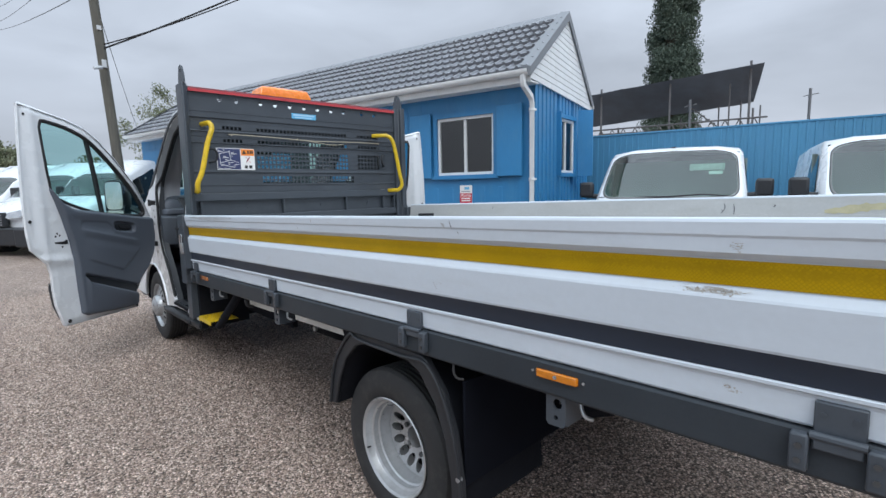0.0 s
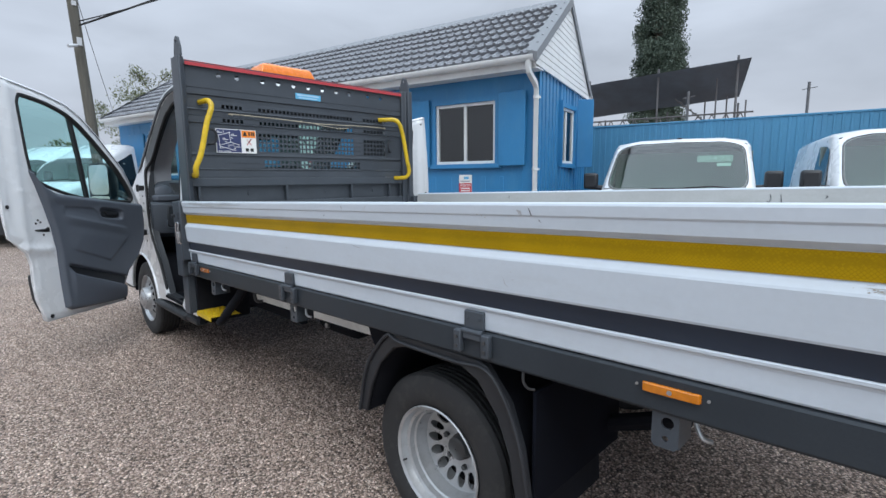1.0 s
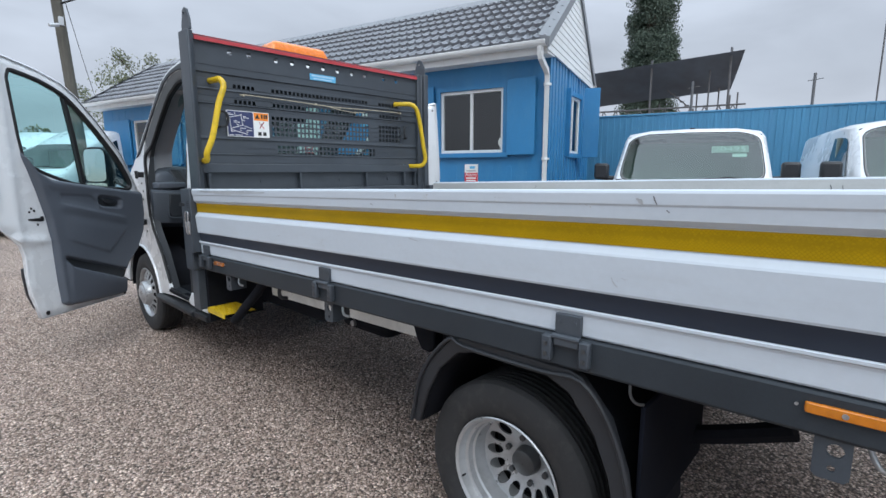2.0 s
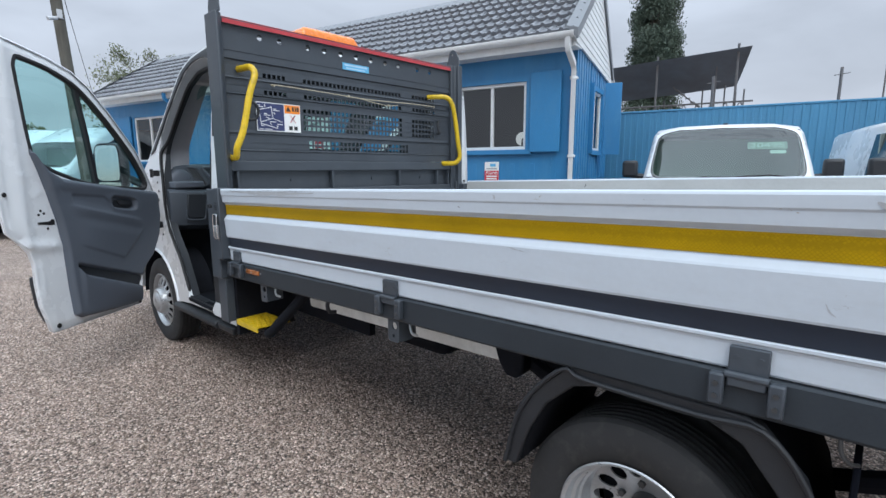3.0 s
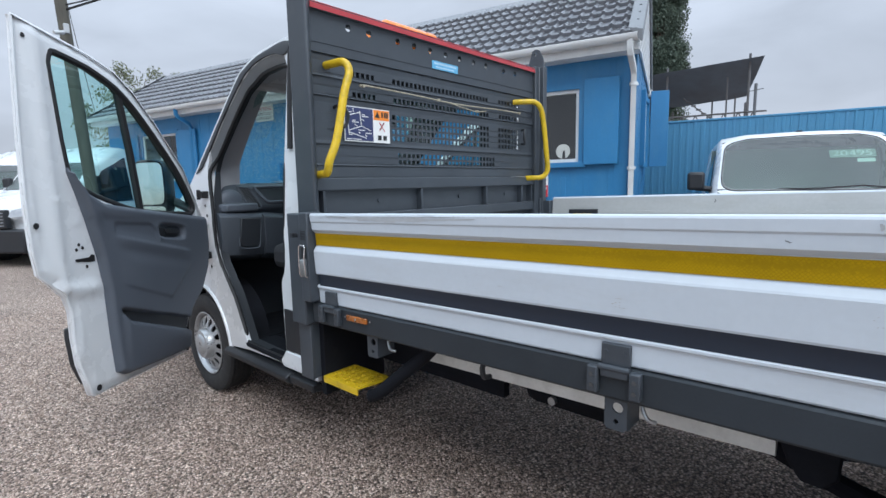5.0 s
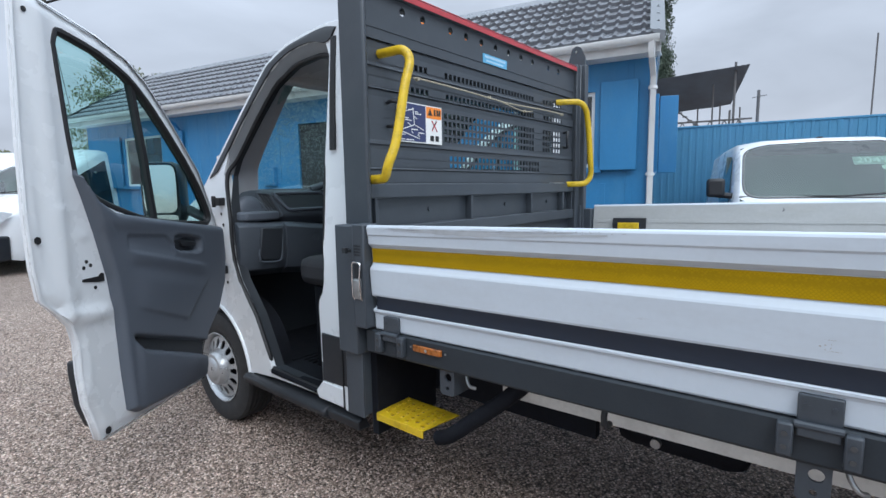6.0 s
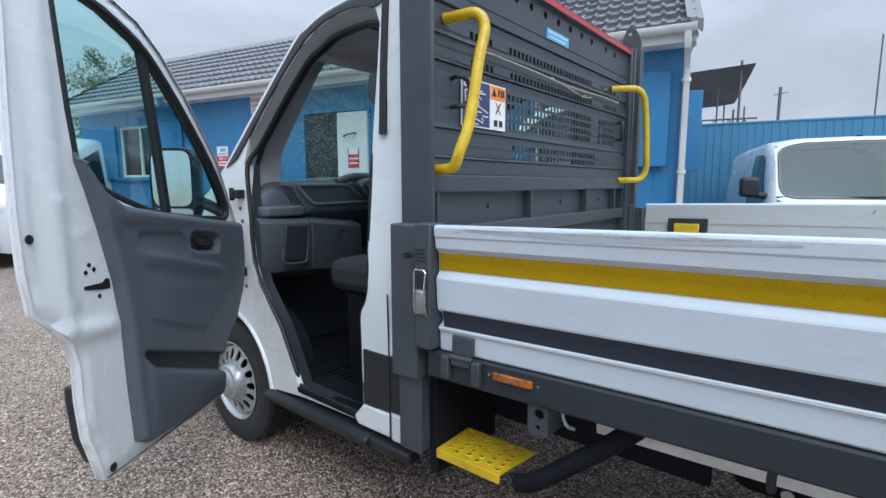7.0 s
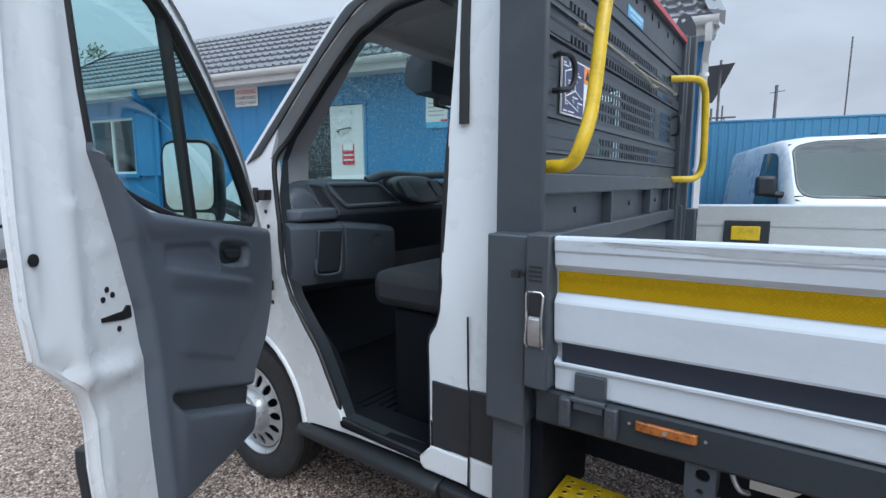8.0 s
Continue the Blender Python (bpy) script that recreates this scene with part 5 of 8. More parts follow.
    for x, z in ((1.60, 1.958), (2.18, 1.951), (2.56, 1.92), (3.07, 1.954)):
        disc(bm, (x, HB_Y - 0.028, z), "y", 0.008, 0.016, 8)
    part("rope", bm, ROPE, hb, "thin tan rope tied across")
    # blue strip label
    bm = new_box(2.150, 2.388, HB_Y - 0.003, HB_Y, 2.136, 2.183)
    lb = part("maker_label", bm, BLUE_LABEL, hb, "bright blue strip label")
    bm = bmesh.new()
    box(bm, 2.165, 2.37, HB_Y - 0.0045, HB_Y - 0.003, 2.163, 2.175)
    box(bm, 2.18, 2.35, HB_Y - 0.0045, HB_Y - 0.003, 2.144, 2.153)
    split_parts("label_print", bm, PALE_BLUE, lb)
    # loading instruction plate
    sx0, sx1, sz0, sz1 = 1.480, 1.788, 1.676, 1.853
    bm = new_box(sx0, sx1, HB_Y - 0.004, HB_Y + 0.001, sz0, sz1)
    sg = part("loading_sign", bm, PAPER, hb, "navy, orange and white loading diagram plate")
    part("navy_panel", new_box(sx0 + 0.005, 1.668, HB_Y - 0.0055, HB_Y - 0.004, sz0 + 0.005, sz1 - 0.005), NAVY, sg)
    part("orange_panel", new_box(1.674, sx1 - 0.004, HB_Y - 0.0055, HB_Y - 0.004, 1.795, sz1 - 0.005), ORANGE, sg)
    bm = bmesh.new()
    L = lambda *p: tube(bm, [(a, HB_Y - 0.006, b) for a, b in p], 0.0024, 5)
    P = lambda u, v: (1.483 + 0.183 * u, 1.849 - 0.170 * v)
    L(P(0.085, 0.24), P(0.12, 0.71), P(0.13, 0.83), P(0.24, 0.82))
    L(P(0.085, 0.26), P(0.555, 0.13))
    L(P(0.525, 0.10), P(0.575, 0.545), P(0.92, 0.66))
    L(P(0.12, 0.70), P(0.575, 0.545))
    L(P(0.13, 0.75), P(0.75, 0.905))
    L(P(0.29, 0.03), P(0.30, 0.15))
    for u0, u1, v in ((0.58, 0.67, 0.33), (0.33, 0.43, 0.51), (0.46, 0.52, 0.72), (0.70, 0.76, 0.80)):
        L(P(u0, v), P(u1, v + 0.05))
    for u0, u1, v in ((0.03, 0.13, 0.10), (0.03, 0.24, 0.15), (0.60, 0.72, 0.20), (0.60, 0.84, 0.25), (0.25, 0.37, 0.39), (0.25, 0.48, 0.44), (0.46, 0.70, 0.67), (0.72, 0.94, 0.75), (0.04, 0.22, 0.95), (0.27, 0.55, 0.95)):
        box(bm, P(u0, v)[0], P(u1, v)[0], HB_Y - 0.0065, HB_Y - 0.0055, P(u0, v)[1] - 0.0022, P(u0, v)[1] + 0.0022)
    part("diagram_line", bm, PAPER, sg)
    bm = bmesh.new()
    prism(bm, [(1.682, 1.808), (1.718, 1.808), (1.70, 1.84)], "y", HB_Y - 0.0065, HB_Y - 0.0055)
    for a in (0.728, 0.748, 0.764):
        box(bm, 1 + a, 1 + a + 0.012, HB_Y - 0.0065, HB_Y - 0.0055, 1.81, 1.838)
    tube(bm, [(1.715, HB_Y - 0.006, 1.745), (1.745, HB_Y - 0.006, 1.785)], 0.002, 5)
    box(bm, 1.70, 1.725, HB_Y - 0.0065, HB_Y - 0.0055, 1.690, 1.715)
    box(bm, 1.738, 1.763, HB_Y - 0.0065, HB_Y - 0.0055, 1.690, 1.715)
    split_parts("pictogram", bm, INK, sg)
    bm = bmesh.new()
    tube(bm, [(1.712, HB_Y - 0.0065, 1.785), (1.75, HB_Y - 0.0065, 1.738)], 0.0018, 5)
    tube(bm, [(1.75, HB_Y - 0.0065, 1.785), (1.712, HB_Y - 0.0065, 1.738)], 0.0018, 5)
    part("cross_mark", bm, RED_SIGN, sg)
    return hb


PALE_BLUE = surface("pale_blue_print", (0.40, 0.60, 0.74), 0.45, vary=0.15, coarse=60)
ROPE = surface("tan_rope", (0.36, 0.32, 0.24), 0.85, vary=0.3, coarse=40, bump=0.5)
headboard()

# yellow ratchet box seen on the far dropside
bm = new_box(3.345, 3.361, 3.67, 3.90, 1.085, 1.232)
rb = part("recessed_lashing_cup", leaning(bm, -1), BLACK, far_side, "black cup with yellow ratchet", bevel=0.004)
bm = new_box(3.337, 3.346, 3.715, 3.862, 1.118, 1.20)
part("ratchet", leaning(bm, -1), YELLOW, rb, bevel=0.008)

# amber beacon on the cab roof
bm = bmesh.new()
sweep(bm, None, [[(x, y, z) for x, y in ((x0, 4.40 - g), (x1, 4.40 - g), (x1 + 0.0, 4.60 + g), (x0, 4.60 + g))] for x0, x1, g, z in ((1.96, 2.47, 0.02, 2.315), (1.965, 2.465, 0.02, 2.37), (1.99, 2.44, 0.0, 2.428), (2.02, 2.41, -0.03, 2.442))])
part("beacon", bm, surface("orange_beacon_lens", (0.85, 0.22, 0.015), 0.25, vary=0.12, coarse=25, bump=0.2, coat=0.5), truck, "orange roof beacon bar", bevel=0.012)
part("beacon_foot", new_box(2.02, 2.41, 4.44, 4.56, 2.22, 2.335), BLACK, truck)


# -- wheels
def tyre(bm, cx, cy, cz, width, r, rim):
    w = width / 2
    prof = [(-w * 0.78, rim), (-w * 0.92, rim + 0.02), (-w, rim + (r - rim) * 0.45), (-w * 0.97, r - 0.035), (-w * 0.86, r - 0.010), (-w * 0.72, r - 0.002)]
    for k in range(-2, 3):
        a = k * w * 0.28
        prof += [(a - 0.012, r), (a - 0.006, r - 0.001), (a - 0.005, r - 0.009), (a + 0.005, r - 0.009), (a + 0.006, r - 0.001), (a + 0.012, r)]
    prof += [(w * 0.72, r - 0.002), (w * 0.86, r - 0.010), (w * 0.97, r - 0.035), (w, rim + (r - rim) * 0.45), (w * 0.92, rim + 0.02), (w * 0.78, rim)]
    lathe(bm, prof, (cx, cy, cz), "x", 72)


def wheel_disc(bm, x, cy, cz, rad, holes, hole_r, ring_r, thick, bulge):
    """Pressed steel disc with oval holes, slightly dished."""
    circle = lambda r, n: [(r * math.cos(math.tau * k / n), r * math.sin(math.tau * k / n)) for k in range(n)]
    hs = []
    for i in range(holes):
        q = math.tau * i / holes
        c, s = math.cos(q), math.sin(q)
        hs.append([((ring_r + hole_r * 1.25 * math.cos(p)) * c - hole_r * 0.85 * math.sin(p) * s, (ring_r + hole_r * 1.25 * math.cos(p)) * s + hole_r * 0.85 * math.sin(p) * c) for p in [math.tau * k / 12 for k in range(12)]])
    b = plate(circle(rad, 48), hs + [circle(0.055, 24)], lambda a, c, d: (x + d + bulge(math.hypot(a, c)), cy + a, cz + c), thick)
    me = bpy.data.meshes.new("tmp")
    b.to_mesh(me)
    b.free()
    bm.from_mesh(me)
    bpy.data.meshes.remove(me)


def rear_wheel(sgn):
    """Twin rear wheels; the outer one is deeply dished."""
    cy, cz = 1.675, 0.347
    xo = CX - sgn * 1.03
    t = new("rear_wheel")
    t.parent = truck
    BASE[t.name] = BASE[truck.name]
    for cx in (xo + sgn * 0.10, xo + sgn * 0.33):
        bm = bmesh.new()
        tyre(bm, cx, cy, cz, 0.195, 0.355, 0.215)
        part("tyre", bm, RUBBER, t, "worn black tyre")
    bm = bmesh.new()
    prof = [(0.008, 0.226), (0.004, 0.222), (0.012, 0.212), (0.03, 0.208), (0.042, 0.204), (0.048, 0.194), (0.072, 0.192), (0.078, 0.185), (0.11, 0.184), (0.118, 0.180), (0.20, 0.179), (0.205, 0.19), (0.21, 0.212)]
    lathe(bm, [(sgn * a, r) for a, r in prof], (xo, cy, cz), "x", 64)
    part("rim", bm, SILVER, t, "silver steel rim", smooth=30)
    bm = bmesh.new()
    wheel_disc(bm, xo + sgn * 0.178, cy, cz, 0.183, 15, 0.0245, 0.138, sgn * 0.008, lambda r: -sgn * 0.042 * min(1, max(0, (r - 0.07) / 0.1)))
    part("wheel_disc", bm, SILVER, t, smooth=30)
    bm = bmesh.new()
    lathe(bm, [(sgn * a, r) for a, r in ((0.24, 0.054), (0.163, 0.054), (0.136, 0.048), (0.132, 0.040), (0.130, 0.002))], (xo, cy, cz), "x", 28)
    part("hub", bm, BOLT, t)
    # drum added as a dark backing so the disc holes look shaded
    bm = bmesh.new()
    lathe(bm, [(sgn * 0.215, 0.172), (sgn * 0.205, 0.165), (sgn * 0.200, 0.06)], (xo, cy, cz), "x", 32)
    part("dark_backing_drum", bm, UNDER, t)
    bm = bmesh.new()
    for k in range(6):
        q = math.tau * k / 6 + 0.3
        disc(bm, (xo + sgn * 0.176, cy + 0.086 * math.cos(q), cz + 0.088 * math.sin(q)), "x", 0.012, -sgn * 0.022, 6)
    split_parts("wheel_nut", bm, BOLT, t)
    bm = bmesh.new()
    tube(bm, [(xo + sgn * 0.02, cy + 0.185, cz - 0.07), (xo + sgn * 0.0, cy + 0.182, cz - 0.065)], 0.004, 6)
    part("valve", bm, RUBBER, t)


def front_wheel(sgn):
    cy, cz = 5.66, 0.347
    xo = CX - sgn * 0.985
    t = new("front_wheel")
    t.parent = truck
    BASE[t.name] = BASE[truck.name]
    bm = bmesh.new()
    tyre(bm, xo + sgn * 0.10, cy, cz, 0.20, 0.355, 0.215)
    part("tyre", bm, RUBBER, t)
    bm = bmesh.new()
    lathe(bm, [(sgn * a, r) for a, r in ((0.006, 0.226), (0.004, 0.220), (0.014, 0.210), (0.03, 0.204), (0.05, 0.196), (0.10, 0.19), (0.16, 0.2), (0.19, 0.215))], (xo, cy, cz), "x", 64)
    part("rim", bm, SILVER, t, "silver steel rim", smooth=30)
    bm = bmesh.new()
    wheel_disc(bm, xo + sgn * 0.03, cy, cz, 0.196, 14, 0.024, 0.152, sgn * 0.008, lambda r: -sgn * 0.03 * math.exp(-((r - 0.10) / 0.05) ** 2))
    part("wheel_disc", bm, SILVER, t, smooth=30)
    bm = bmesh.new()
    lathe(bm, [(sgn * a, r) for a, r in ((0.01, 0.112), (-0.02, 0.108), (-0.038, 0.096), (-0.040, 0.075), (-0.048, 0.068), (-0.056, 0.05), (-0.058, 0.03), (-0.059, 0.002))], (xo, cy, cz), "x", 32)
    part("hub_cap", bm, SILVER, t, "silver domed hub cap")
    bm = bmesh.new()
    lathe(bm, [(sgn * 0.06, 0.19), (sgn * 0.065, 0.01)], (xo, cy, cz), "x", 32)
    part("brake_disc", bm, UNDER, t)


for s in (1, -1):
    rear_wheel(s)
    front_wheel(s)
bm = bmesh.new()
tube(bm, [(1.46, 1.675, 0.347), (3.12, 1.675, 0.347)], 0.055, 14)
lathe(bm, [(-0.16, 0.06), (-0.1, 0.14), (0.1, 0.14), (0.16, 0.06)], (CX, 1.675, 0.347), "x", 20)
part("rear_axle", bm, UNDER, truck)
for s in (1, -1):
    bm = bmesh.new()
    x = CX - s * 0.52
    tube(bm, smooth_line([(x, 2.45, 0.62), (x, 2.1, 0.48), (x, 1.675, 0.42), (x, 1.25, 0.48), (x, 0.9, 0.62)], 5), 0.035, 8)
    part("leaf_spring", bm, UNDER, truck)
bm = bmesh.new()
tube(bm, smooth_line([(2.05, 5.2, 0.42), (2.05, 4.0, 0.42), (2.1, 2.4, 0.42), (2.1, 1.9, 0.55)], 5), 0.035, 10)
part("exhaust_pipe", bm, UNDER, truck)
bm = bmesh.new()
tube(bm, [(CX, 1.8, 0.40), (CX, 5.0, 0.48)], 0.045, 12)
part("drive_shaft", bm, UNDER, truck)


# wheel shape added flat under the tail, standing in for the dark shade there
bm = bmesh.new()
tyre(bm, 0, 0, 0, 0.20, 0.355, 0.215)
for v in bm.verts:
    v.co = Vector((CX + v.co.y, 0.66 + v.co.z, 0.66 + v.co.x))
tail_filler = part("spare_tyre", bm, UNDER, truck, "dark tyre shape added for the shade under the tail")
bm = bmesh.new()
lathe(bm, [(-0.07, 0.216), (-0.03, 0.19), (-0.02, 0.05), (-0.02, 0.004)], (CX, 0.66, 0.66), "z", 32)
part("filler_rim", bm, UNDER, tail_filler)


# -- rear mudguards with flared lip, inner liner and flap
def mudguard(sgn):
    xo = CX - sgn * 1.085
    outer = [(2.075, 0.46), (2.065, 0.50), (2.03, 0.64), (1.97, 0.745), (1.87, 0.845), (1.82, 0.86), (1.40, 0.86), (1.36, 0.845), (1.27, 0.745), (1.215, 0.60), (1.185, 0.42), (1.18, 0.24)]
    inner = [(1.228, 0.24), (1.238, 0.42), (1.265, 0.56), (1.315, 0.68), (1.40, 0.785), (1.50, 0.828), (1.72, 0.832), (1.84, 0.795), (1.93, 0.71), (1.99, 0.60), (2.035, 0.46)]
    bm = plate(outer + inner, [], lambda a, b, d: (xo + sgn * d, a, b), 0.03)
    mg = part("mudguard", bm, BLACK, truck, "black plastic wheel arch", bevel=0.006)
    bm = bmesh.new()
    arch = [(a, b) for a, b in reversed(inner)]
    sweep(bm, None, [[(xo + sgn * 0.012, a, b) for a, b in arch] + [(xo + sgn * 0.012, a * 1.0 + (0.012 if a > 1.64 else -0.012), b + 0.012) for a, b in reversed(arch)],
                     [(xo + sgn * 0.55, a, b) for a, b in arch] + [(xo + sgn * 0.55, a + (0.012 if a > 1.64 else -0.012), b + 0.012) for a, b in reversed(arch)]])
    part("arch_liner", bm, UNDER, mg)
    bm = bmesh.new()
    tube(bm, smooth_line([(xo - sgn * 0.004, a, b) for a, b in outer[0:5]] + [(xo - sgn * 0.004, 1.80, 0.83), (xo - sgn * 0.004, 1.5, 0.83)] + [(xo - sgn * 0.004, a, b - 0.01) for a, b in outer[7:]], 4), 0.008, 8)
    part("arch_lip", bm, BLACK, mg)
    bm = bmesh.new()
    box(bm, *sorted((xo + sgn * 0.03, xo + sgn * 0.64)), 1.185, 1.198, 0.40, 0.80)
    part("mud_flap", bm, FLAP, mg, "black rubber mud flap", bevel=0.004)
    bm = bmesh.new()
    disc(bm, (xo - sgn * 0.012, 1.19, 0.44), "x", 0.009, sgn * 0.02, 8)
    part("flap_bolt", bm, STEEL, mg)


FLAP = surface("black_rubber_flap", (0.005, 0.006, 0.010), 0.95, vary=0.3, coarse=5, bump=0.1, spec=0.1)
mudguard(1)
mudguard(-1)
# rear under-run bar
bm = new_box(1.35, 3.23, TAIL_Y + 0.02, TAIL_Y + 0.08, 0.42, 0.54)
part("under_run_bar", raked(bm), BLACK, truck, bevel=0.01)
for x in (1.9, 2.62):
    part("under_run_bracket", raked(new_box(x, x + 0.05, TAIL_Y + 0.08, TAIL_Y + 0.16, 0.44, 0.66)), BLACK, truck)

# ---- the cab ----
CAB_X = 1.29
def tumble(z):
    """The sides lean in above the belt line."""
    return 0.0 if z < 1.2 else 0.075 * ((z - 1.2) / 0.95) ** 1.3


def arch_pts(cy, cz, r, a0, a1, n):
    return [(cy + r * math.cos(a0 + (a1 - a0) * k / n), cz + r * math.sin(a0 + (a1 - a0) * k / n)) for k in range(n + 1)]


BODY_OUT = [(4.305, 0.545), (4.305, 2.17), (4.33, 2.212), (4.52, 2.226), (4.66, 2.216), (4.83, 2.193), (4.95, 2.152), (5.03, 2.112), (5.24, 1.92), (5.44, 1.73), (5.63, 1.55), (5.70, 1.488), (5.80, 1.42), (6.05, 1.31), (6.30, 1.22), (6.48, 1.08), (6.58, 0.90), (6.60, 0.62), (6.56, 0.42), (6.12, 0.40)]
BODY_OUT += arch_pts(5.66, 0.36, 0.425, radians(6), radians(172), 16)
BODY_OUT += [(5.225, 0.40), (5.20, 0.425), (4.98, 0.445), (4.60, 0.455)]
# rail over the door: outer edge of its rubber, edge of the body skin, edge of the opening, from the rear post forwards
RAIL_RUBBER = [(4.432, 2.190), (4.52, 2.207), (4.65, 2.199), (4.82, 2.175), (4.94, 2.134), (5.015, 2.096), (5.22, 1.906), (5.42, 1.716), (5.603, 1.545)]
RAIL_SKIN = [(4.478, 2.070), (4.51, 2.135), (4.62, 2.158), (4.77, 2.150), (4.88, 2.118), (4.97, 2.070), (5.17, 1.900), (5.385, 1.690), (5.432, 1.562)]
RAIL_INNER = [(4.484, 2.05), (4.54, 2.092), (4.637, 2.103), (4.80, 2.090), (4.90, 2.05), (4.985, 2.012), (5.15, 1.865), (5.36, 1.655), (5.415, 1.56)]
REAR_EDGE = [(4.545, 0.475), (4.550, 0.80), (4.553, 0.90), (4.546, 0.94), (4.520, 0.98), (4.504, 1.04), (4.498, 1.20), (4.488, 1.60), (4.478, 1.94)]
FRONT_EDGE = [(5.400, 1.40), (5.378, 1.29), (5.372, 1.20), (5.360, 1.07), (5.31, 0.955), (5.235, 0.865), (5.15, 0.765), (5.085, 0.65), (5.03, 0.55), (5.00, 0.49)]
OPENING = REAR_EDGE + RAIL_INNER + FRONT_EDGE
SKIN_HOLE = REAR_EDGE + RAIL_SKIN + FRONT_EDGE


def cab_side(sgn):
    xo = CX - sgn * 1.0
    put = lambda a, b, d: (xo + sgn * (d + tumble(b)), a, b)
    outer = [p for p in BODY_OUT]
    # white body side
    bm = plate(outer, [SKIN_HOLE], put, 0.05)
    bmesh.ops.triangulate(bm, faces=bm.faces[:])
    side = part("cab_side", bm, WHITE_CAB, truck, "white cab side with door opening", bevel=0.010, smooth=30)
    # black cladding and white skirt behind the door
    bm = new_box(*sorted((xo - sgn * 0.006, xo + sgn * 0.03)), 4.3815, 4.536, 0.545, 0.782)
    part("cladding", bm, BLACK, side, "black plastic cladding", bevel=0.005)
    bm = new_box(*sorted((xo - sgn * 0.004, xo + sgn * 0.03)), 4.25, 4.380, 0.55, 0.787)
    part("cladding", bm, BLACK, side, bevel=0.005)
    bm = bmesh.new()
    prism(bm, [(4.382, 0.442), (4.382, 0.54), (4.54, 0.54), (4.60, 0.475), (4.575, 0.44)], "x", *sorted((xo - sgn * 0.008, xo + sgn * 0.03)))
    part("skirt", bm, WHITE_CAB, side, bevel=0.008)
    bm = new_box(*sorted((xo - sgn * 0.004, xo + sgn * 0.03)), 4.245, 4.380, 0.43, 0.545)
    part("skirt", bm, WHITE_CAB, side, bevel=0.008)
    # shut line and drip channel
    bm = bmesh.new()
    tube(bm, [(xo - sgn * 0.006, 4.3815, 0.44), (xo - sgn * 0.006, 4.3815, 0.785), (xo - sgn * 0.001, 4.388, 0.80), (xo - sgn * 0.001, 4.392, 1.03)], 0.0035, 6)
    part("shut_line", bm, SEAL, side)
    bm = bmesh.new()
    line = [(4.428, 1.645), (4.440, 1.90), (4.447, 2.15)]
    sweep(bm, None, [[(xo + sgn * (tumble(b) + d), a + e, b) for e, d in ((-0.016, 0.004), (-0.016, -0.006), (-0.004, -0.012), (0.014, -0.010), (0.018, 0.004))] for a, b in line])
    part("rear_channel", bm, SEAL, side, "black rubber channel")
    # wide rubber along the rail over the door, white flange greyed for its shade inside it, and the door seal round the
    # opening
    bm = bmesh.new()
    ra, rb = [smooth_line([(0, a, b) for a, b in ln], 4) for ln in (RAIL_RUBBER, [(4.462, 2.150)] + RAIL_SKIN[1:-1] + [(5.50, 1.582)])]
    at = lambda p, d: (xo + sgn * (tumble(p.z) + d), p.y, p.z)
    sweep(bm, None, [[at(p, 0.01), at(p, -0.004), at(p * 0.6 + q * 0.4, -0.012), at(q, -0.008), at(q, 0.01)] for p, q in zip(ra, rb)])
    part("frame_rubber", bm, RAIL_RUB, side, "dark rubber drip rail", smooth=60)
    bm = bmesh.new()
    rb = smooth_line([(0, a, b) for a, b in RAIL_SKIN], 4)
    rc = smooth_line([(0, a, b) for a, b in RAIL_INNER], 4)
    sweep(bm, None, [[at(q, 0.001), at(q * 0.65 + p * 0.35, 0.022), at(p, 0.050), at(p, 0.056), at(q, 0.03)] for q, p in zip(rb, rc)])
    part("opening_flange", bm, FLANGE, side, "white flange round the door opening, coloured as shaded", smooth=60)
    bm = bmesh.new()
    tube(bm, smooth_line([(xo + sgn * (tumble(b) + (0.048 if b > 1.62 else 0.012)), a, b) for a, b in OPENING + OPENING[:1]], 4)[:-1], 0.012, 8, closed=True)
    part("door_seal", bm, SEAL, side, "black rubber door seal")
    # inner depth of the opening: pillars and trim
    bm = bmesh.new()
    rows = []
    for d, g in ((0.046, 0.004), (0.055, 0.004), (0.075, 0.006)):
        row = []
        cx_, cz_ = 4.93, 1.25
        for a, b in OPENING:
            v = Vector((cx_ - a, cz_ - b))
            v = v.normalized() * g if v.length else v
            row.append((xo + sgn * ((0.024 if d < 0.05 and b < 1.45 else d) + tumble(b)), a + v.x, b + v.y))
        rows.append(row)
    rs = [[bm.verts.new(p) for p in r] for r in rows]
    n = len(OPENING)
    for a, b in zip(rs, rs[1:]):
        for i in range(n):
            j = (i + 1) % n
            bm.faces.new((a[i], a[j], b[j], b[i]))
    bmesh.ops.solidify(bm, geom=bm.faces[:], thickness=0.004)
    part("opening_return", bm, DASH_DARK, side)
    # upper pillar trims
    bm = bmesh.new()
    rim = smooth_line([(0, a, b) for a, b in ((5.41, 1.40), (5.418, 1.56), (5.36, 1.655), (5.15, 1.865), (4.985, 2.012), (4.90, 2.05), (4.80, 2.088), (4.64, 2.10))], 4)
    edge = smooth_line([(0, a, b) for a, b in ((5.47, 1.42), (5.472, 1.55), (5.462, 1.63), (5.30, 1.845), (5.125, 2.05), (5.0, 2.092), (4.85, 2.108), (4.66, 2.112))], 4)
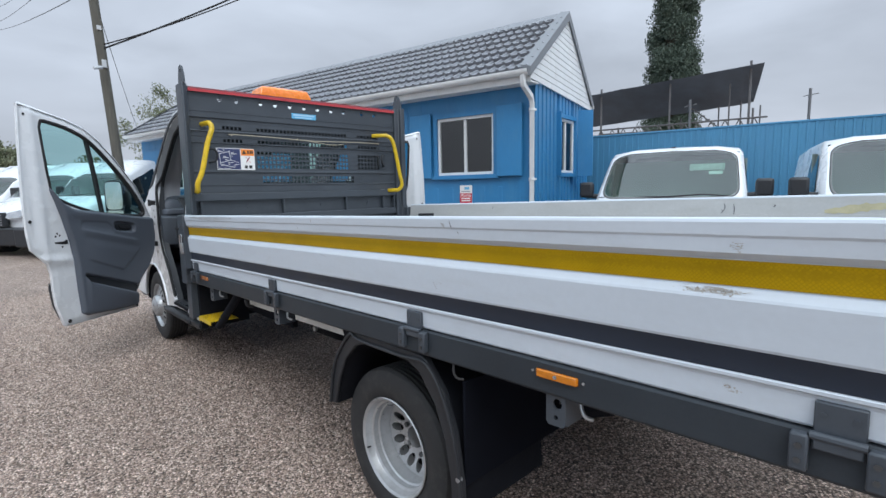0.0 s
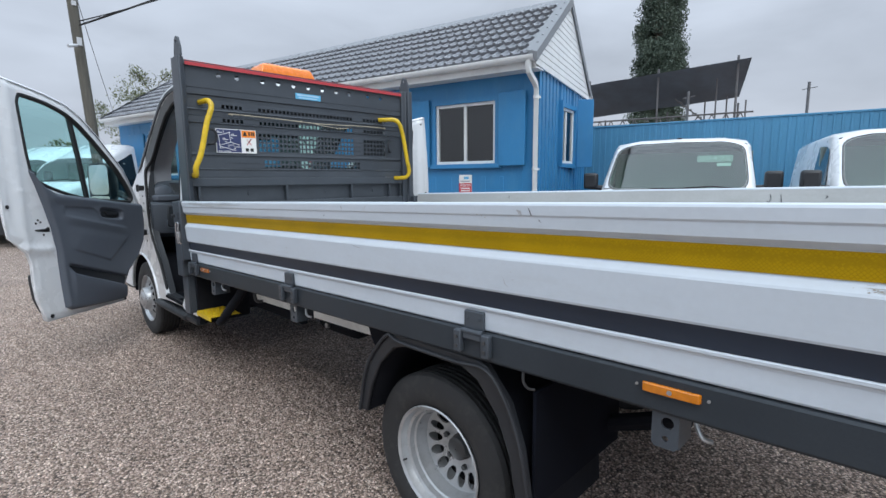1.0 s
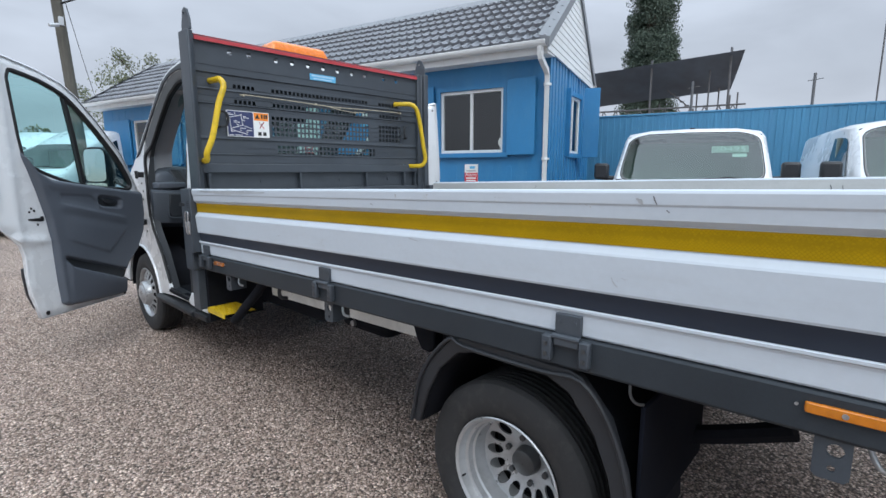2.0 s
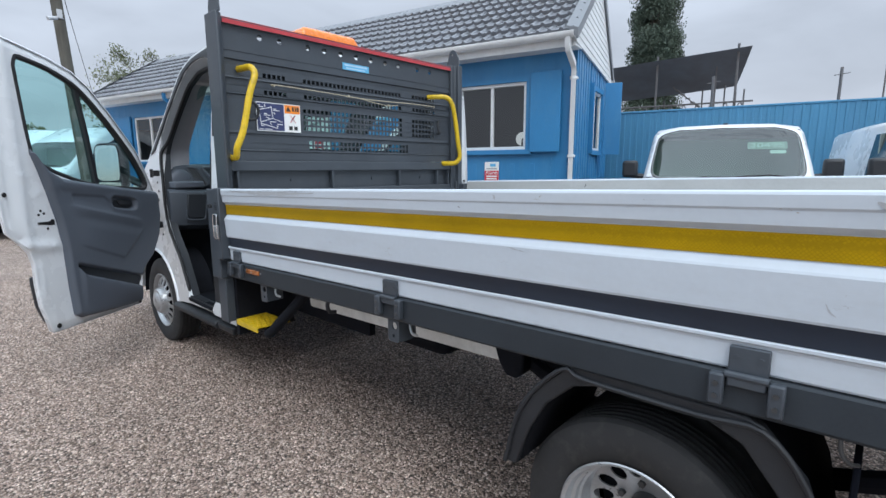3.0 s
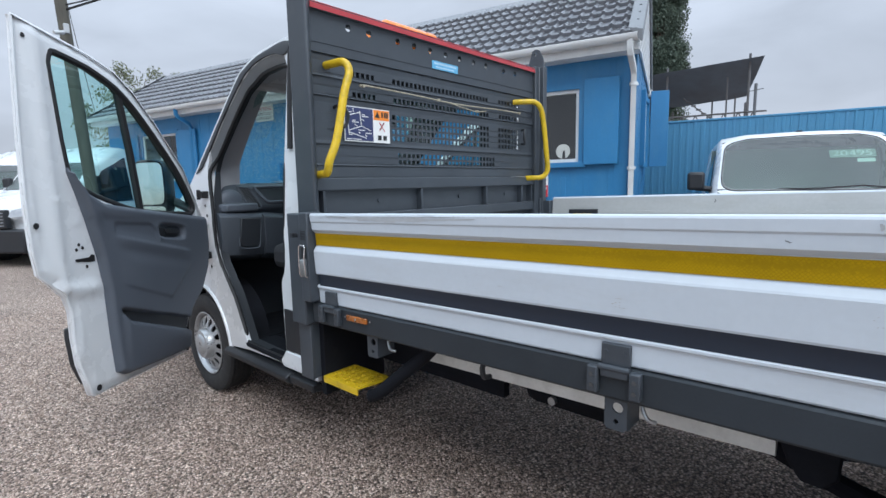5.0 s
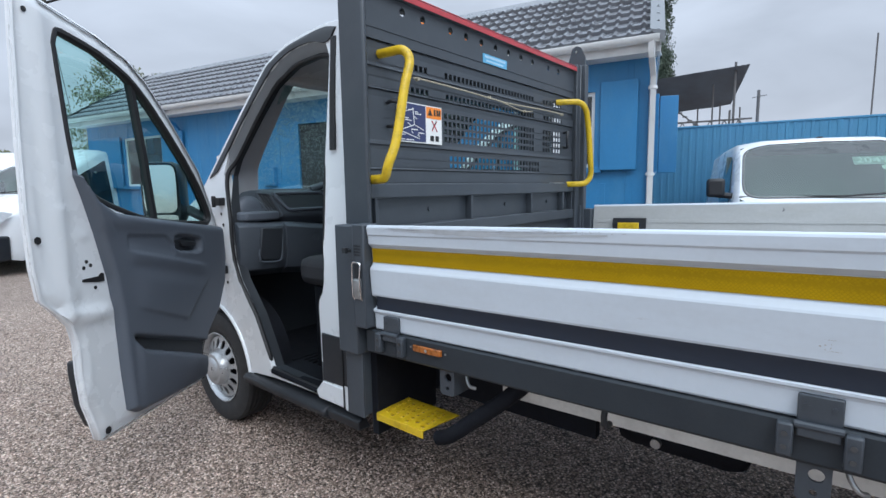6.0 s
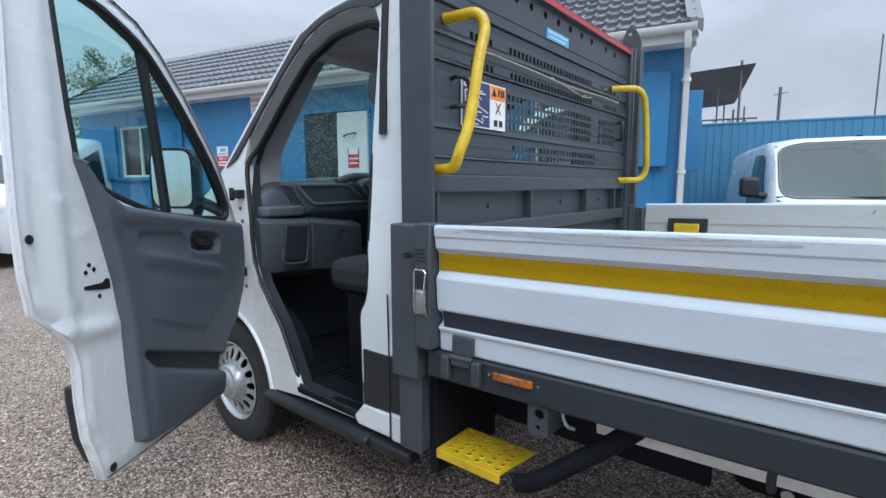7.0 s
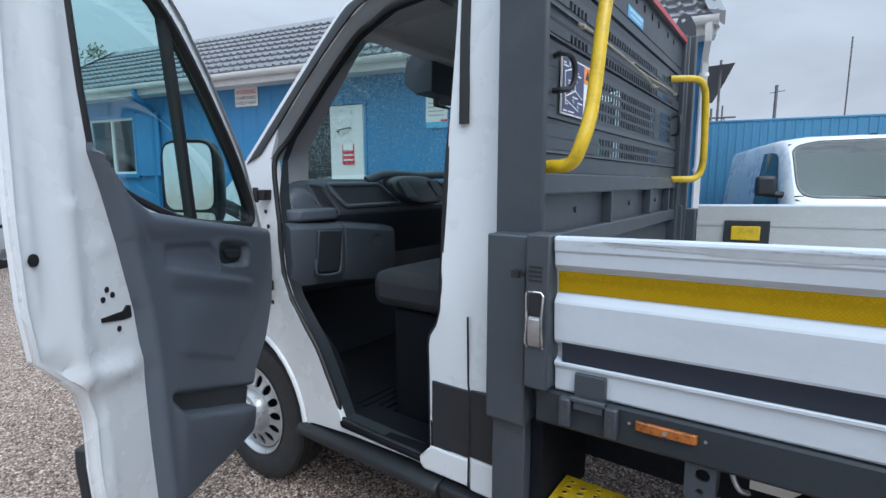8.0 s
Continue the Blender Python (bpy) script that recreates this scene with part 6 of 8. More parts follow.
    sweep(bm, None, [[at(p, 0.052), at(p * 0.75 + q * 0.25, 0.085), at(p * 0.35 + q * 0.65, 0.13), at(q, 0.205), at(q, 0.24), at(p * 0.5 + q * 0.5 + Vector((0, 0.03, 0.03)), 0.12)] for p, q in zip(rim, edge)])
    part("pillar_trim", bm, PILLAR, side, "grey cloth pillar trim", smooth=60)
    # hinge pillar with dark holes, door check strap
    bm = bmesh.new()
    for a, b, r in ((5.455, 1.20, 0.012), (5.435, 1.27, 0.010), (5.45, 1.335, 0.009), (5.43, 0.93, 0.010)):
        disc(bm, (xo - sgn * 0.001, a, b), "x", r, -sgn * 0.003, 12)
    split_parts("pillar_hole", bm, SEAL, side)
    bm = bmesh.new()
    for z in (1.385, 0.985):
        box(bm, *sorted((xo - sgn * 0.03, xo + sgn * 0.02)), 5.42, 5.495, z, z + 0.045)
        tube(bm, [(xo - sgn * 0.03, 5.475, z - 0.01), (xo - sgn * 0.03, 5.475, z + 0.055)], 0.013, 8)
    split_parts("door_hinge", bm, SEAL, side, "black door hinge", bevel=0.004)
    # sill: black step tread and lower sill bar
    bm = bmesh.new()
    prism(bm, [(4.585, 0.462), (5.00, 0.468), (5.01, 0.492), (4.585, 0.482)], "x", *sorted((xo - sgn * 0.010, xo + sgn * 0.20)))
    part("sill_tread", bm, MAT_FLOOR, side, "black sill tread", bevel=0.006)
    bm = bmesh.new()
    pr = [(-0.035, 0.375), (-0.04, 0.40), (-0.02, 0.415), (0.04, 0.425), (0.06, 0.35), (0.0, 0.345)]
    sweep(bm, None, [[(xo + sgn * a, y, b) for a, b in pr] for y in (4.50, 4.62, 5.05, 5.26)] )
    part("sill_bar", bm, BLACK, side, "black plastic sill", bevel=0.008)
    bm = bmesh.new()
    pr = [(-0.015, 0.365), (-0.022, 0.41), (0.03, 0.42), (0.06, 0.36)]
    sweep(bm, None, [[(xo + sgn * a, y, b) for a, b in pr] for y in (4.27, 4.50)])
    part("sill_end", bm, BLACK, side, bevel=0.008)
    # wheel arch liner and lip
    bm = bmesh.new()
    arc = arch_pts(5.66, 0.36, 0.42, radians(0), radians(180), 20)
    sweep(bm, None, [[(xo + sgn * 0.02, a, b) for a, b in arc] + [(xo + sgn * 0.02, 5.66 + (a - 5.66) * 1.03, 0.36 + (b - 0.36) * 1.03) for a, b in reversed(arc)], [(xo + sgn * 0.28, a, b) for a, b in arc] + [(xo + sgn * 0.28, 5.66 + (a - 5.66) * 1.03, 0.36 + (b - 0.36) * 1.03) for a, b in reversed(arc)]])
    part("arch_liner", bm, UNDER, side)
    bm = bmesh.new()
    tube(bm, [(xo + sgn * 0.0, a, b) for a, b in arch_pts(5.66, 0.36, 0.427, radians(8), radians(172), 18)], 0.012, 8)
    part("arch_lip", bm, WHITE_CAB, side)
    return side


cab_near = cab_side(1)
cab_far = cab_side(-1)

# roof, bonnet, front, back wall with window
bm = bmesh.new()
rows = []
for y, z in ((4.305, 2.17), (4.33, 2.214), (4.60, 2.224), (4.83, 2.195), (5.03, 2.116)):
    hw = 1.0 - tumble(z)
    rows.append([bm.verts.new((CX + hw * u, y, z + 0.06 * (1 - u * u) - 0.004)) for u in [k / 8 - 1 for k in range(17)]])
for a, b in zip(rows, rows[1:]):
    for i in range(16):
        bm.faces.new((a[i], a[i + 1], b[i + 1], b[i]))
bmesh.ops.solidify(bm, geom=bm.faces[:], thickness=0.02)
part("cab_roof", bm, WHITE_CAB, truck, smooth=50)
bm = bmesh.new()
rows = []
for y, z in ((4.34, 2.10), (4.60, 2.125), (4.80, 2.115), (4.98, 2.085), (5.10, 2.06)):
    rows.append([bm.verts.new((CX + 0.86 * u, y, z + 0.03 * (1 - u * u))) for u in [k / 6 - 1 for k in range(13)]])
for a, b in zip(rows, rows[1:]):
    for i in range(12):
        bm.faces.new((a[i], a[i + 1], b[i + 1], b[i]))
bmesh.ops.solidify(bm, geom=bm.faces[:], thickness=0.02)
part("headliner", bm, LINER, truck, "dark grey headliner", smooth=60)
bm = bmesh.new()
rows = []
for y, z, hw in ((5.72, 1.44, 0.96), (5.95, 1.36, 0.97), (6.25, 1.25, 0.95), (6.48, 1.09, 0.92), (6.62, 0.92, 0.90), (6.68, 0.60, 0.90), (6.62, 0.40, 0.90)):
    rows.append([bm.verts.new((CX + hw * u, y + 0.10 * (1 - u * u) * (1 if y > 6 else 0.6), z + 0.03 * (1 - u * u))) for u in [k / 8 - 1 for k in range(17)]])
for a, b in zip(rows, rows[1:]):
    for i in range(16):
        bm.faces.new((a[i], a[i + 1], b[i + 1], b[i]))
bmesh.ops.solidify(bm, geom=bm.faces[:], thickness=0.02)
part("bonnet", bm, WHITE_CAB, truck, "white bonnet and front", smooth=60)
part("front_bumper", new_box(1.36, 3.22, 6.50, 6.74, 0.30, 0.58), BLACK, truck, bevel=0.05)

# windscreen, speckled with rain
bm = bmesh.new()
rows = []
for f in [k / 6 for k in range(7)]:
    y, z = 5.66 + (5.03 - 5.66) * f, 1.46 + (2.085 - 1.46) * f
    hw = 0.955 - tumble(z) - 0.03
    rows.append([bm.verts.new((CX + hw * u, y + 0.17 * (1 - u * u), z + 0.0)) for u in [k / 10 - 1 for k in range(21)]])
for a, b in zip(rows, rows[1:]):
    for i in range(20):
        bm.faces.new((a[i], a[i + 1], b[i + 1], b[i]))
ws = part("windscreen", bm, GLASS_SCREEN, truck, "raindrop-speckled windscreen", smooth=80)
ws.visible_shadow = False
rnd = random.Random(5)
bm = bmesh.new()
for k in range(19000):
    f, u = rnd.random() ** 0.6, 1.9 * rnd.random() ** 1.4 - 1
    y, z = 5.66 - 0.63 * f, 1.46 + 0.625 * f
    hw = 0.925 - tumble(z)
    r = rnd.uniform(0.0009, 0.0029)
    c = Vector((CX + hw * u, y + 0.17 * (1 - u * u) + 0.004, z + 0.003))
    vs = [bm.verts.new(c + Vector((r * math.cos(q), -r * 0.7 * math.sin(q), r * 0.7 * math.sin(q)))) for q in [math.tau * j / 6 for j in range(6)]]
    top = bm.verts.new(c + Vector((0, 0.0015, 0.0015)))
    for j in range(6):
        bm.faces.new((vs[j], vs[(j + 1) % 6], top))
# bead colour is pale for the sky light a clear drop would bend
DROP = surface("sky_pale_bead", (0.78, 0.82, 0.84), 0.08, vary=0.1, bump=0.0)
tagged(part("raindrop", bm, DROP, ws, "scattered raindrops"), kind="stuff")

# cab back with its window
bm = plate([(1.36, 0.45), (3.22, 0.45), (3.22, 2.14), (1.36, 2.14)], [[(1.72, 1.54), (2.86, 1.54), (2.86, 1.96), (1.72, 1.96)]], lambda a, b, d: (a, 4.315 + d, b), 0.05)
part("cab_back", bm, DASH_DARK, truck)
bm = sheet([(1.60, 4.335, 1.48), (2.98, 4.335, 1.48), (2.98, 4.335, 2.0), (1.60, 4.335, 2.0)])
bw = part("rear_window", bm, GLASS_SCREEN, truck)
bw.visible_shadow = False

# -- interior
part("cab_floor", new_box(1.40, 3.18, 4.37, 5.72, 0.40, 0.452), MAT_FLOOR, truck, "black ribbed rubber floor")
bm = bmesh.new()
for k in range(12):
    box(bm, 1.50, 1.95, 4.62 + 0.045 * k, 4.64 + 0.045 * k, 0.452, 0.460)
split_parts("floor_rib", bm, MAT_FLOOR, truck)
part("bulkhead", new_box(1.36, 3.22, 5.70, 5.74, 0.40, 1.42), DASH_DARK, truck)
# dash: body, cup holder, end vent, open tray (dark plate for its shade), centre pod, glovebox
bm = bmesh.new()
prof = [(5.70, 1.462), (5.52, 1.478), (5.465, 1.470), (5.44, 1.455), (5.37, 1.33), (5.362, 1.312), (5.39, 1.275), (5.70, 1.0)]
sweep(bm, None, [[(x, y, z) for y, z in prof] for x in (1.37, 1.7, 2.0, 2.5, 3.20)])
dash = part("dashboard", bm, DASH, truck, "dark grey moulded dashboard", bevel=0.014, smooth=40)


def dash_panel(name, quad, material, rim_mat, rim, proud=0.004, slats=0):
    """A dark plate on the sloping dash face, coloured for the shade in an opening, with a rounded rim; corners run TL,
    TR, BR, BL.
    """
    q = [Vector(v) for v in quad]
    bm = bmesh.new()
    sweep(bm, None, [[v + Vector((0, -proud, 0.002)) for v in q], [v + Vector((0, 0.012, -0.006)) for v in q]])
    pan = part(name, bm, material, dash)
    bm = bmesh.new()
    loop = []
    for i in range(4):
        v, u, w = q[i], q[i - 1], q[(i + 1) % 4]
        loop += [v + (u - v).normalized() * 0.022, v + ((u - v).normalized() + (w - v).normalized()) * 0.005, v + (w - v).normalized() * 0.022]
    tube(bm, [v + Vector((0, -proud, 0)) for v in loop], rim, 8, closed=True)
    part("panel_rim", bm, rim_mat, pan)
    bm = bmesh.new()
    for k in range(slats):
        f = (k + 0.7) / (slats + 0.4)
        tube(bm, [q[0] * (1 - f) + q[1] * f + Vector((0, -0.008, -0.008)), q[3] * (1 - f) + q[2] * f + Vector((0, -0.008, 0.008))], 0.004, 6)
    if slats:
        split_parts("vent_slat", bm, DASH_DARK, pan)
    else:
        bm.free()
    return pan


dash_panel("tray_shade", ((1.620, 5.433, 1.449), (1.985, 5.434, 1.451), (2.100, 5.374, 1.347), (1.685, 5.372, 1.343)), DASH_DARK, TRIM, 0.012)
dash_panel("end_vent", ((1.502, 5.440, 1.453), (1.590, 5.433, 1.442), (1.636, 5.362, 1.306), (1.552, 5.362, 1.300)), DASH_DARK, DASH, 0.009, slats=4)
part("top_slot", new_box(1.60, 1.92, 5.475, 5.490, 1.476, 1.4785), DASH_DARK, dash)
bm = bmesh.new()
lathe(bm, [(0.05, 0.100), (0.0, 0.098), (-0.022, 0.088), (-0.034, 0.065), (-0.038, 0.03), (-0.038, 0.002)], (1.445, 5.42, 1.340), "y", 28)
part("cup_holder_back", bm, TRIM, dash, "rounded grey end bezel", smooth=60)
bm = bmesh.new()
prism(bm, [(1.345, 5.46), (1.345, 5.36), (1.375, 5.325), (1.50, 5.318), (1.60, 5.335), (1.61, 5.46)], "z", 1.288, 1.342)
part("cup_holder_shelf", bm, TRIM, dash, bevel=0.012)
bm = bmesh.new()
prof = [(5.40, 1.292), (5.325, 1.280), (5.302, 1.258), (5.298, 1.10), (5.325, 1.0), (5.40, 0.955), (5.62, 0.97), (5.62, 1.29)]
sweep(bm, None, [[(x, y + dy, z + dz) for y, z in prof] for x, dy, dz in ((1.325, 0.03, 0.0), (1.37, 0.004, 0), (1.606, 0.0, -0.012), (1.610, 0.016, -0.012), (1.616, 0.016, -0.012), (1.620, 0.0, -0.012), (1.90, 0.0, -0.045), (1.985, 0.012, -0.055), (2.035, 0.07, -0.06))])
part("glovebox", bm, DASH, dash, "grey glovebox and knee panel", bevel=0.010, smooth=40)
# near-black plate, not a recess: it carries the shade inside the pocket
bm = bmesh.new()
prism(bm, [(1.446, 1.248), (1.592, 1.240), (1.574, 1.075), (1.550, 1.045), (1.445, 1.052), (1.428, 1.09)], "y", 5.290, 5.32)
part("knee_pocket_shade", bm, DASH_DARK, dash, "dark plate for the shade in a tall open pocket", bevel=0.008)
bm = bmesh.new()
tube(bm, smooth_line([(1.430, 5.296, 1.12), (1.424, 5.292, 1.075), (1.440, 5.290, 1.045), (1.545, 5.290, 1.037), (1.572, 5.292, 1.065), (1.590, 5.296, 1.20)], 4), 0.007, 8)
part("pocket_rim", bm, DASH, dash)
bm = bmesh.new()
lathe(bm, [(0.0, 0.034), (0.004, 0.028), (0.006, 0.002)], (1.83, 5.296, 1.165), "y", 18)
part("glovebox_catch", bm, DASH, dash)
# centre pod: a leaning rounded shield with vents and a bright edge
oval = [(2.255 + 0.215 * math.copysign(abs(math.cos(q)) ** 0.7, math.cos(q)), 1.420 + 0.080 * math.copysign(abs(math.sin(q)) ** 0.7, math.sin(q))) for q in [math.tau * k / 32 for k in range(32)]]
bm = bmesh.new()
sweep(bm, None, [[(x - 0.35 * (z - 1.42), y + 0.55 * (z - 1.42), z) for x, z in [(2.255 + (a - 2.255) * g, 1.42 + (b - 1.42) * g) for a, b in oval]] for y, g in ((5.44, 1.0), (5.352, 1.0), (5.336, 0.95), (5.330, 0.86))])
pod = part("centre_console", bm, DASH_DARK, dash, "glossy dark centre pod", bevel=0.006)
bm = bmesh.new()
for x in (2.12, 2.40):
    sweep(bm, None, [[(x + dx * g - 0.35 * dz, 5.326 + e + 0.55 * dz * g, 1.42 + dz * g) for dx, dz in ((-0.05, -0.04), (0.04, -0.045), (0.03, 0.05), (-0.04, 0.05))] for e, g in ((0.006, 1.0), (-0.002, 1.0), (-0.003, 0.85))])
split_parts("centre_vent", bm, DASH, pod)
bm = bmesh.new()
tube(bm, [(x - 0.35 * (z - 1.42), 5.334 + 0.55 * (z - 1.42), z) for x, z in oval[-5:] + oval[:4]], 0.004, 6)
part("bright_edge", bm, CHROME, pod)
bm = bmesh.new()
pts = smooth_line([(1.93, 5.46, 1.470), (2.02, 5.45, 1.498), (2.12, 5.45, 1.508), (2.35, 5.43, 1.500), (2.6, 5.42, 1.510), (2.9, 5.43, 1.495)], 5)
tube(bm, pts, 0.028, 12, squash=0.7)
part("dash_hood", bm, DASH, dash, "raised instrument hood")
bm = bmesh.new()
ring = [Vector((2.70, 5.10, 1.36)) + Matrix.Rotation(radians(-35), 3, "X") @ Vector((0.19 * math.cos(q), 0.19 * math.sin(q), 0)) for q in [math.tau * k / 32 for k in range(32)]]
tube(bm, ring, 0.015, 10, closed=True)
tube(bm, [(2.51, 5.10, 1.36), (2.89, 5.10, 1.36)], 0.018, 8)
part("steering_wheel", bm, DASH_DARK, truck, "black steering wheel")
# seats
def seat(x0, x1):
    bm = bmesh.new()
    box(bm, x0, x1, 4.42, 5.03, 0.93, 1.09)
    st = part("seat_cushion", bm, FABRIC, truck, "dark cloth seat cushion", bevel=0.05)
    bm = bmesh.new()
    box(bm, x0 + 0.02, x1 - 0.02, 0, 0.12, 0, 0.60, m=Matrix.Translation((0, 4.42, 0.98)) @ Matrix.Rotation(radians(6), 4, "X"))
    part("seat_back", bm, FABRIC, st, bevel=0.04)
    bm = bmesh.new()
    box(bm, x0 + 0.03, x1 - 0.03, 4.42, 4.92, 0.45, 0.93)
    part("seat_base", bm, MAT_FLOOR, st, bevel=0.01)


seat(1.50, 2.36)
seat(2.46, 3.02)
# visor, rear-view mirror
bm = new_box(1.47, 3.11, 5.00, 5.085, 2.050, 2.12)
part("header_rail", bm, LINER, truck, "grey windscreen header", bevel=0.012)
bm = bmesh.new()
prism(bm, [(5.05, 2.12), (5.22, 2.09), (5.24, 1.96), (5.16, 1.90), (5.06, 1.905)], "x", 1.985, 2.66)
part("overhead_console", bm, DASH, truck, "dark grey overhead console above the mirror", bevel=0.006)
bm = bmesh.new()
box(bm, 2.17, 2.41, 5.16, 5.195, 1.865, 1.945)
rv = part("rear_view_mirror", bm, DASH_DARK, truck, bevel=0.012)
MIRROR = surface("mirror_silver", (0.85, 0.87, 0.87), 0.02, metal=1.0, vary=0.02, bump=0.0)
part("mirror_glass", new_box(2.18, 2.40, 5.1585, 5.161, 1.872, 1.938), MIRROR, rv)


# -- cab doors, swung wide open. Door axes: u from the hinge to the rear edge, d outwards through the skin, z up
DOOR_OUT = [(0.280, 0.430), (0.70, 0.428), (1.055, 0.430), (1.085, 0.448), (1.105, 0.52), (1.140, 0.62), (1.152, 0.75), (1.150, 0.88), (1.172, 0.955), (1.235, 1.015), (1.300, 1.075), (1.318, 1.20), (1.322, 1.38), (1.312, 1.65), (1.290, 2.00), (1.276, 2.172),
            (1.262, 2.195), (1.09, 2.162), (0.87, 2.118), (0.69, 2.062), (0.56, 1.978), (0.405, 1.838), (0.165, 1.578), (0.058, 1.370), (0.010, 1.265), (0.005, 1.10), (0.025, 0.95), (0.09, 0.80), (0.23, 0.66), (0.285, 0.56)]
DOOR_WIN = [(1.105, 2.02), (1.090, 2.06), (1.06, 2.073), (0.87, 2.038), (0.70, 1.975), (0.58, 1.892), (0.43, 1.755), (0.24, 1.555), (0.135, 1.40), (0.105, 1.33), (0.125, 1.296), (0.20, 1.292), (0.60, 1.330), (0.85, 1.40), (0.98, 1.455), (1.062, 1.53)]
TRIM_OUT = [(1.078, 1.556), (1.050, 1.510), (0.995, 1.440), (0.90, 1.385), (0.64, 1.345), (0.30, 1.300), (0.035, 1.268), (0.020, 1.24), (0.015, 1.08), (0.045, 0.94), (0.13, 0.80), (0.255, 0.70), (0.310, 0.58), (0.305, 0.475), (0.335, 0.462), (0.60, 0.470), (0.86, 0.484), (0.912, 0.515), (0.925, 0.70), (0.932, 0.95), (0.955, 1.12), (1.005, 1.31), (1.045, 1.44), (1.080, 1.535)]


def cab_door(sgn, hx, hy, angle):
    """sgn +1: near door. angle: from shut, in degrees."""
    q = radians(angle)
    ux, uy = -sgn * math.sin(q), -math.cos(q)
    ox, oy = -sgn * math.cos(q), math.sin(q)
    def put(a, b, e):
        a = 0.05 + 0.885 * (a - 0.015)
        return (hx + ux * a + ox * e, hy + uy * a + oy * e, b)
    door = part("cab_door", plate([(a - 0.035 * max(0, (a - 0.9) / 0.4), b) for a, b in DOOR_OUT], [DOOR_WIN], lambda a, b, d: put(a, b, d + 0.036), 0.010), WHITE_CAB, truck, "white cab door standing open", bevel=0.006)
    # inner frame pressing, a little smaller, with its return flange
    def shrink(loop, g):
        c = Vector((sum(p[0] for p in loop) / len(loop), sum(p[1] for p in loop) / len(loop)))
        n = len(loop)
        out = []
        for i in range(n):
            p, a, b = Vector(loop[i]), Vector(loop[i - 1]), Vector(loop[(i + 1) % n])
            t = (b - a).normalized()
            nn = Vector((t.y, -t.x))
            out.append(tuple(p - nn * g))
        return out
    area = sum(DOOR_OUT[i - 1][0] * DOOR_OUT[i][1] - DOOR_OUT[i][0] * DOOR_OUT[i - 1][1] for i in range(len(DOOR_OUT)))
    sg = 1 if area > 0 else -1
    a2 = sum(DOOR_WIN[i - 1][0] * DOOR_WIN[i][1] - DOOR_WIN[i][0] * DOOR_WIN[i - 1][1] for i in range(len(DOOR_WIN)))
    sw = 1 if a2 > 0 else -1
    tuck = lambda lp, k: [(a - k * max(0, (a - 0.9) / 0.4), b) for a, b in lp]
    loops = [(tuck(DOOR_OUT, 0.035), 0.036), (tuck(shrink(DOOR_OUT, sg * 0.004), 0.022), 0.030), (tuck(shrink(DOOR_OUT, sg * 0.006), 0.010), 0.016), (shrink(DOOR_OUT, sg * 0.010), 0.004), (shrink(DOOR_OUT, sg * 0.018), 0.0)]
    bm = bmesh.new()
    rs = [[bm.verts.new(put(a, b, d)) for a, b in lp] for lp, d in loops]
    n = len(DOOR_OUT)
    for ra, rb in zip(rs, rs[1:]):
        for i in range(n):
            j = (i + 1) % n
            bm.faces.new((ra[i], ra[j], rb[j], rb[i]))
    pressing = part("door_pressing", bm, WHITE_CAB, door, smooth=60)
    def stamped(a, b, e):
        d = 0.012 * (1 - soft(e, 0.012, 0.030))
        d -= 0.010 * hump(a, 1.165 - 0.05 * soft(b, 1.0, 0.6), 0.030) * soft(b, 0.5, 0.7)
        d += 0.008 * hump(a, 1.245, 0.022) * soft(b, 1.05, 1.2)
        d -= 0.016 * hump(b, 0.985 + 0.10 * (a - 1.1), 0.030) * soft(a, 0.9, 1.0)
        d -= 0.007 * hump(a, 1.06, 0.03) * hump(b, 1.30, 0.012)
        d -= 0.007 * hump(a, 1.14, 0.03) * hump(b, 1.405, 0.010)
        d -= 0.006 * hump(a, 1.13, 0.02) * hump(b, 1.08, 0.016)
        d -= 0.006 * hump(a, 1.13, 0.012) * hump(b, 0.66, 0.02)
        return d
    face = relief_sheet(shrink(DOOR_OUT, sg * 0.018), [shrink(DOOR_WIN, -sw * 0.012)], put, stamped, 0.030, 0.022)
    part("inner_face", face, WHITE_CAB, door, smooth=60)
    # window return, rubber, glass, quarter bar
    bm = bmesh.new()
    tube(bm, smooth_line([put(a, b, 0.012) for a, b in DOOR_WIN + DOOR_WIN[:1]], 3)[:-1], 0.017, 8, closed=True)
    part("window_rubber", bm, SEAL, door, "black window rubber")
    bm = bmesh.new()
    rr = [[bm.verts.new(put(a, b, d)) for a, b in DOOR_WIN] for d in (0.002, 0.046)]
    for i in range(len(DOOR_WIN)):
        j = (i + 1) % len(DOOR_WIN)
        bm.faces.new((rr[0][i], rr[0][j], rr[1][j], rr[1][i]))
    part("window_return", bm, SEAL, door)
    gl = part("door_glass", sheet([put(a, b, 0.024) for a, b in DOOR_WIN]), GLASS_DOOR, door, "pale green side glass")
    gl.visible_shadow = False
    bm = bmesh.new()
    sweep(bm, None, [[put(a + e, b, d) for e, d in ((-0.013, 0.008), (0.013, 0.008), (0.013, 0.038), (-0.013, 0.038))] for a, b in ((0.665, 1.950), (0.615, 1.65), (0.575, 1.335))])
    part("quarter_bar", bm, SEAL, door, "black upright glass channel")
    # grey moulded door card: arm-rest swage, pull cup, speaker field, map pocket
    def moulded(a, b, e):
        r = min(e / 0.028, 1.0)
        d = -0.006 - 0.038 * math.sqrt(max(0.0, 1 - (1 - r) ** 2))
        swage = 1.086 + 0.237 * (a - 0.317)
        along = soft(a, 0.22, 0.34) * (1 - soft(a, 0.80, 0.90))
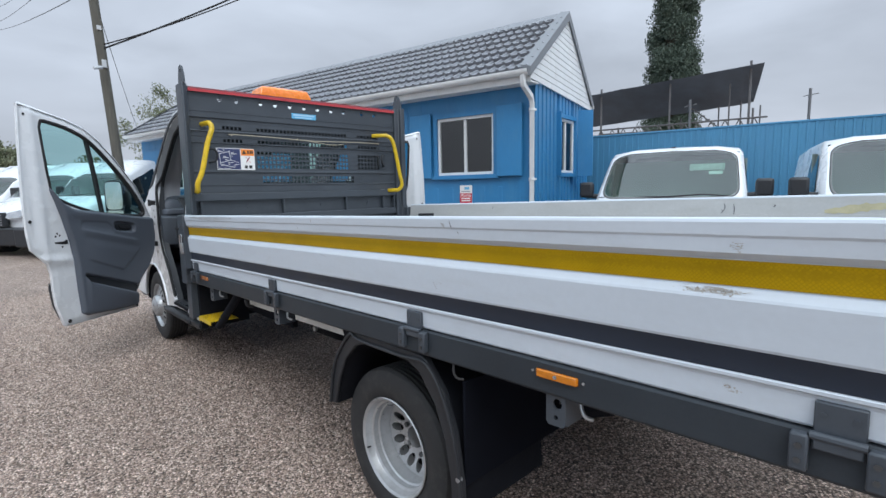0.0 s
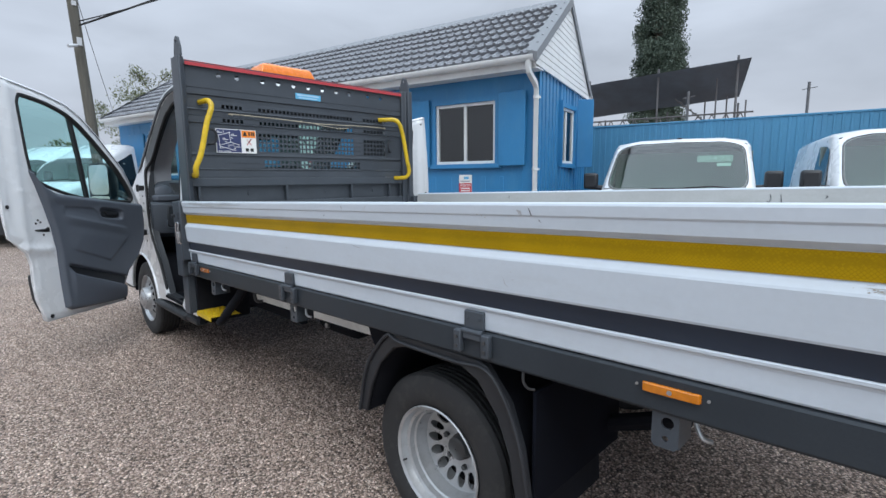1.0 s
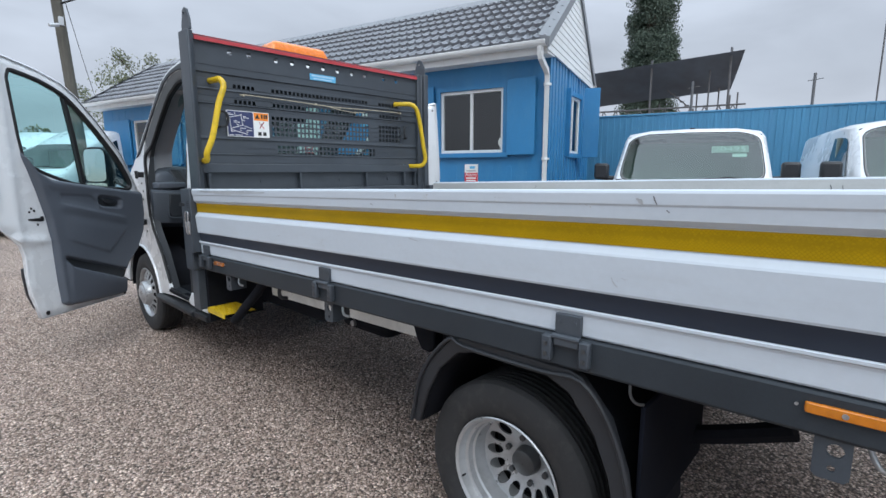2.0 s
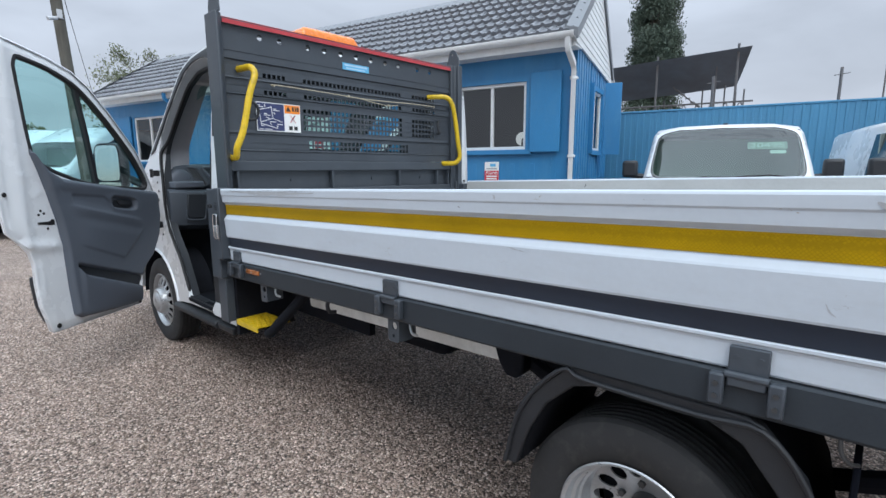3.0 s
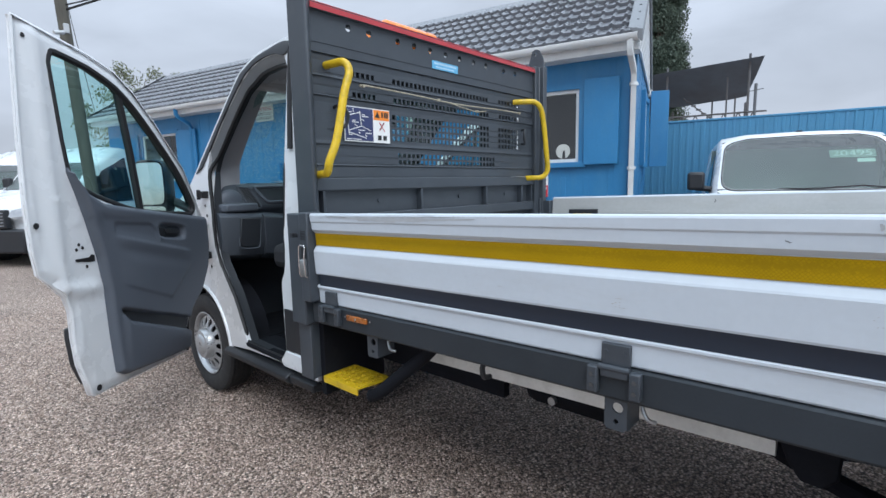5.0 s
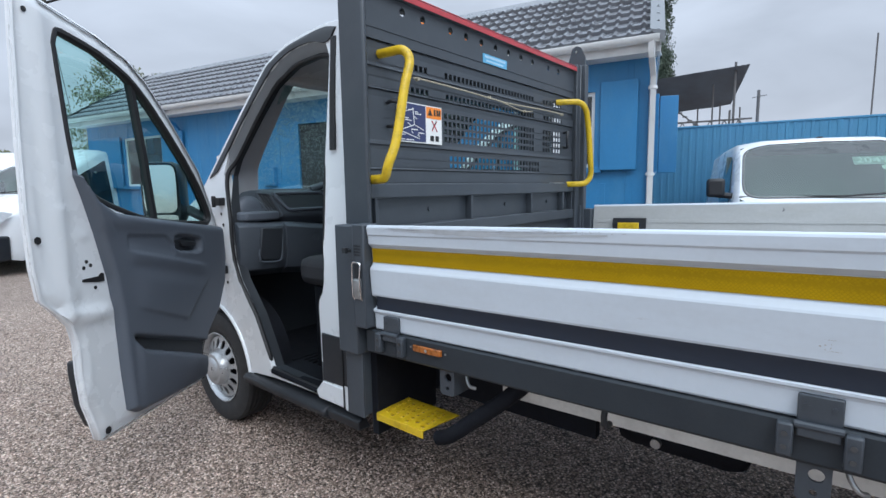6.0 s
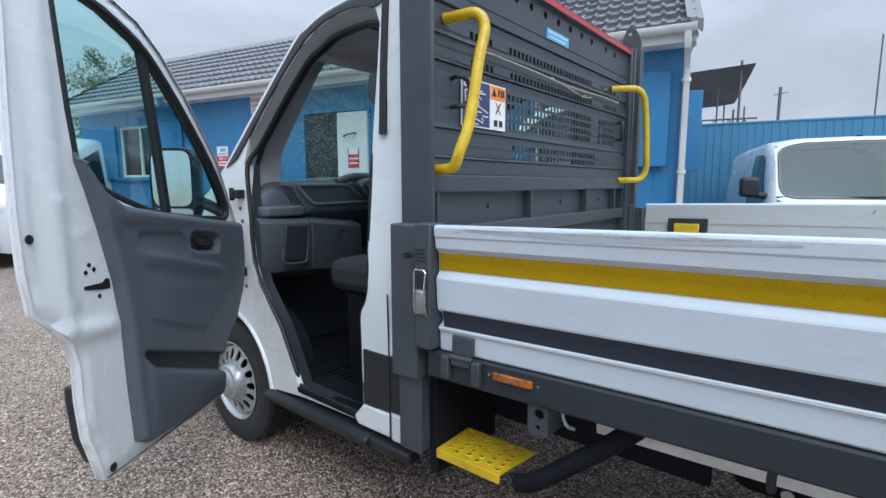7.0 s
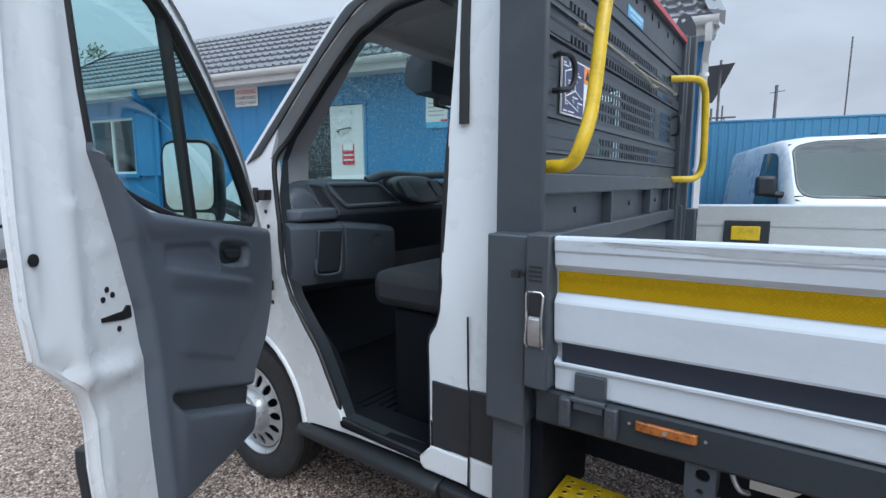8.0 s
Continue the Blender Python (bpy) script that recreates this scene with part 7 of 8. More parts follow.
        d -= 0.009 * along * (soft(b, swage - 0.075, swage - 0.005) * (1 - soft(b, swage - 0.001, swage + 0.011)))
        rim_top = 1.199 + 0.062 * soft(a, 0.50, 0.604) + 0.09 * max(0.0, a - 0.604)
        d += 0.008 * soft(a, 0.515, 0.545) * (1 - soft(a, 0.84, 0.865)) * soft(b, swage + 0.002, swage + 0.05) * (1 - soft(b, rim_top - 0.006, rim_top + 0.006))
        cup = ((abs(a - 0.400) / 0.125) ** 4 + (abs(b - 1.203 - 0.14 * (a - 0.40)) / 0.046) ** 4) ** 0.25
        d += 0.022 * (1 - soft(cup, 0.78, 1.0)) - 0.002 * hump(cup, 1.12, 0.10)
        low = 0.819 + (0.375 * (a - 0.463) if a > 0.463 else 0.78 * (0.463 - a))
        d -= 0.007 * (1 - soft(a, 0.74, 0.86)) * soft(b, low - 0.004, low + 0.009) * (1 - soft(b, swage - 0.13, swage - 0.05))
        lip = 0.599 + 0.355 * (a - 0.362) + 0.06 * soft(a, 0.80, 0.90)
        over = 0.656 + 0.325 * (a - 0.301)
        zone = soft(a, 0.16, 0.22) * (1 - soft(a, 0.83, 0.88))
        d += 0.042 * zone * soft(b, lip, lip + 0.009) * (1 - soft(b, over - 0.004, over + 0.012))
        d -= 0.040 * zone * (1 - soft(b, lip - 0.008, lip + 0.002)) * soft(b, 0.44, lip - 0.02) * (0.35 + 0.65 * (1 - soft(a, 0.45, 0.86))) * (0.35 + 0.65 * soft(a, 0.28, 0.46))
        d -= 0.010 * soft(b, 1.26, 1.36) * (1 - soft(e, 0.05, 0.09))
        return d
    trim = part("door_trim", relief_sheet(TRIM_OUT, [], put, moulded, 0.003, 0.009), TRIM, door, "grey moulded door card", smooth=70)
    # dark plate laid in the moulded recess as the pocket's shade
    bm = plate([(0.865, 0.836), (0.34, 0.668), (0.285, 0.648), (0.310, 0.585), (0.36, 0.602), (0.68, 0.714), (0.82, 0.775)], [], lambda a, b, d: put(a, b, -0.012 + d), 0.004)
    part("map_pocket_shade", bm, DASH_DARK, trim, "dark plate for the shade inside the map pocket")
    # release handle
    bm = plate([(0.490, 1.230), (0.403, 1.233), (0.318, 1.217), (0.303, 1.188), (0.338, 1.166), (0.433, 1.167), (0.483, 1.182), (0.498, 1.209)], [], lambda a, b, d: put(a, b, -0.026 + d), 0.004)
    hd = part("handle_cup", bm, DASH_DARK, trim, "black door release cup", bevel=0.005)
    bm = plate([(0.473, 1.226), (0.343, 1.210), (0.333, 1.194), (0.383, 1.184), (0.453, 1.194)], [], lambda a, b, d: put(a, b, -0.040 + d), 0.010)
    part("release_lever", bm, BLACK, hd, bevel=0.004)
    # grommets, latch slot, bolts in the white frame
    bm = bmesh.new()
    spots = [(1.272, 1.30, 0.014), (1.055, 1.195, 0.008), (1.072, 1.172, 0.008), (1.035, 1.178, 0.008), (1.02, 1.085, 0.008), (1.03, 0.475, 0.016), (1.22, 2.105, 0.010), (0.30, 0.455, 0.012)]
    for a, b, r in spots:
        c = [(a + r * math.cos(t), b + r * math.sin(t)) for t in [math.tau * k / 12 for k in range(12)]]
        vs = [bm.verts.new(put(x, z, -0.002)) for x, z in c]
        bm.faces.new(vs)
        vs2 = [bm.verts.new(put(x, z, 0.001)) for x, z in c]
        for i in range(12):
            bm.faces.new((vs[i], vs[(i + 1) % 12], vs2[(i + 1) % 12], vs2[i]))
    split_parts("grommet", bm, SEAL, door)
    bm = plate([(1.085, 1.128), (1.0, 1.128), (0.985, 1.140), (0.968, 1.136), (0.968, 1.104), (1.0, 1.104), (1.085, 1.117)], [], lambda a, b, d: put(a, b, -0.003 + d), 0.004)
    part("latch_slot", bm, SEAL, door, "black latch slot")
    # black cladding on the outer skin
    bm = plate([(0.30, 0.50), (1.085, 0.50), (1.135, 0.62), (1.148, 0.75), (1.145, 0.80), (0.10, 0.80), (0.20, 0.66)], [], lambda a, b, d: put(a - 0.022, b, 0.046 + d), 0.034)
    part("door_cladding", bm, BLACK, door, bevel=0.008)
    bm = bmesh.new()
    sweep(bm, None, [[put(a, b + e, d) for e, d in ((0.012, 0.046), (0.012, 0.08), (-0.012, 0.08), (-0.012, 0.046))] for a, b in ((1.16, 1.22), (0.92, 1.22))])
    part("outer_handle", bm, BLACK, door, bevel=0.008)
    # mirror on its arm: its glass looks along the door towards the rear edge
    def squircle(g):
        return [(0.19 + 0.115 * g * math.copysign(abs(math.cos(t)) ** 0.45, math.cos(t)), 1.450 + 0.180 * g * math.copysign(abs(math.sin(t)) ** 0.45, math.sin(t))) for t in [math.tau * k / 32 for k in range(32)]]
    mput = lambda w, b, e: put(0.235 + e, b, w)
    bm = bmesh.new()
    sweep(bm, None, [[mput(w, b, e) for w, b in squircle(g)] for g, e in ((0.93, 0.012), (0.97, 0.020), (1.0, 0.010), (1.0, -0.03), (0.86, -0.085), (0.5, -0.11))])
    mh = part("door_mirror", bm, BLACK, door, "black door mirror housing", smooth=50)
    bm = bmesh.new()
    def pane(z0, z1):
        loop = [(0.19 + 0.098 * math.copysign(abs(math.cos(t)) ** 0.35, math.cos(t)), (z0 + z1) / 2 + (z1 - z0) / 2 * math.copysign(abs(math.sin(t)) ** 0.35, math.sin(t))) for t in [math.tau * k / 28 for k in range(28)]]
        bm.faces.new([bm.verts.new(mput(w, b, 0.0225)) for w, b in loop])
    pane(1.355, 1.612)
    pane(1.285, 1.345)
    split_parts("mirror_glass", bm, MIRROR, mh, "mirror glass", flat=True)
    bm = bmesh.new()
    tube(bm, [put(0.10, 1.32, 0.03), put(0.15, 1.36, 0.08), put(0.20, 1.40, 0.16)], 0.035, 10, squash=0.6)
    part("mirror_arm", bm, BLACK, mh)
    return door


cab_door(1, 1.30, 5.46, 58.0)
cab_door(-1, 3.28, 5.50, 45)

# ---- parked vans ----
def van_shape(L, W, H, kind):
    """Side line of a van from nose (x=0) to tail: stations of (x, half width at belt, sill, belt, shoulder, roof)."""
    if kind == "low":
        return [(0.00, 0.70, 0.42, 0.60, 0.66, 0.70), (0.06, 0.84, 0.30, 0.72, 0.82, 0.88), (0.25, 0.93, 0.24, 0.86, 0.98, 1.05), (0.60, 0.965, 0.24, 0.96, 1.10, 1.16), (0.98, 0.975, 0.24, 1.02, 1.17, 1.23),
                (1.04, 0.975, 0.24, 1.03, 1.21, 1.27), (1.30, 0.98, 0.24, 1.04, 1.44, 1.52), (1.55, 0.98, 0.24, 1.05, 1.66, 1.75), (1.76, 0.985, 0.24, 1.05, 1.82, 1.915), (1.86, 0.985, 0.24, 1.05, 1.86, 1.955), (2.2, 0.985, 0.24, 1.05, 1.885, 1.985), (3.5, 0.985, 0.24, 1.05, 1.885, 1.985), (L - 0.12, 0.975, 0.26, 1.05, 1.87, 1.96), (L, 0.95, 0.34, 1.05, 1.80, 1.88)], 5, 8
    return [(0.00, 0.74, 0.42, 0.78, 0.90, 0.98), (0.05, 0.88, 0.30, 0.92, 1.04, 1.12), (0.22, 0.97, 0.26, 1.04, 1.16, 1.25), (0.50, 1.00, 0.26, 1.12, 1.29, 1.37), (0.80, 1.01, 0.26, 1.17, 1.38, 1.45),
            (0.86, 1.01, 0.26, 1.18, 1.42, 1.49), (1.10, 1.015, 0.26, 1.15, 1.62, 1.70), (1.35, 1.02, 0.26, 1.15, 1.88, 1.97), (1.58, 1.02, 0.26, 1.15, 1.97, 2.08), (1.70, 1.02, 0.26, 1.15, 2.04, 2.16), (2.3, 1.02, 0.26, 1.15, 2.32, 2.46), (4.0, 1.02, 0.26, 1.15, 2.36, 2.50), (L - 0.12, 1.01, 0.28, 1.15, 2.34, 2.47), (L, 0.98, 0.36, 1.15, 2.25, 2.38)], 5, 8


def bow_back(x):
    """Nose and windscreen are bowed: their outer ends lie further back."""
    return 0.20 * (1 - soft(x, 1.8, 2.9))


def build_van(name, label, L, kind, m, price=False, group="vans parked in the yard"):
    st, w0, w1 = van_shape(L, 0, 0, kind)
    van = thing(name, label, "van", (0, 0, 0), group)
    def section(s):
        x, hw, z0, zb, zs, zr = s
        belt = hw
        ti = 0.10 * (zs - zb) / 0.8
        half = [(hw * 0.93, z0), (hw, z0 + 0.16), (belt, zb), (belt - ti * 0.5, (zb + zs) / 2), (belt - ti - 0.01, zs), (belt - ti - 0.06, zs + (zr - zs) * 0.55), ((belt - ti) * 0.62, zs + (zr - zs) * 0.93), (0.0, zr)]
        back = lambda a: x + bow_back(x) * (a / hw) ** 2
        return [(back(a), a, b) for a, b in half] + [(back(a), -a, b) for a, b in reversed(half[:-1])]
    S = [section(s) for s in st]
    n = len(S[0])
    body = bmesh.new()
    for i in range(len(S) - 1):
        for j in range(n - 1):
            q = (S[i][j], S[i][j + 1], S[i + 1][j + 1], S[i + 1][j])
            is_screen = w0 <= i < w1 and 5 <= j <= 8
            if not is_screen:
                body.faces.new([body.verts.new(p) for p in q])
    for row in (S[0], S[-1]):
        body.faces.new([body.verts.new(p) for p in row])
    hull = part("body", body, WHITE_CAB, van, "white painted body", smooth=50)
    def on_screen(a, b):
        """Point of the sloping screen: a across from -1 to 1, b up from -1 to 1."""
        f = (b + 1) / 2 * (w1 - w0)
        i = min(int(f), w1 - w0 - 1)
        g = (a + 1) * 2
        j = min(int(g), 3)
        mixed = [Vector(S[w0 + i + e][5 + j]) * (1 - (g - j)) + Vector(S[w0 + i + e][6 + j]) * (g - j) for e in (0, 1)]
        return mixed[0] * (1 - (f - i)) + mixed[1] * (f - i)
    def ring_of(k, p, sx=1.0, sy=1.0):
        out = []
        for q in [math.tau * (i + 0.5) / 72 for i in range(72)]:
            c, d = math.cos(q), math.sin(q)
            r = 1 / max(abs(c), abs(d)) if p is None else (abs(c) ** p + abs(d) ** p) ** (-1 / p)
            out.append(on_screen(c * r * k * sx, d * r * k * sy))
        return out
    def band(loops):
        bm = bmesh.new()
        vs = [[bm.verts.new(p) for p in lp] for lp in loops]
        for ra, rb in zip(vs, vs[1:]):
            for i in range(len(ra)):
                j = (i + 1) % len(ra)
                bm.faces.new((ra[i], ra[j], rb[j], rb[i]))
        return bm, vs
    bm, vs = band([ring_of(1.0, None), ring_of(1.0, 6, 0.955, 0.955)])
    part("screen_surround", bm, WHITE_CAB, hull, smooth=60)
    bm, vs = band([ring_of(1.0, 6, 0.955, 0.955), ring_of(1.0, 6, 0.925, 0.905)])
    part("screen_border", bm, FRIT, hull, "grey printed border", smooth=60)
    bm, vs = band([ring_of(k, 6, 0.925, 0.905) for k in (1.0, 0.8, 0.6, 0.4, 0.2, 0.02)])
    bm.faces.new(vs[-1])
    sc = part("windscreen", bm, GLASS_VAN, hull, "grey-green windscreen", smooth=60)
    sc.visible_shadow = False
    rim = bmesh.new()
    tube(rim, ring_of(1.0, 6, 0.957, 0.958), 0.006, 6, closed=True)
    part("screen_rubber", rim, SEAL, hull)
    # cab inside: shelf and bulkhead
    bm = bmesh.new()
    zb = st[w0][5]
    box(bm, st[w0][0] + 0.12, st[w0][0] + 0.75, -0.85, 0.85, zb - 0.30, zb - 0.06)
    part("dash_shelf", bm, TRIM, hull, bevel=0.03)
    bm = bmesh.new()
    box(bm, st[w1][0] + 0.55, st[w1][0] + 0.6, -0.93, 0.93, 0.4, st[w1][5] - 0.12)
    part("bulkhead", bm, PALE_LINER, hull)
    # door windows, one each side
    for sg in (1, -1):
        def surf(x, f):
            for k in range(4):
                x_mid = x - bow_back(x if k == 0 else x_mid)
            x_at, x = x, x_mid
            for s, t in zip(st, st[1:]):
                if s[0] <= x <= t[0]:
                    k = (x - s[0]) / (t[0] - s[0])
                    v = [a + (b - a) * k for a, b in zip(s, t)]
                    ti = 0.10 * (v[4] - v[3]) / 0.8
                    if f < 0.5:
                        w = v[1] - ti * f
                    else:
                        w = v[1] - ti * 0.5 - (ti * 0.5 + 0.01) * (f - 0.5) * 2
                    return Vector((x_at, sg * (w + 0.012), v[3] + (v[4] - v[3]) * f))
        x0 = st[w0][0]
        bm = bmesh.new()
        rows = []
        for f in [0.05 + 0.085 * k for k in range(11)]:
            front, rear = x0 + 0.26 + 0.72 * f ** 1.1, x0 + 1.60
            rows.append([bm.verts.new(surf(front + (rear - front) * k / 10, f)) for k in range(11)])
        for p, q in zip(rows, rows[1:]):
            for k in range(10):
                bm.faces.new((p[k], p[k + 1], q[k + 1], q[k]))
        bmesh.ops.solidify(bm, geom=bm.faces[:], thickness=0.006)
        dg = part("side_window", bm, DARK_GLASS, hull, "dark side glass")
        # mirror
        bm = bmesh.new()
        mx, my, mz = x0 + (0.42 if kind == "low" else 0.5), sg * (st[w0][1] + 0.15), zb + (0.13 if kind == "low" else 0.10)
        big = 0.11 if kind == "low" else 0.18
        box(bm, mx - 0.05, mx + 0.07, my - 0.10, my + 0.10, mz - big, mz + big)
        mr = part("door_mirror", bm, BLACK, hull, "black door mirror", bevel=0.035)
        bm = bmesh.new()
        tube(bm, [(mx + 0.02, sg * (st[w0][1] - 0.05), mz - 0.10), (mx + 0.02, my, mz - 0.08)], 0.035, 8)
        part("mirror_arm", bm, BLACK, mr)
        bm = bmesh.new()
        hx0, hz = (0.07, 0.80) if kind == "low" else (0.04, 1.04)
        lamp = [(hx0 - 0.035, 0.55, hz - 0.06), (hx0 + 0.09, 0.90, hz - 0.04), (hx0 + 0.26, 0.955, hz + 0.10), (hx0 + 0.13, 0.86, hz + 0.14), (hx0 + 0.0, 0.60, hz + 0.07)]
        vs = [bm.verts.new((x - 0.012, sg * y, z)) for x, y, z in lamp]
        bm.faces.new(vs)
        bmesh.ops.solidify(bm, geom=bm.faces[:], thickness=0.03)
        part("headlight", bm, LAMP, hull, "clear headlight")
        # wheels
        for wx in (0.92, L - 1.15):
            bm = bmesh.new()
            tyre(bm, 0, 0, 0, 0.2, 0.345, 0.21)
            for v in bm.verts:
                v.co = Vector((wx + v.co.y, sg * 0.88 + v.co.x, 0.345 + v.co.z))
            ty = part("wheel", bm, RUBBER, hull, "black tyre on silver wheel")
            bm = bmesh.new()
            lathe(bm, [(sg * 0.07, 0.215), (sg * 0.04, 0.19), (sg * 0.05, 0.10), (sg * 0.085, 0.06), (sg * 0.09, 0.002)], (wx, sg * 0.88, 0.345), "y", 28)
            part("wheel_cover", bm, SILVER, ty)
            bm = bmesh.new()
            lathe(bm, [(sg * 0.0, 0.40), (sg * 0.012, 0.40), (sg * 0.012, 0.34)], (wx, sg * (0.968 if kind == "low" else 1.0), 0.36), "y", 28)
            part("arch_gap", bm, SEAL, hull)
    bm = bmesh.new()
    z, tall_g, cz = (0.62, 0.24, 0.0) if kind == "low" else (0.76, 0.36, 0.16)
    sweep(bm, None, [[(a, y, b) for y, b in ((-0.5, z), (0.5, z), (0.46, z + tall_g), (-0.46, z + tall_g))] for a in (-0.015 if kind == "low" else -0.03, 0.10)])
    gr = part("grille", bm, BLACK, hull, "black front grille", bevel=0.015)
    bm = bmesh.new()
    for k in range(3 if kind == "low" else 5):
        box(bm, -0.024 if kind == "low" else -0.04, 0.0, -0.46, 0.46, z + 0.05 + 0.06 * k, z + 0.065 + 0.06 * k)
    part("grille_bar", bm, GREY_PRINT if kind == "tall" else DARK, gr)
    bm = bmesh.new()
    sweep(bm, None, [[(a, y, b) for y, b in ((-0.90, 0.28), (0.90, 0.28), (0.92, 0.56 if kind == "low" else 0.74), (-0.92, 0.56 if kind == "low" else 0.74))] for a in (-0.04, 0.22)])
    bp = part("bumper", bm, BLACK, hull, "black front bumper", bevel=0.04)
    bm = bmesh.new()
    box(bm, -0.052, -0.042, -0.26, 0.26, 0.43 + cz, 0.54 + cz)
    pl = part("number_plate", bm, PAPER, bp)
    bm = bmesh.new()
    for k in range(2):
        box(bm, -0.0535, -0.052, -0.22 + 0.24 * k, -0.02 + 0.24 * k, 0.455 + cz, 0.515 + cz)
    part("plate_bar", bm, INK, pl)
    # wiper and roof aerial
    bm = bmesh.new()
    p = [Vector(S[w0][j]) for j in (5, 7, 9)]
    tube(bm, [p[0] + Vector((0.05, 0, 0.05)), p[1] + Vector((-0.01, -0.1, 0.035)), p[1] + Vector((0.02, -0.25, 0.05))], 0.009, 6)
    tube(bm, [p[1] + Vector((0.0, -0.05, 0.03)), p[1] + Vector((0.03, -0.45, 0.06)), p[2] + Vector((0.05, 0.08, 0.05))], 0.009, 6)
    part("wiper", bm, SEAL, hull)
    bm = bmesh.new()
    box(bm, st[9][0] + 0.05, st[9][0] + 0.12, -0.03, 0.03, st[9][5] - 0.01, st[9][5] + 0.025)
    part("aerial_foot", bm, SEAL, hull, bevel=0.008)
    if price:
        a, b = Vector((st[w0 + 1][0], 0, st[w0 + 1][5])), Vector((st[w1 - 1][0], 0, st[w1 - 1][5]))
        up = (b - a).normalized()
        nrm = Vector((-up.z, 0, up.x))
        pm = Matrix((( 0, up.x, nrm.x, a.x + 0.30 * up.x + 0.07), (-1, 0, 0, -0.46), (0, up.z, nrm.z, a.z + 0.30 * up.z - 0.045), (0, 0, 0, 1)))
        lettering("price_lettering", "20495", 0.125, pm, PRICE, hull, 1.2)
        bm = bmesh.new()
        box(bm, -0.21, 0.21, -0.065, 0.065, -0.006, -0.003, m=pm)
        part("price_card", bm, CARD, hull, "pale price card")
        bm = bmesh.new()
        box(bm, 0.03, 0.19, -0.145, -0.085, -0.006, -0.003, m=pm)
        part("price_tag", bm, PRICE, hull)
    van.matrix_world = m
    return van


# bulkhead paled and greened in place of sky reflected in the windscreen
PALE_LINER = surface("sky_sheen_bulkhead", (0.25, 0.31, 0.285), 0.7, vary=0.08, bump=0.0)
CARD = surface("dull_green_card", (0.17, 0.22, 0.20), 0.6, vary=0.1, coarse=30)
PRICE = surface("white_window_paint", (0.38, 0.46, 0.43), 0.6, vary=0.1, coarse=30)
FRIT = surface("grey_screen_print", (0.16, 0.17, 0.165), 0.25, vary=0.1, bump=0.0)
LAMP = surface("clear_lamp", (0.45, 0.47, 0.50), 0.12, metal=0.3, vary=0.25, coarse=12, bump=0.1, coat=0.8)
DARK_GLASS = surface("dark_tinted_glass", (0.012, 0.017, 0.018), 0.06, vary=0.1, bump=0.0, coat=0.5)

# two low vans face the yard beside the cabin, backed against the fence
VAN_NOSE = -0.88
low_van = build_van("panel_van", "white low-roof panel van with price on windscreen", 5.0, "low", SITE @ Matrix.Translation((VAN_NOSE - 0.21, -2.58, -0.008)) @ Matrix.Rotation(radians(3.4), 4, "Z") @ Matrix.Diagonal((1, 0.985, 1.02, 1)), price=True)
build_van("panel_van", "white low-roof panel van beside blue fence", 5.0, "low", SITE @ Matrix.Translation((VAN_NOSE - 0.46, -5.13, -0.008)) @ Matrix.Rotation(radians(3.4), 4, "Z") @ Matrix.Diagonal((1, 0.985, 1.02, 1)))

# row of tall vans at the far end of the yard, noses to the yard
tall = build_van("tall_panel_van", "white high-roof panel van with black grille", 5.6, "tall", Matrix.Translation((1.10, 15.0, -0.008)) @ Matrix.Rotation(radians(30), 4, "Z"))
for x, y in ((0.25, 16.85), (-0.85, 18.75), (-1.95, 20.65)):
    copy_thing(tall, Matrix.Translation((x, y, -0.008)) @ Matrix.Rotation(radians(30), 4, "Z"))

# ---- utility pole with camera and cables ----
pole = thing("utility_pole", "weathered wooden utility pole with overhead cables", "pole", (2.72, 14.1, -0.01))
bm = bmesh.new()
tube(bm, [(2.725 - 0.045 * z, 14.1, z) for z in [-0.01 + 0.65 * k for k in range(17)]], lambda f: 0.112 - 0.020 * f, 16)
part("shaft", bm, WOOD_POLE, pole)
bm = bmesh.new()
tube(bm, [(2.57, 13.94, 4.44), (2.40, 13.86, 4.43)], 0.012, 8)
part("camera_arm", bm, GREY_PRINT, pole)
bm = bmesh.new()
tube(bm, [(2.445, 13.88, 4.42), (2.28, 13.81, 4.37)], 0.036, 12)
part("camera_body", bm, LINER, pole, "small grey security camera")
bm = bmesh.new()
box(bm, 2.475, 2.565, 13.965, 14.02, 4.45, 4.62)
part("junction_box", bm, LINER, pole, bevel=0.008)
bm = bmesh.new()
box(bm, 2.445, 2.535, 13.985, 14.01, 5.28, 5.38)
part("number_tag", bm, LINER, pole, "small pale tag", bevel=0.004)
def cable(a, b, sag, r=0.012):
    a, b = Vector(a), Vector(b)
    bm = bmesh.new()
    tube(bm, [a + (b - a) * f - Vector((0, 0, sag * 4 * f * (1 - f))) for f in [k / 20 for k in range(21)]], r, 6)
    part("cable", bm, WIRE, pole)


cable((2.515, 14.05, 4.87), (11.07, 8.65, 10.1), 0.30, 0.020)
cable((2.515, 14.05, 4.96), (11.07, 8.50, 10.35), 0.58, 0.013)
cable((2.49, 14.05, 5.87), (4.79, 21.9, 4.0), 0.11, 0.008)
cable((2.44, 14.05, 6.19), (2.60, 50.0, 13.83), 0.15, 0.012)
cable((2.41, 14.05, 6.99), (2.66, 50.0, 14.44), 0.15, 0.012)
cable((2.40, 14.05, 7.23), (2.77, 50.0, 15.5), 0.15, 0.012)


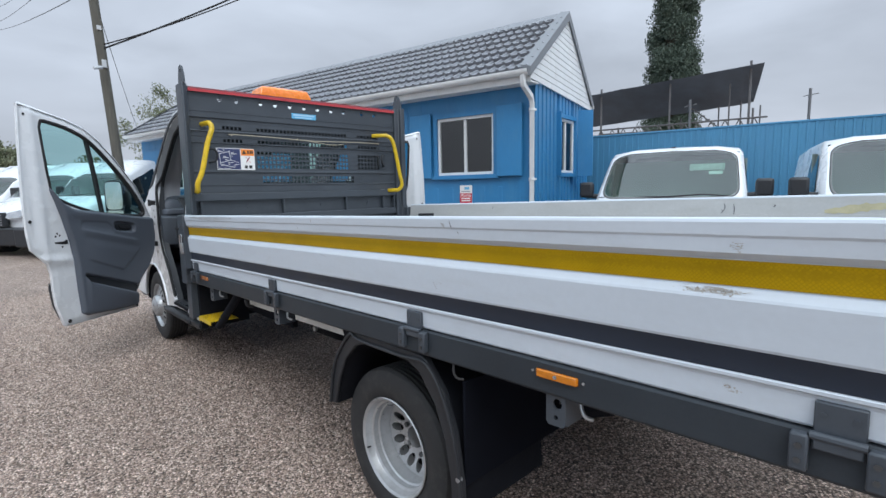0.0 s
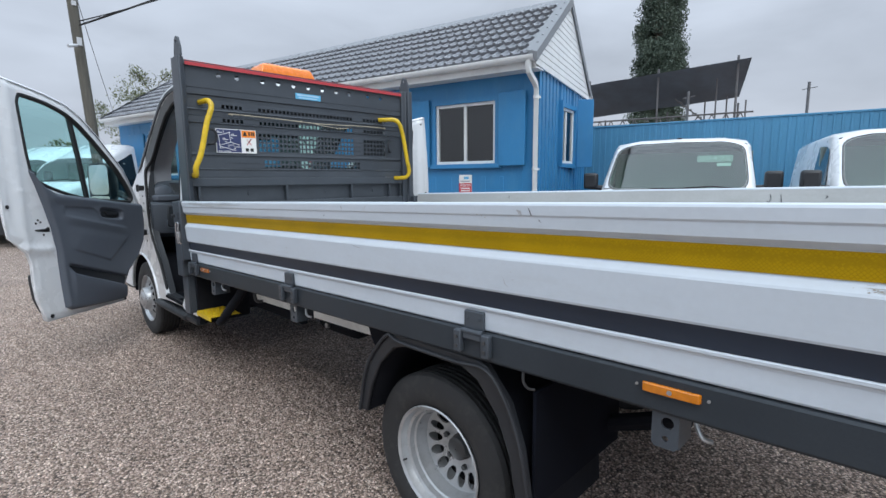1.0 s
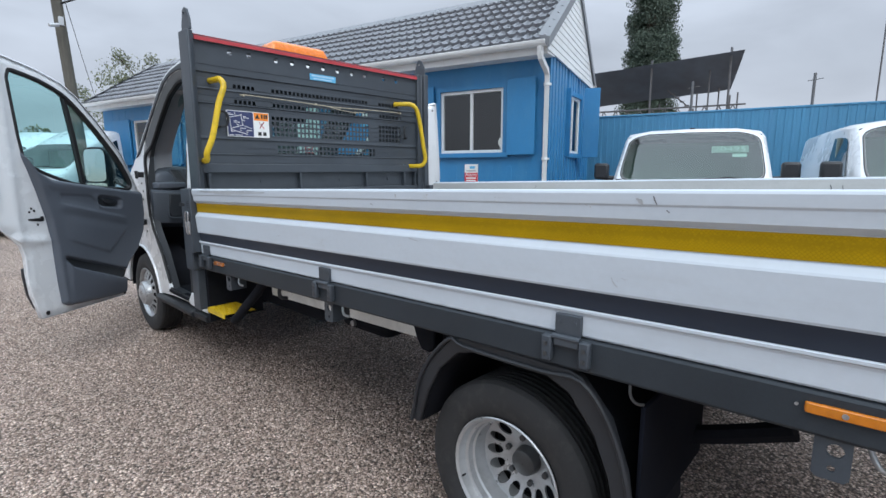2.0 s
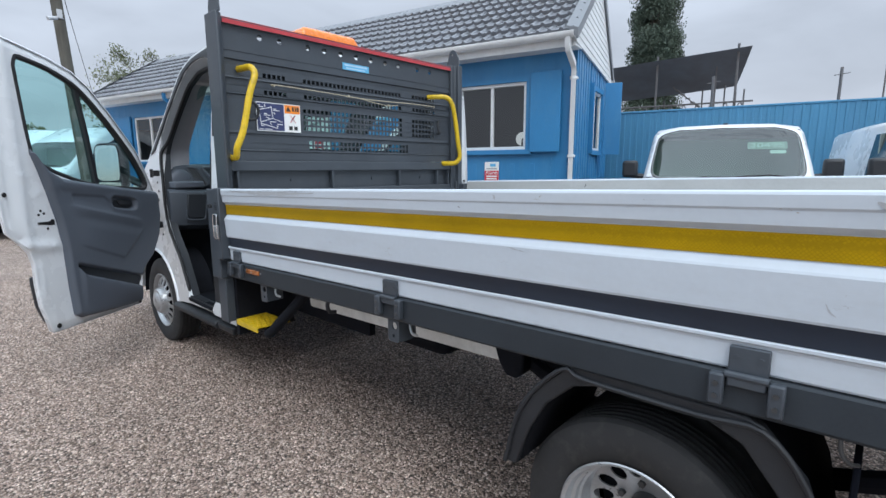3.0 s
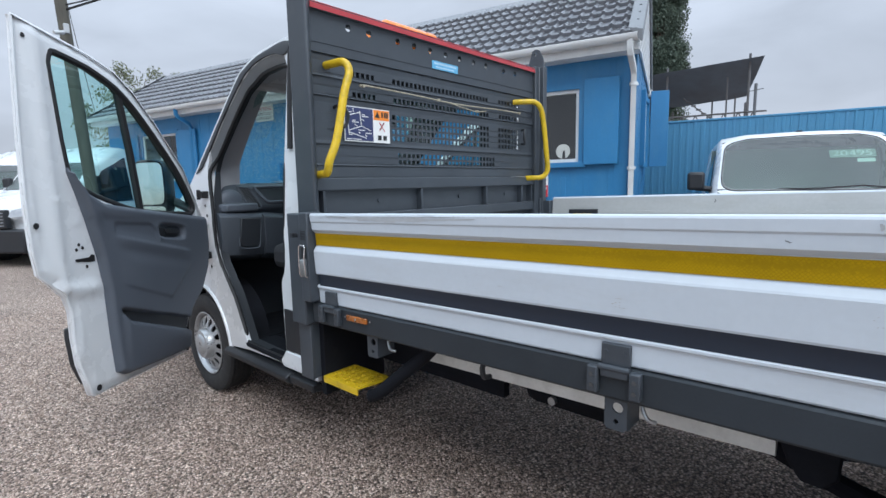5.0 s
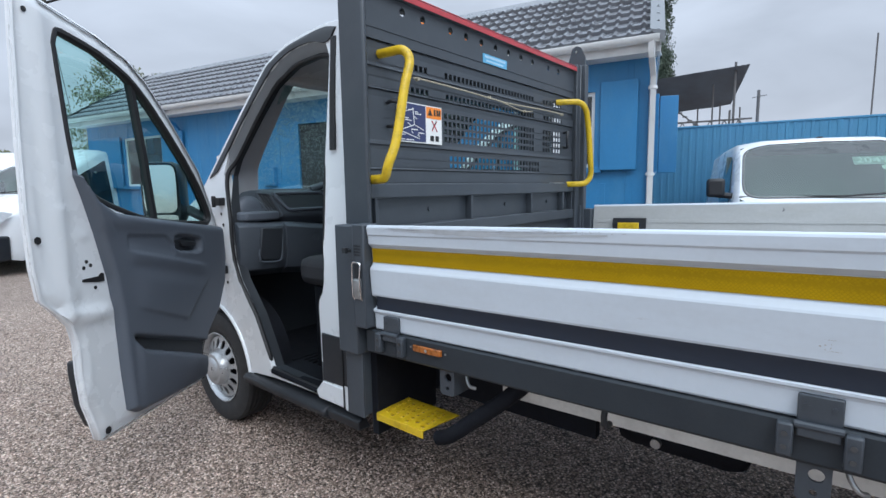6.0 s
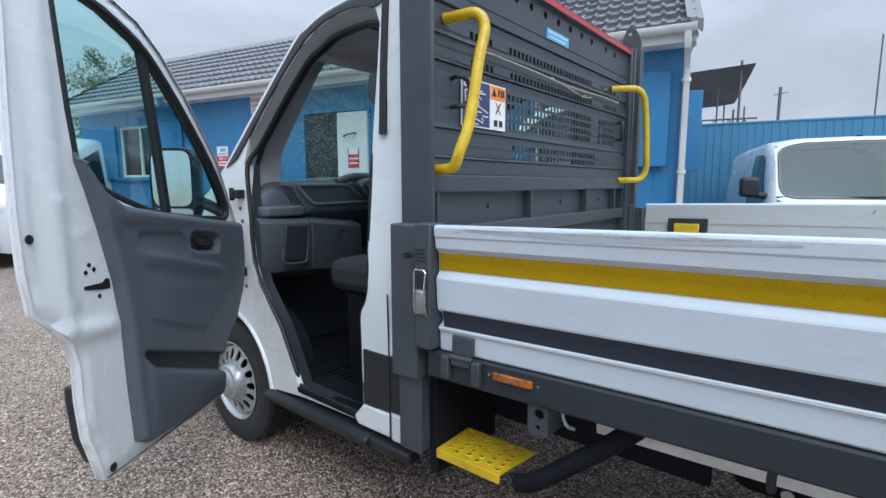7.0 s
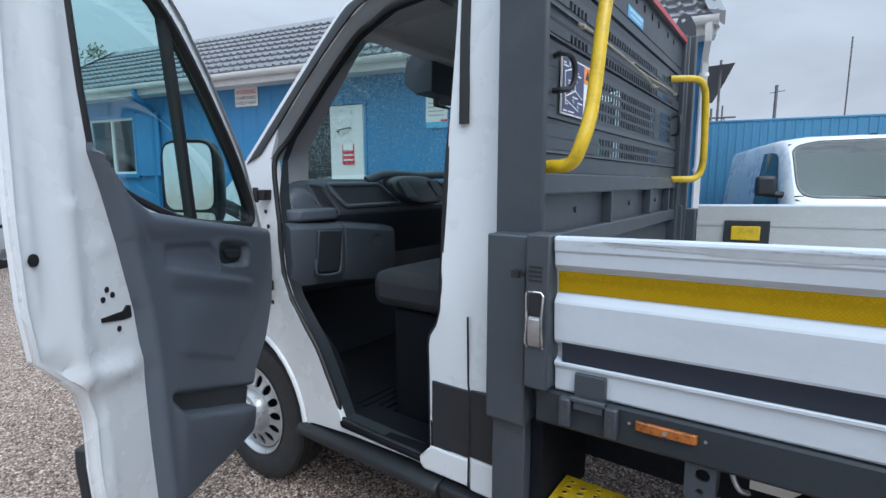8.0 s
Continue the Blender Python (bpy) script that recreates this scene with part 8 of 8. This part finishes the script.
# ---- trees ----
def leaf_cloud(bm, spots, n, size, rnd, squash=0.8):
    """Many small bent leaves round the given clump centres."""
    for k in range(n):
        c, r = rnd.choice(spots)
        v = Vector((rnd.gauss(0, 1), rnd.gauss(0, 1), rnd.gauss(0, 1) * squash))
        v = v.normalized() * r * rnd.random() ** 0.45
        p = c + v
        s = size * rnd.uniform(0.6, 1.3)
        rot = Euler((rnd.uniform(0, 6.3), rnd.uniform(0, 6.3), rnd.uniform(0, 6.3))).to_matrix()
        q = [p + rot @ Vector(w) * s for w in ((-0.5, 0, 0), (0, -0.28, 0.06), (0.6, 0, 0), (0, 0.28, 0.06))]
        bm.faces.new([bm.verts.new(w) for w in q])


def broad_tree(name, label, at, height, spread, n, seed, leaf=0.14):
    rnd = random.Random(seed)
    tree = thing(name, label, "tree", at)
    base = Vector(at)
    bm = bmesh.new()
    tube(bm, smooth_line([base, base + Vector((0.1, 0, height * 0.3)), base + Vector((0, 0.1, height * 0.62))], 5), lambda f: 0.2 - 0.11 * f, 10)
    part("trunk", bm, BARK, tree)
    spots = []
    limbs = bmesh.new()
    for k in range(22):
        q, up = rnd.uniform(0, math.tau), rnd.uniform(0.28, 0.95)
        tip = base + Vector((math.cos(q) * spread * rnd.uniform(0.4, 1.0), math.sin(q) * spread * rnd.uniform(0.4, 1.0), height * up))
        root = base + Vector((0, 0, height * rnd.uniform(0.25, 0.6)))
        line = smooth_line([root, (root + tip) / 2 + Vector((0, 0, 0.3)), tip], 4)
        tube(limbs, line, lambda f: 0.06 * (1 - f) + 0.012, 6)
        for f in (0.3, 0.45, 0.6, 0.75, 0.9, 1.0):
            spots.append((line[min(int(f * (len(line) - 1)), len(line) - 1)] + Vector((rnd.uniform(-0.4, 0.4), rnd.uniform(-0.4, 0.4), rnd.uniform(-0.2, 0.4))), rnd.uniform(0.3, 0.75) * spread * 0.36))
        for j in range(3):
            t2 = tip + Vector((rnd.uniform(-0.7, 0.7), rnd.uniform(-0.7, 0.7), rnd.uniform(-0.2, 0.7)))
            tube(limbs, [line[-3], tip * 0.5 + t2 * 0.5, t2], 0.012, 5)
            spots.append((t2, 0.28))
    part("limb", limbs, BARK, tree)
    bm = bmesh.new()
    leaf_cloud(bm, spots, n, leaf, rnd)
    part("crown", bm, LEAF, tree, "loose green leaves", flat=True)
    return tree


broad_tree("garden_tree", "loose green tree behind the cabin roof", (6.6, 19.3, 0), 6.1, 2.8, 36000, 3, 0.075)
broad_tree("garden_tree", "green tree beyond the parked vans", (0.9, 40.0, 0), 4.6, 2.6, 14000, 8, 0.16)
broad_tree("garden_tree", "green tree beyond the parked vans", (3.6, 45.0, 0), 4.2, 3.0, 14000, 9, 0.16)

copy_thing(tall, Matrix.Translation((-9.5, -1.5, -0.008)) @ Matrix.Rotation(radians(190), 4, "Z"))
copy_thing(tall, Matrix.Translation((-9.8, 1.6, -0.008)) @ Matrix.Rotation(radians(190), 4, "Z"))


def poplar(at, height, rad, n, seed):
    rnd = random.Random(seed)
    tree = thing("poplar_tree", "tall narrow dark green poplar", "tree", at)
    base = Vector(at)
    bm = bmesh.new()
    tube(bm, [base, base + Vector((0, 0, height * 0.9))], lambda f: 0.35 * (1 - f) + 0.03, 10)
    part("trunk", bm, BARK, tree)
    spots = []
    limbs = bmesh.new()
    for k in range(420):
        f = rnd.uniform(0.08, 1.0)
        w = rad * (1.32 - 0.75 * f) * (1.0 if f < 0.88 else 1.0 - (f - 0.88) * 6)
        q = rnd.uniform(0, math.tau)
        c = base + Vector((math.cos(q) * w * rnd.uniform(0.3, 0.95), math.sin(q) * w * rnd.uniform(0.3, 0.95), height * f))
        spots.append((c, rnd.uniform(0.35, 0.75)))
        if k % 3 == 0:
            tube(limbs, [base + Vector((0, 0, height * max(f - 0.12, 0.02))), c], 0.04, 5)
    part("limb", limbs, BARK, tree)
    bm = bmesh.new()
    leaf_cloud(bm, spots, n, 0.115, rnd, 1.6)
    part("crown", bm, LEAF_DARK, tree, "dense upright leaves", flat=True)


poplar((30.3, 12.2, 0), 21.0, 1.36, 190000, 4)


# ---- scaffold canopy beyond the fence ----
def scaffold():
    sc = thing("scaffold_canopy", "scaffold with dark sheeted sloping roof beyond the fence", "scaffold", (24.0, 11.0, 0))
    d = Vector((-math.sin(radians(12)), math.cos(radians(12)), 0))
    nn = Vector((math.cos(radians(12)), math.sin(radians(12)), 0))
    o = Vector((24.6, 6.1, 0))
    P = lambda s, n, z: o + d * s + nn * n + Vector((0, 0, z))
    def rz(s):
        return 6.45 - 0.062 * s
    bm = bmesh.new()
    rows = []
    for k in range(15):
        s = k * 1.0
        rows.append([P(s + (0.14 * n if k == 0 else 0.05 * n if k == 1 else 0), n, rz(s) - 0.32 * n - 0.05 * math.sin(s * 3.1 + n)) for n in [0.0, 0.7, 1.4, 2.1, 2.8, 3.5]])
    rs = [[bm.verts.new(p) for p in r] for r in rows]
    for a, b in zip(rs, rs[1:]):
        for i in range(5):
            bm.faces.new((a[i], a[i + 1], b[i + 1], b[i]))
    bmesh.ops.solidify(bm, geom=bm.faces[:], thickness=0.06)
    part("sheeting", bm, SHEET, sc, "dark sheeting", smooth=60)
    for k in range(5):
        s = 0.5 + k * 3.2
        for n, top in ((0.35, rz(s) + 0.25), (3.6, rz(s) - 1.35)):
            bm = bmesh.new()
            tube(bm, [P(s, n, 0), P(s, n, top)], 0.05, 8)
            part("standard", bm, SCAFF, sc)
    for s, n, top in ((0.95, 2.6, 5.3), (1.3, 0.9, 5.9), (1.9, 2.9, 5.2), (0.15, 2.2, 5.0)):
        bm = bmesh.new()
        tube(bm, [P(s, n, 0), P(s, n, top)], 0.035, 8)
        part("standard", bm, SCAFF, sc)
    bm = bmesh.new()
    for k in range(9):
        tube(bm, [P(1.0 + 0.22 * k, 1.4, 3.5 + 0.19 * k), P(1.2 + 0.22 * k, 1.4, 3.5 + 0.19 * k)], 0.035, 5)
        tube(bm, [P(1.1 + 0.22 * k, 1.4, 3.5 + 0.19 * k), P(1.32 + 0.22 * k, 1.4, 3.69 + 0.19 * k)], 0.03, 5)
    part("stair_flight", bm, SCAFF, sc, "steel stair flight inside the scaffold")
    for z in (3.7, 4.25):
        bm = bmesh.new()
        tube(bm, [P(-0.2, 0.3, z), P(14, 0.3, z)], 0.04, 6)
        part("ledger", bm, SCAFF, sc)
    bm = bmesh.new()
    for k in range(26):
        s = k * 0.55
        tube(bm, [P(s, 0.3, 3.7), P(s + 0.28, 0.3, 4.25)], 0.025, 5)
        tube(bm, [P(s + 0.28, 0.3, 4.25), P(s + 0.55, 0.3, 3.7)], 0.025, 5)
    part("lattice_brace", bm, SCAFF, sc)
    bm = bmesh.new()
    for k in range(5):
        box(bm, -0.2, 5.5, -0.13, 0.13, 0, 0.05, m=Matrix.Translation(P(3 - k * 0.3, 1.0 + 0.3 * k, 3.85 + 0.06 * k)) @ Matrix.Rotation(radians(102 + k * 3), 4, "Z"))
    part("plank", bm, SCAFF, sc, "stacked scaffold boards")


scaffold()

# thin posts that stand up beyond the fence
for n, s, h, r in ((4.53, -4.12, 3.17, 0.024), (4.53, -2.13, 3.195, 0.026), (24.7, -8.52, 8.5, 0.035)):
    p = SITE @ Vector((n, s, 0))
    mp_ = thing("fence_post", "thin grey steel post beyond the fence", "post", (p.x, p.y, 0), "posts beyond the fence")
    bm = bmesh.new()
    tube(bm, [(p.x, p.y, -0.01), (p.x, p.y, h)], r, 8)
    part("shaft", bm, SCAFF, mp_)
    if n < 5:
        bm = bmesh.new()
        tube(bm, [SITE @ Vector((n, s - 0.13, h - 0.10)), SITE @ Vector((n, s + 0.10, h - 0.13))], 0.007, 6)
        part("cross_arm", bm, SCAFF, mp_)

# ---- loose stones on the yard, nearest part ----
def loose_stones(n, seed):
    rnd = random.Random(seed)
    verts, faces = [], []
    for k in range(n):
        f = rnd.random()
        y = 0.2 + 9.5 * f
        x = rnd.uniform(-2.6, 1.9) if y < 7 else rnd.uniform(-3.5, 1.5)
        s = rnd.choice((0.0032, 0.004, 0.0046, 0.0054, 0.0065, 0.0085)) * rnd.uniform(0.8, 1.25)
        rot = Euler((rnd.uniform(0, 6.3), rnd.uniform(0, 6.3), rnd.uniform(0, 6.3))).to_matrix()
        a, b, c = s * rnd.uniform(0.8, 1.4), s * rnd.uniform(0.7, 1.1), s * rnd.uniform(0.5, 0.8)
        o = Vector((x, y, -0.008 + s * 0.35))
        i = len(verts)
        for v in ((a, 0, 0), (0, b, 0), (-a * 0.9, 0.1 * b, 0), (0.1 * a, -b, 0), (0, 0, c), (0.1 * a, 0, -c)):
            verts.append(o + rot @ Vector(v))
        for p, q in ((0, 1), (1, 2), (2, 3), (3, 0)):
            faces.append((i + p, i + q, i + 4))
            faces.append((i + q, i + p, i + 5))
    me = bpy.data.meshes.new("gravel")
    me.from_pydata([tuple(v) for v in verts], [], faces)
    me.materials.append(STONE)
    return tagged(new("gravel", me), "loose pinkish grey crushed stones on the yard", "gravel", kind="stuff")


loose_stones(120000, 11)
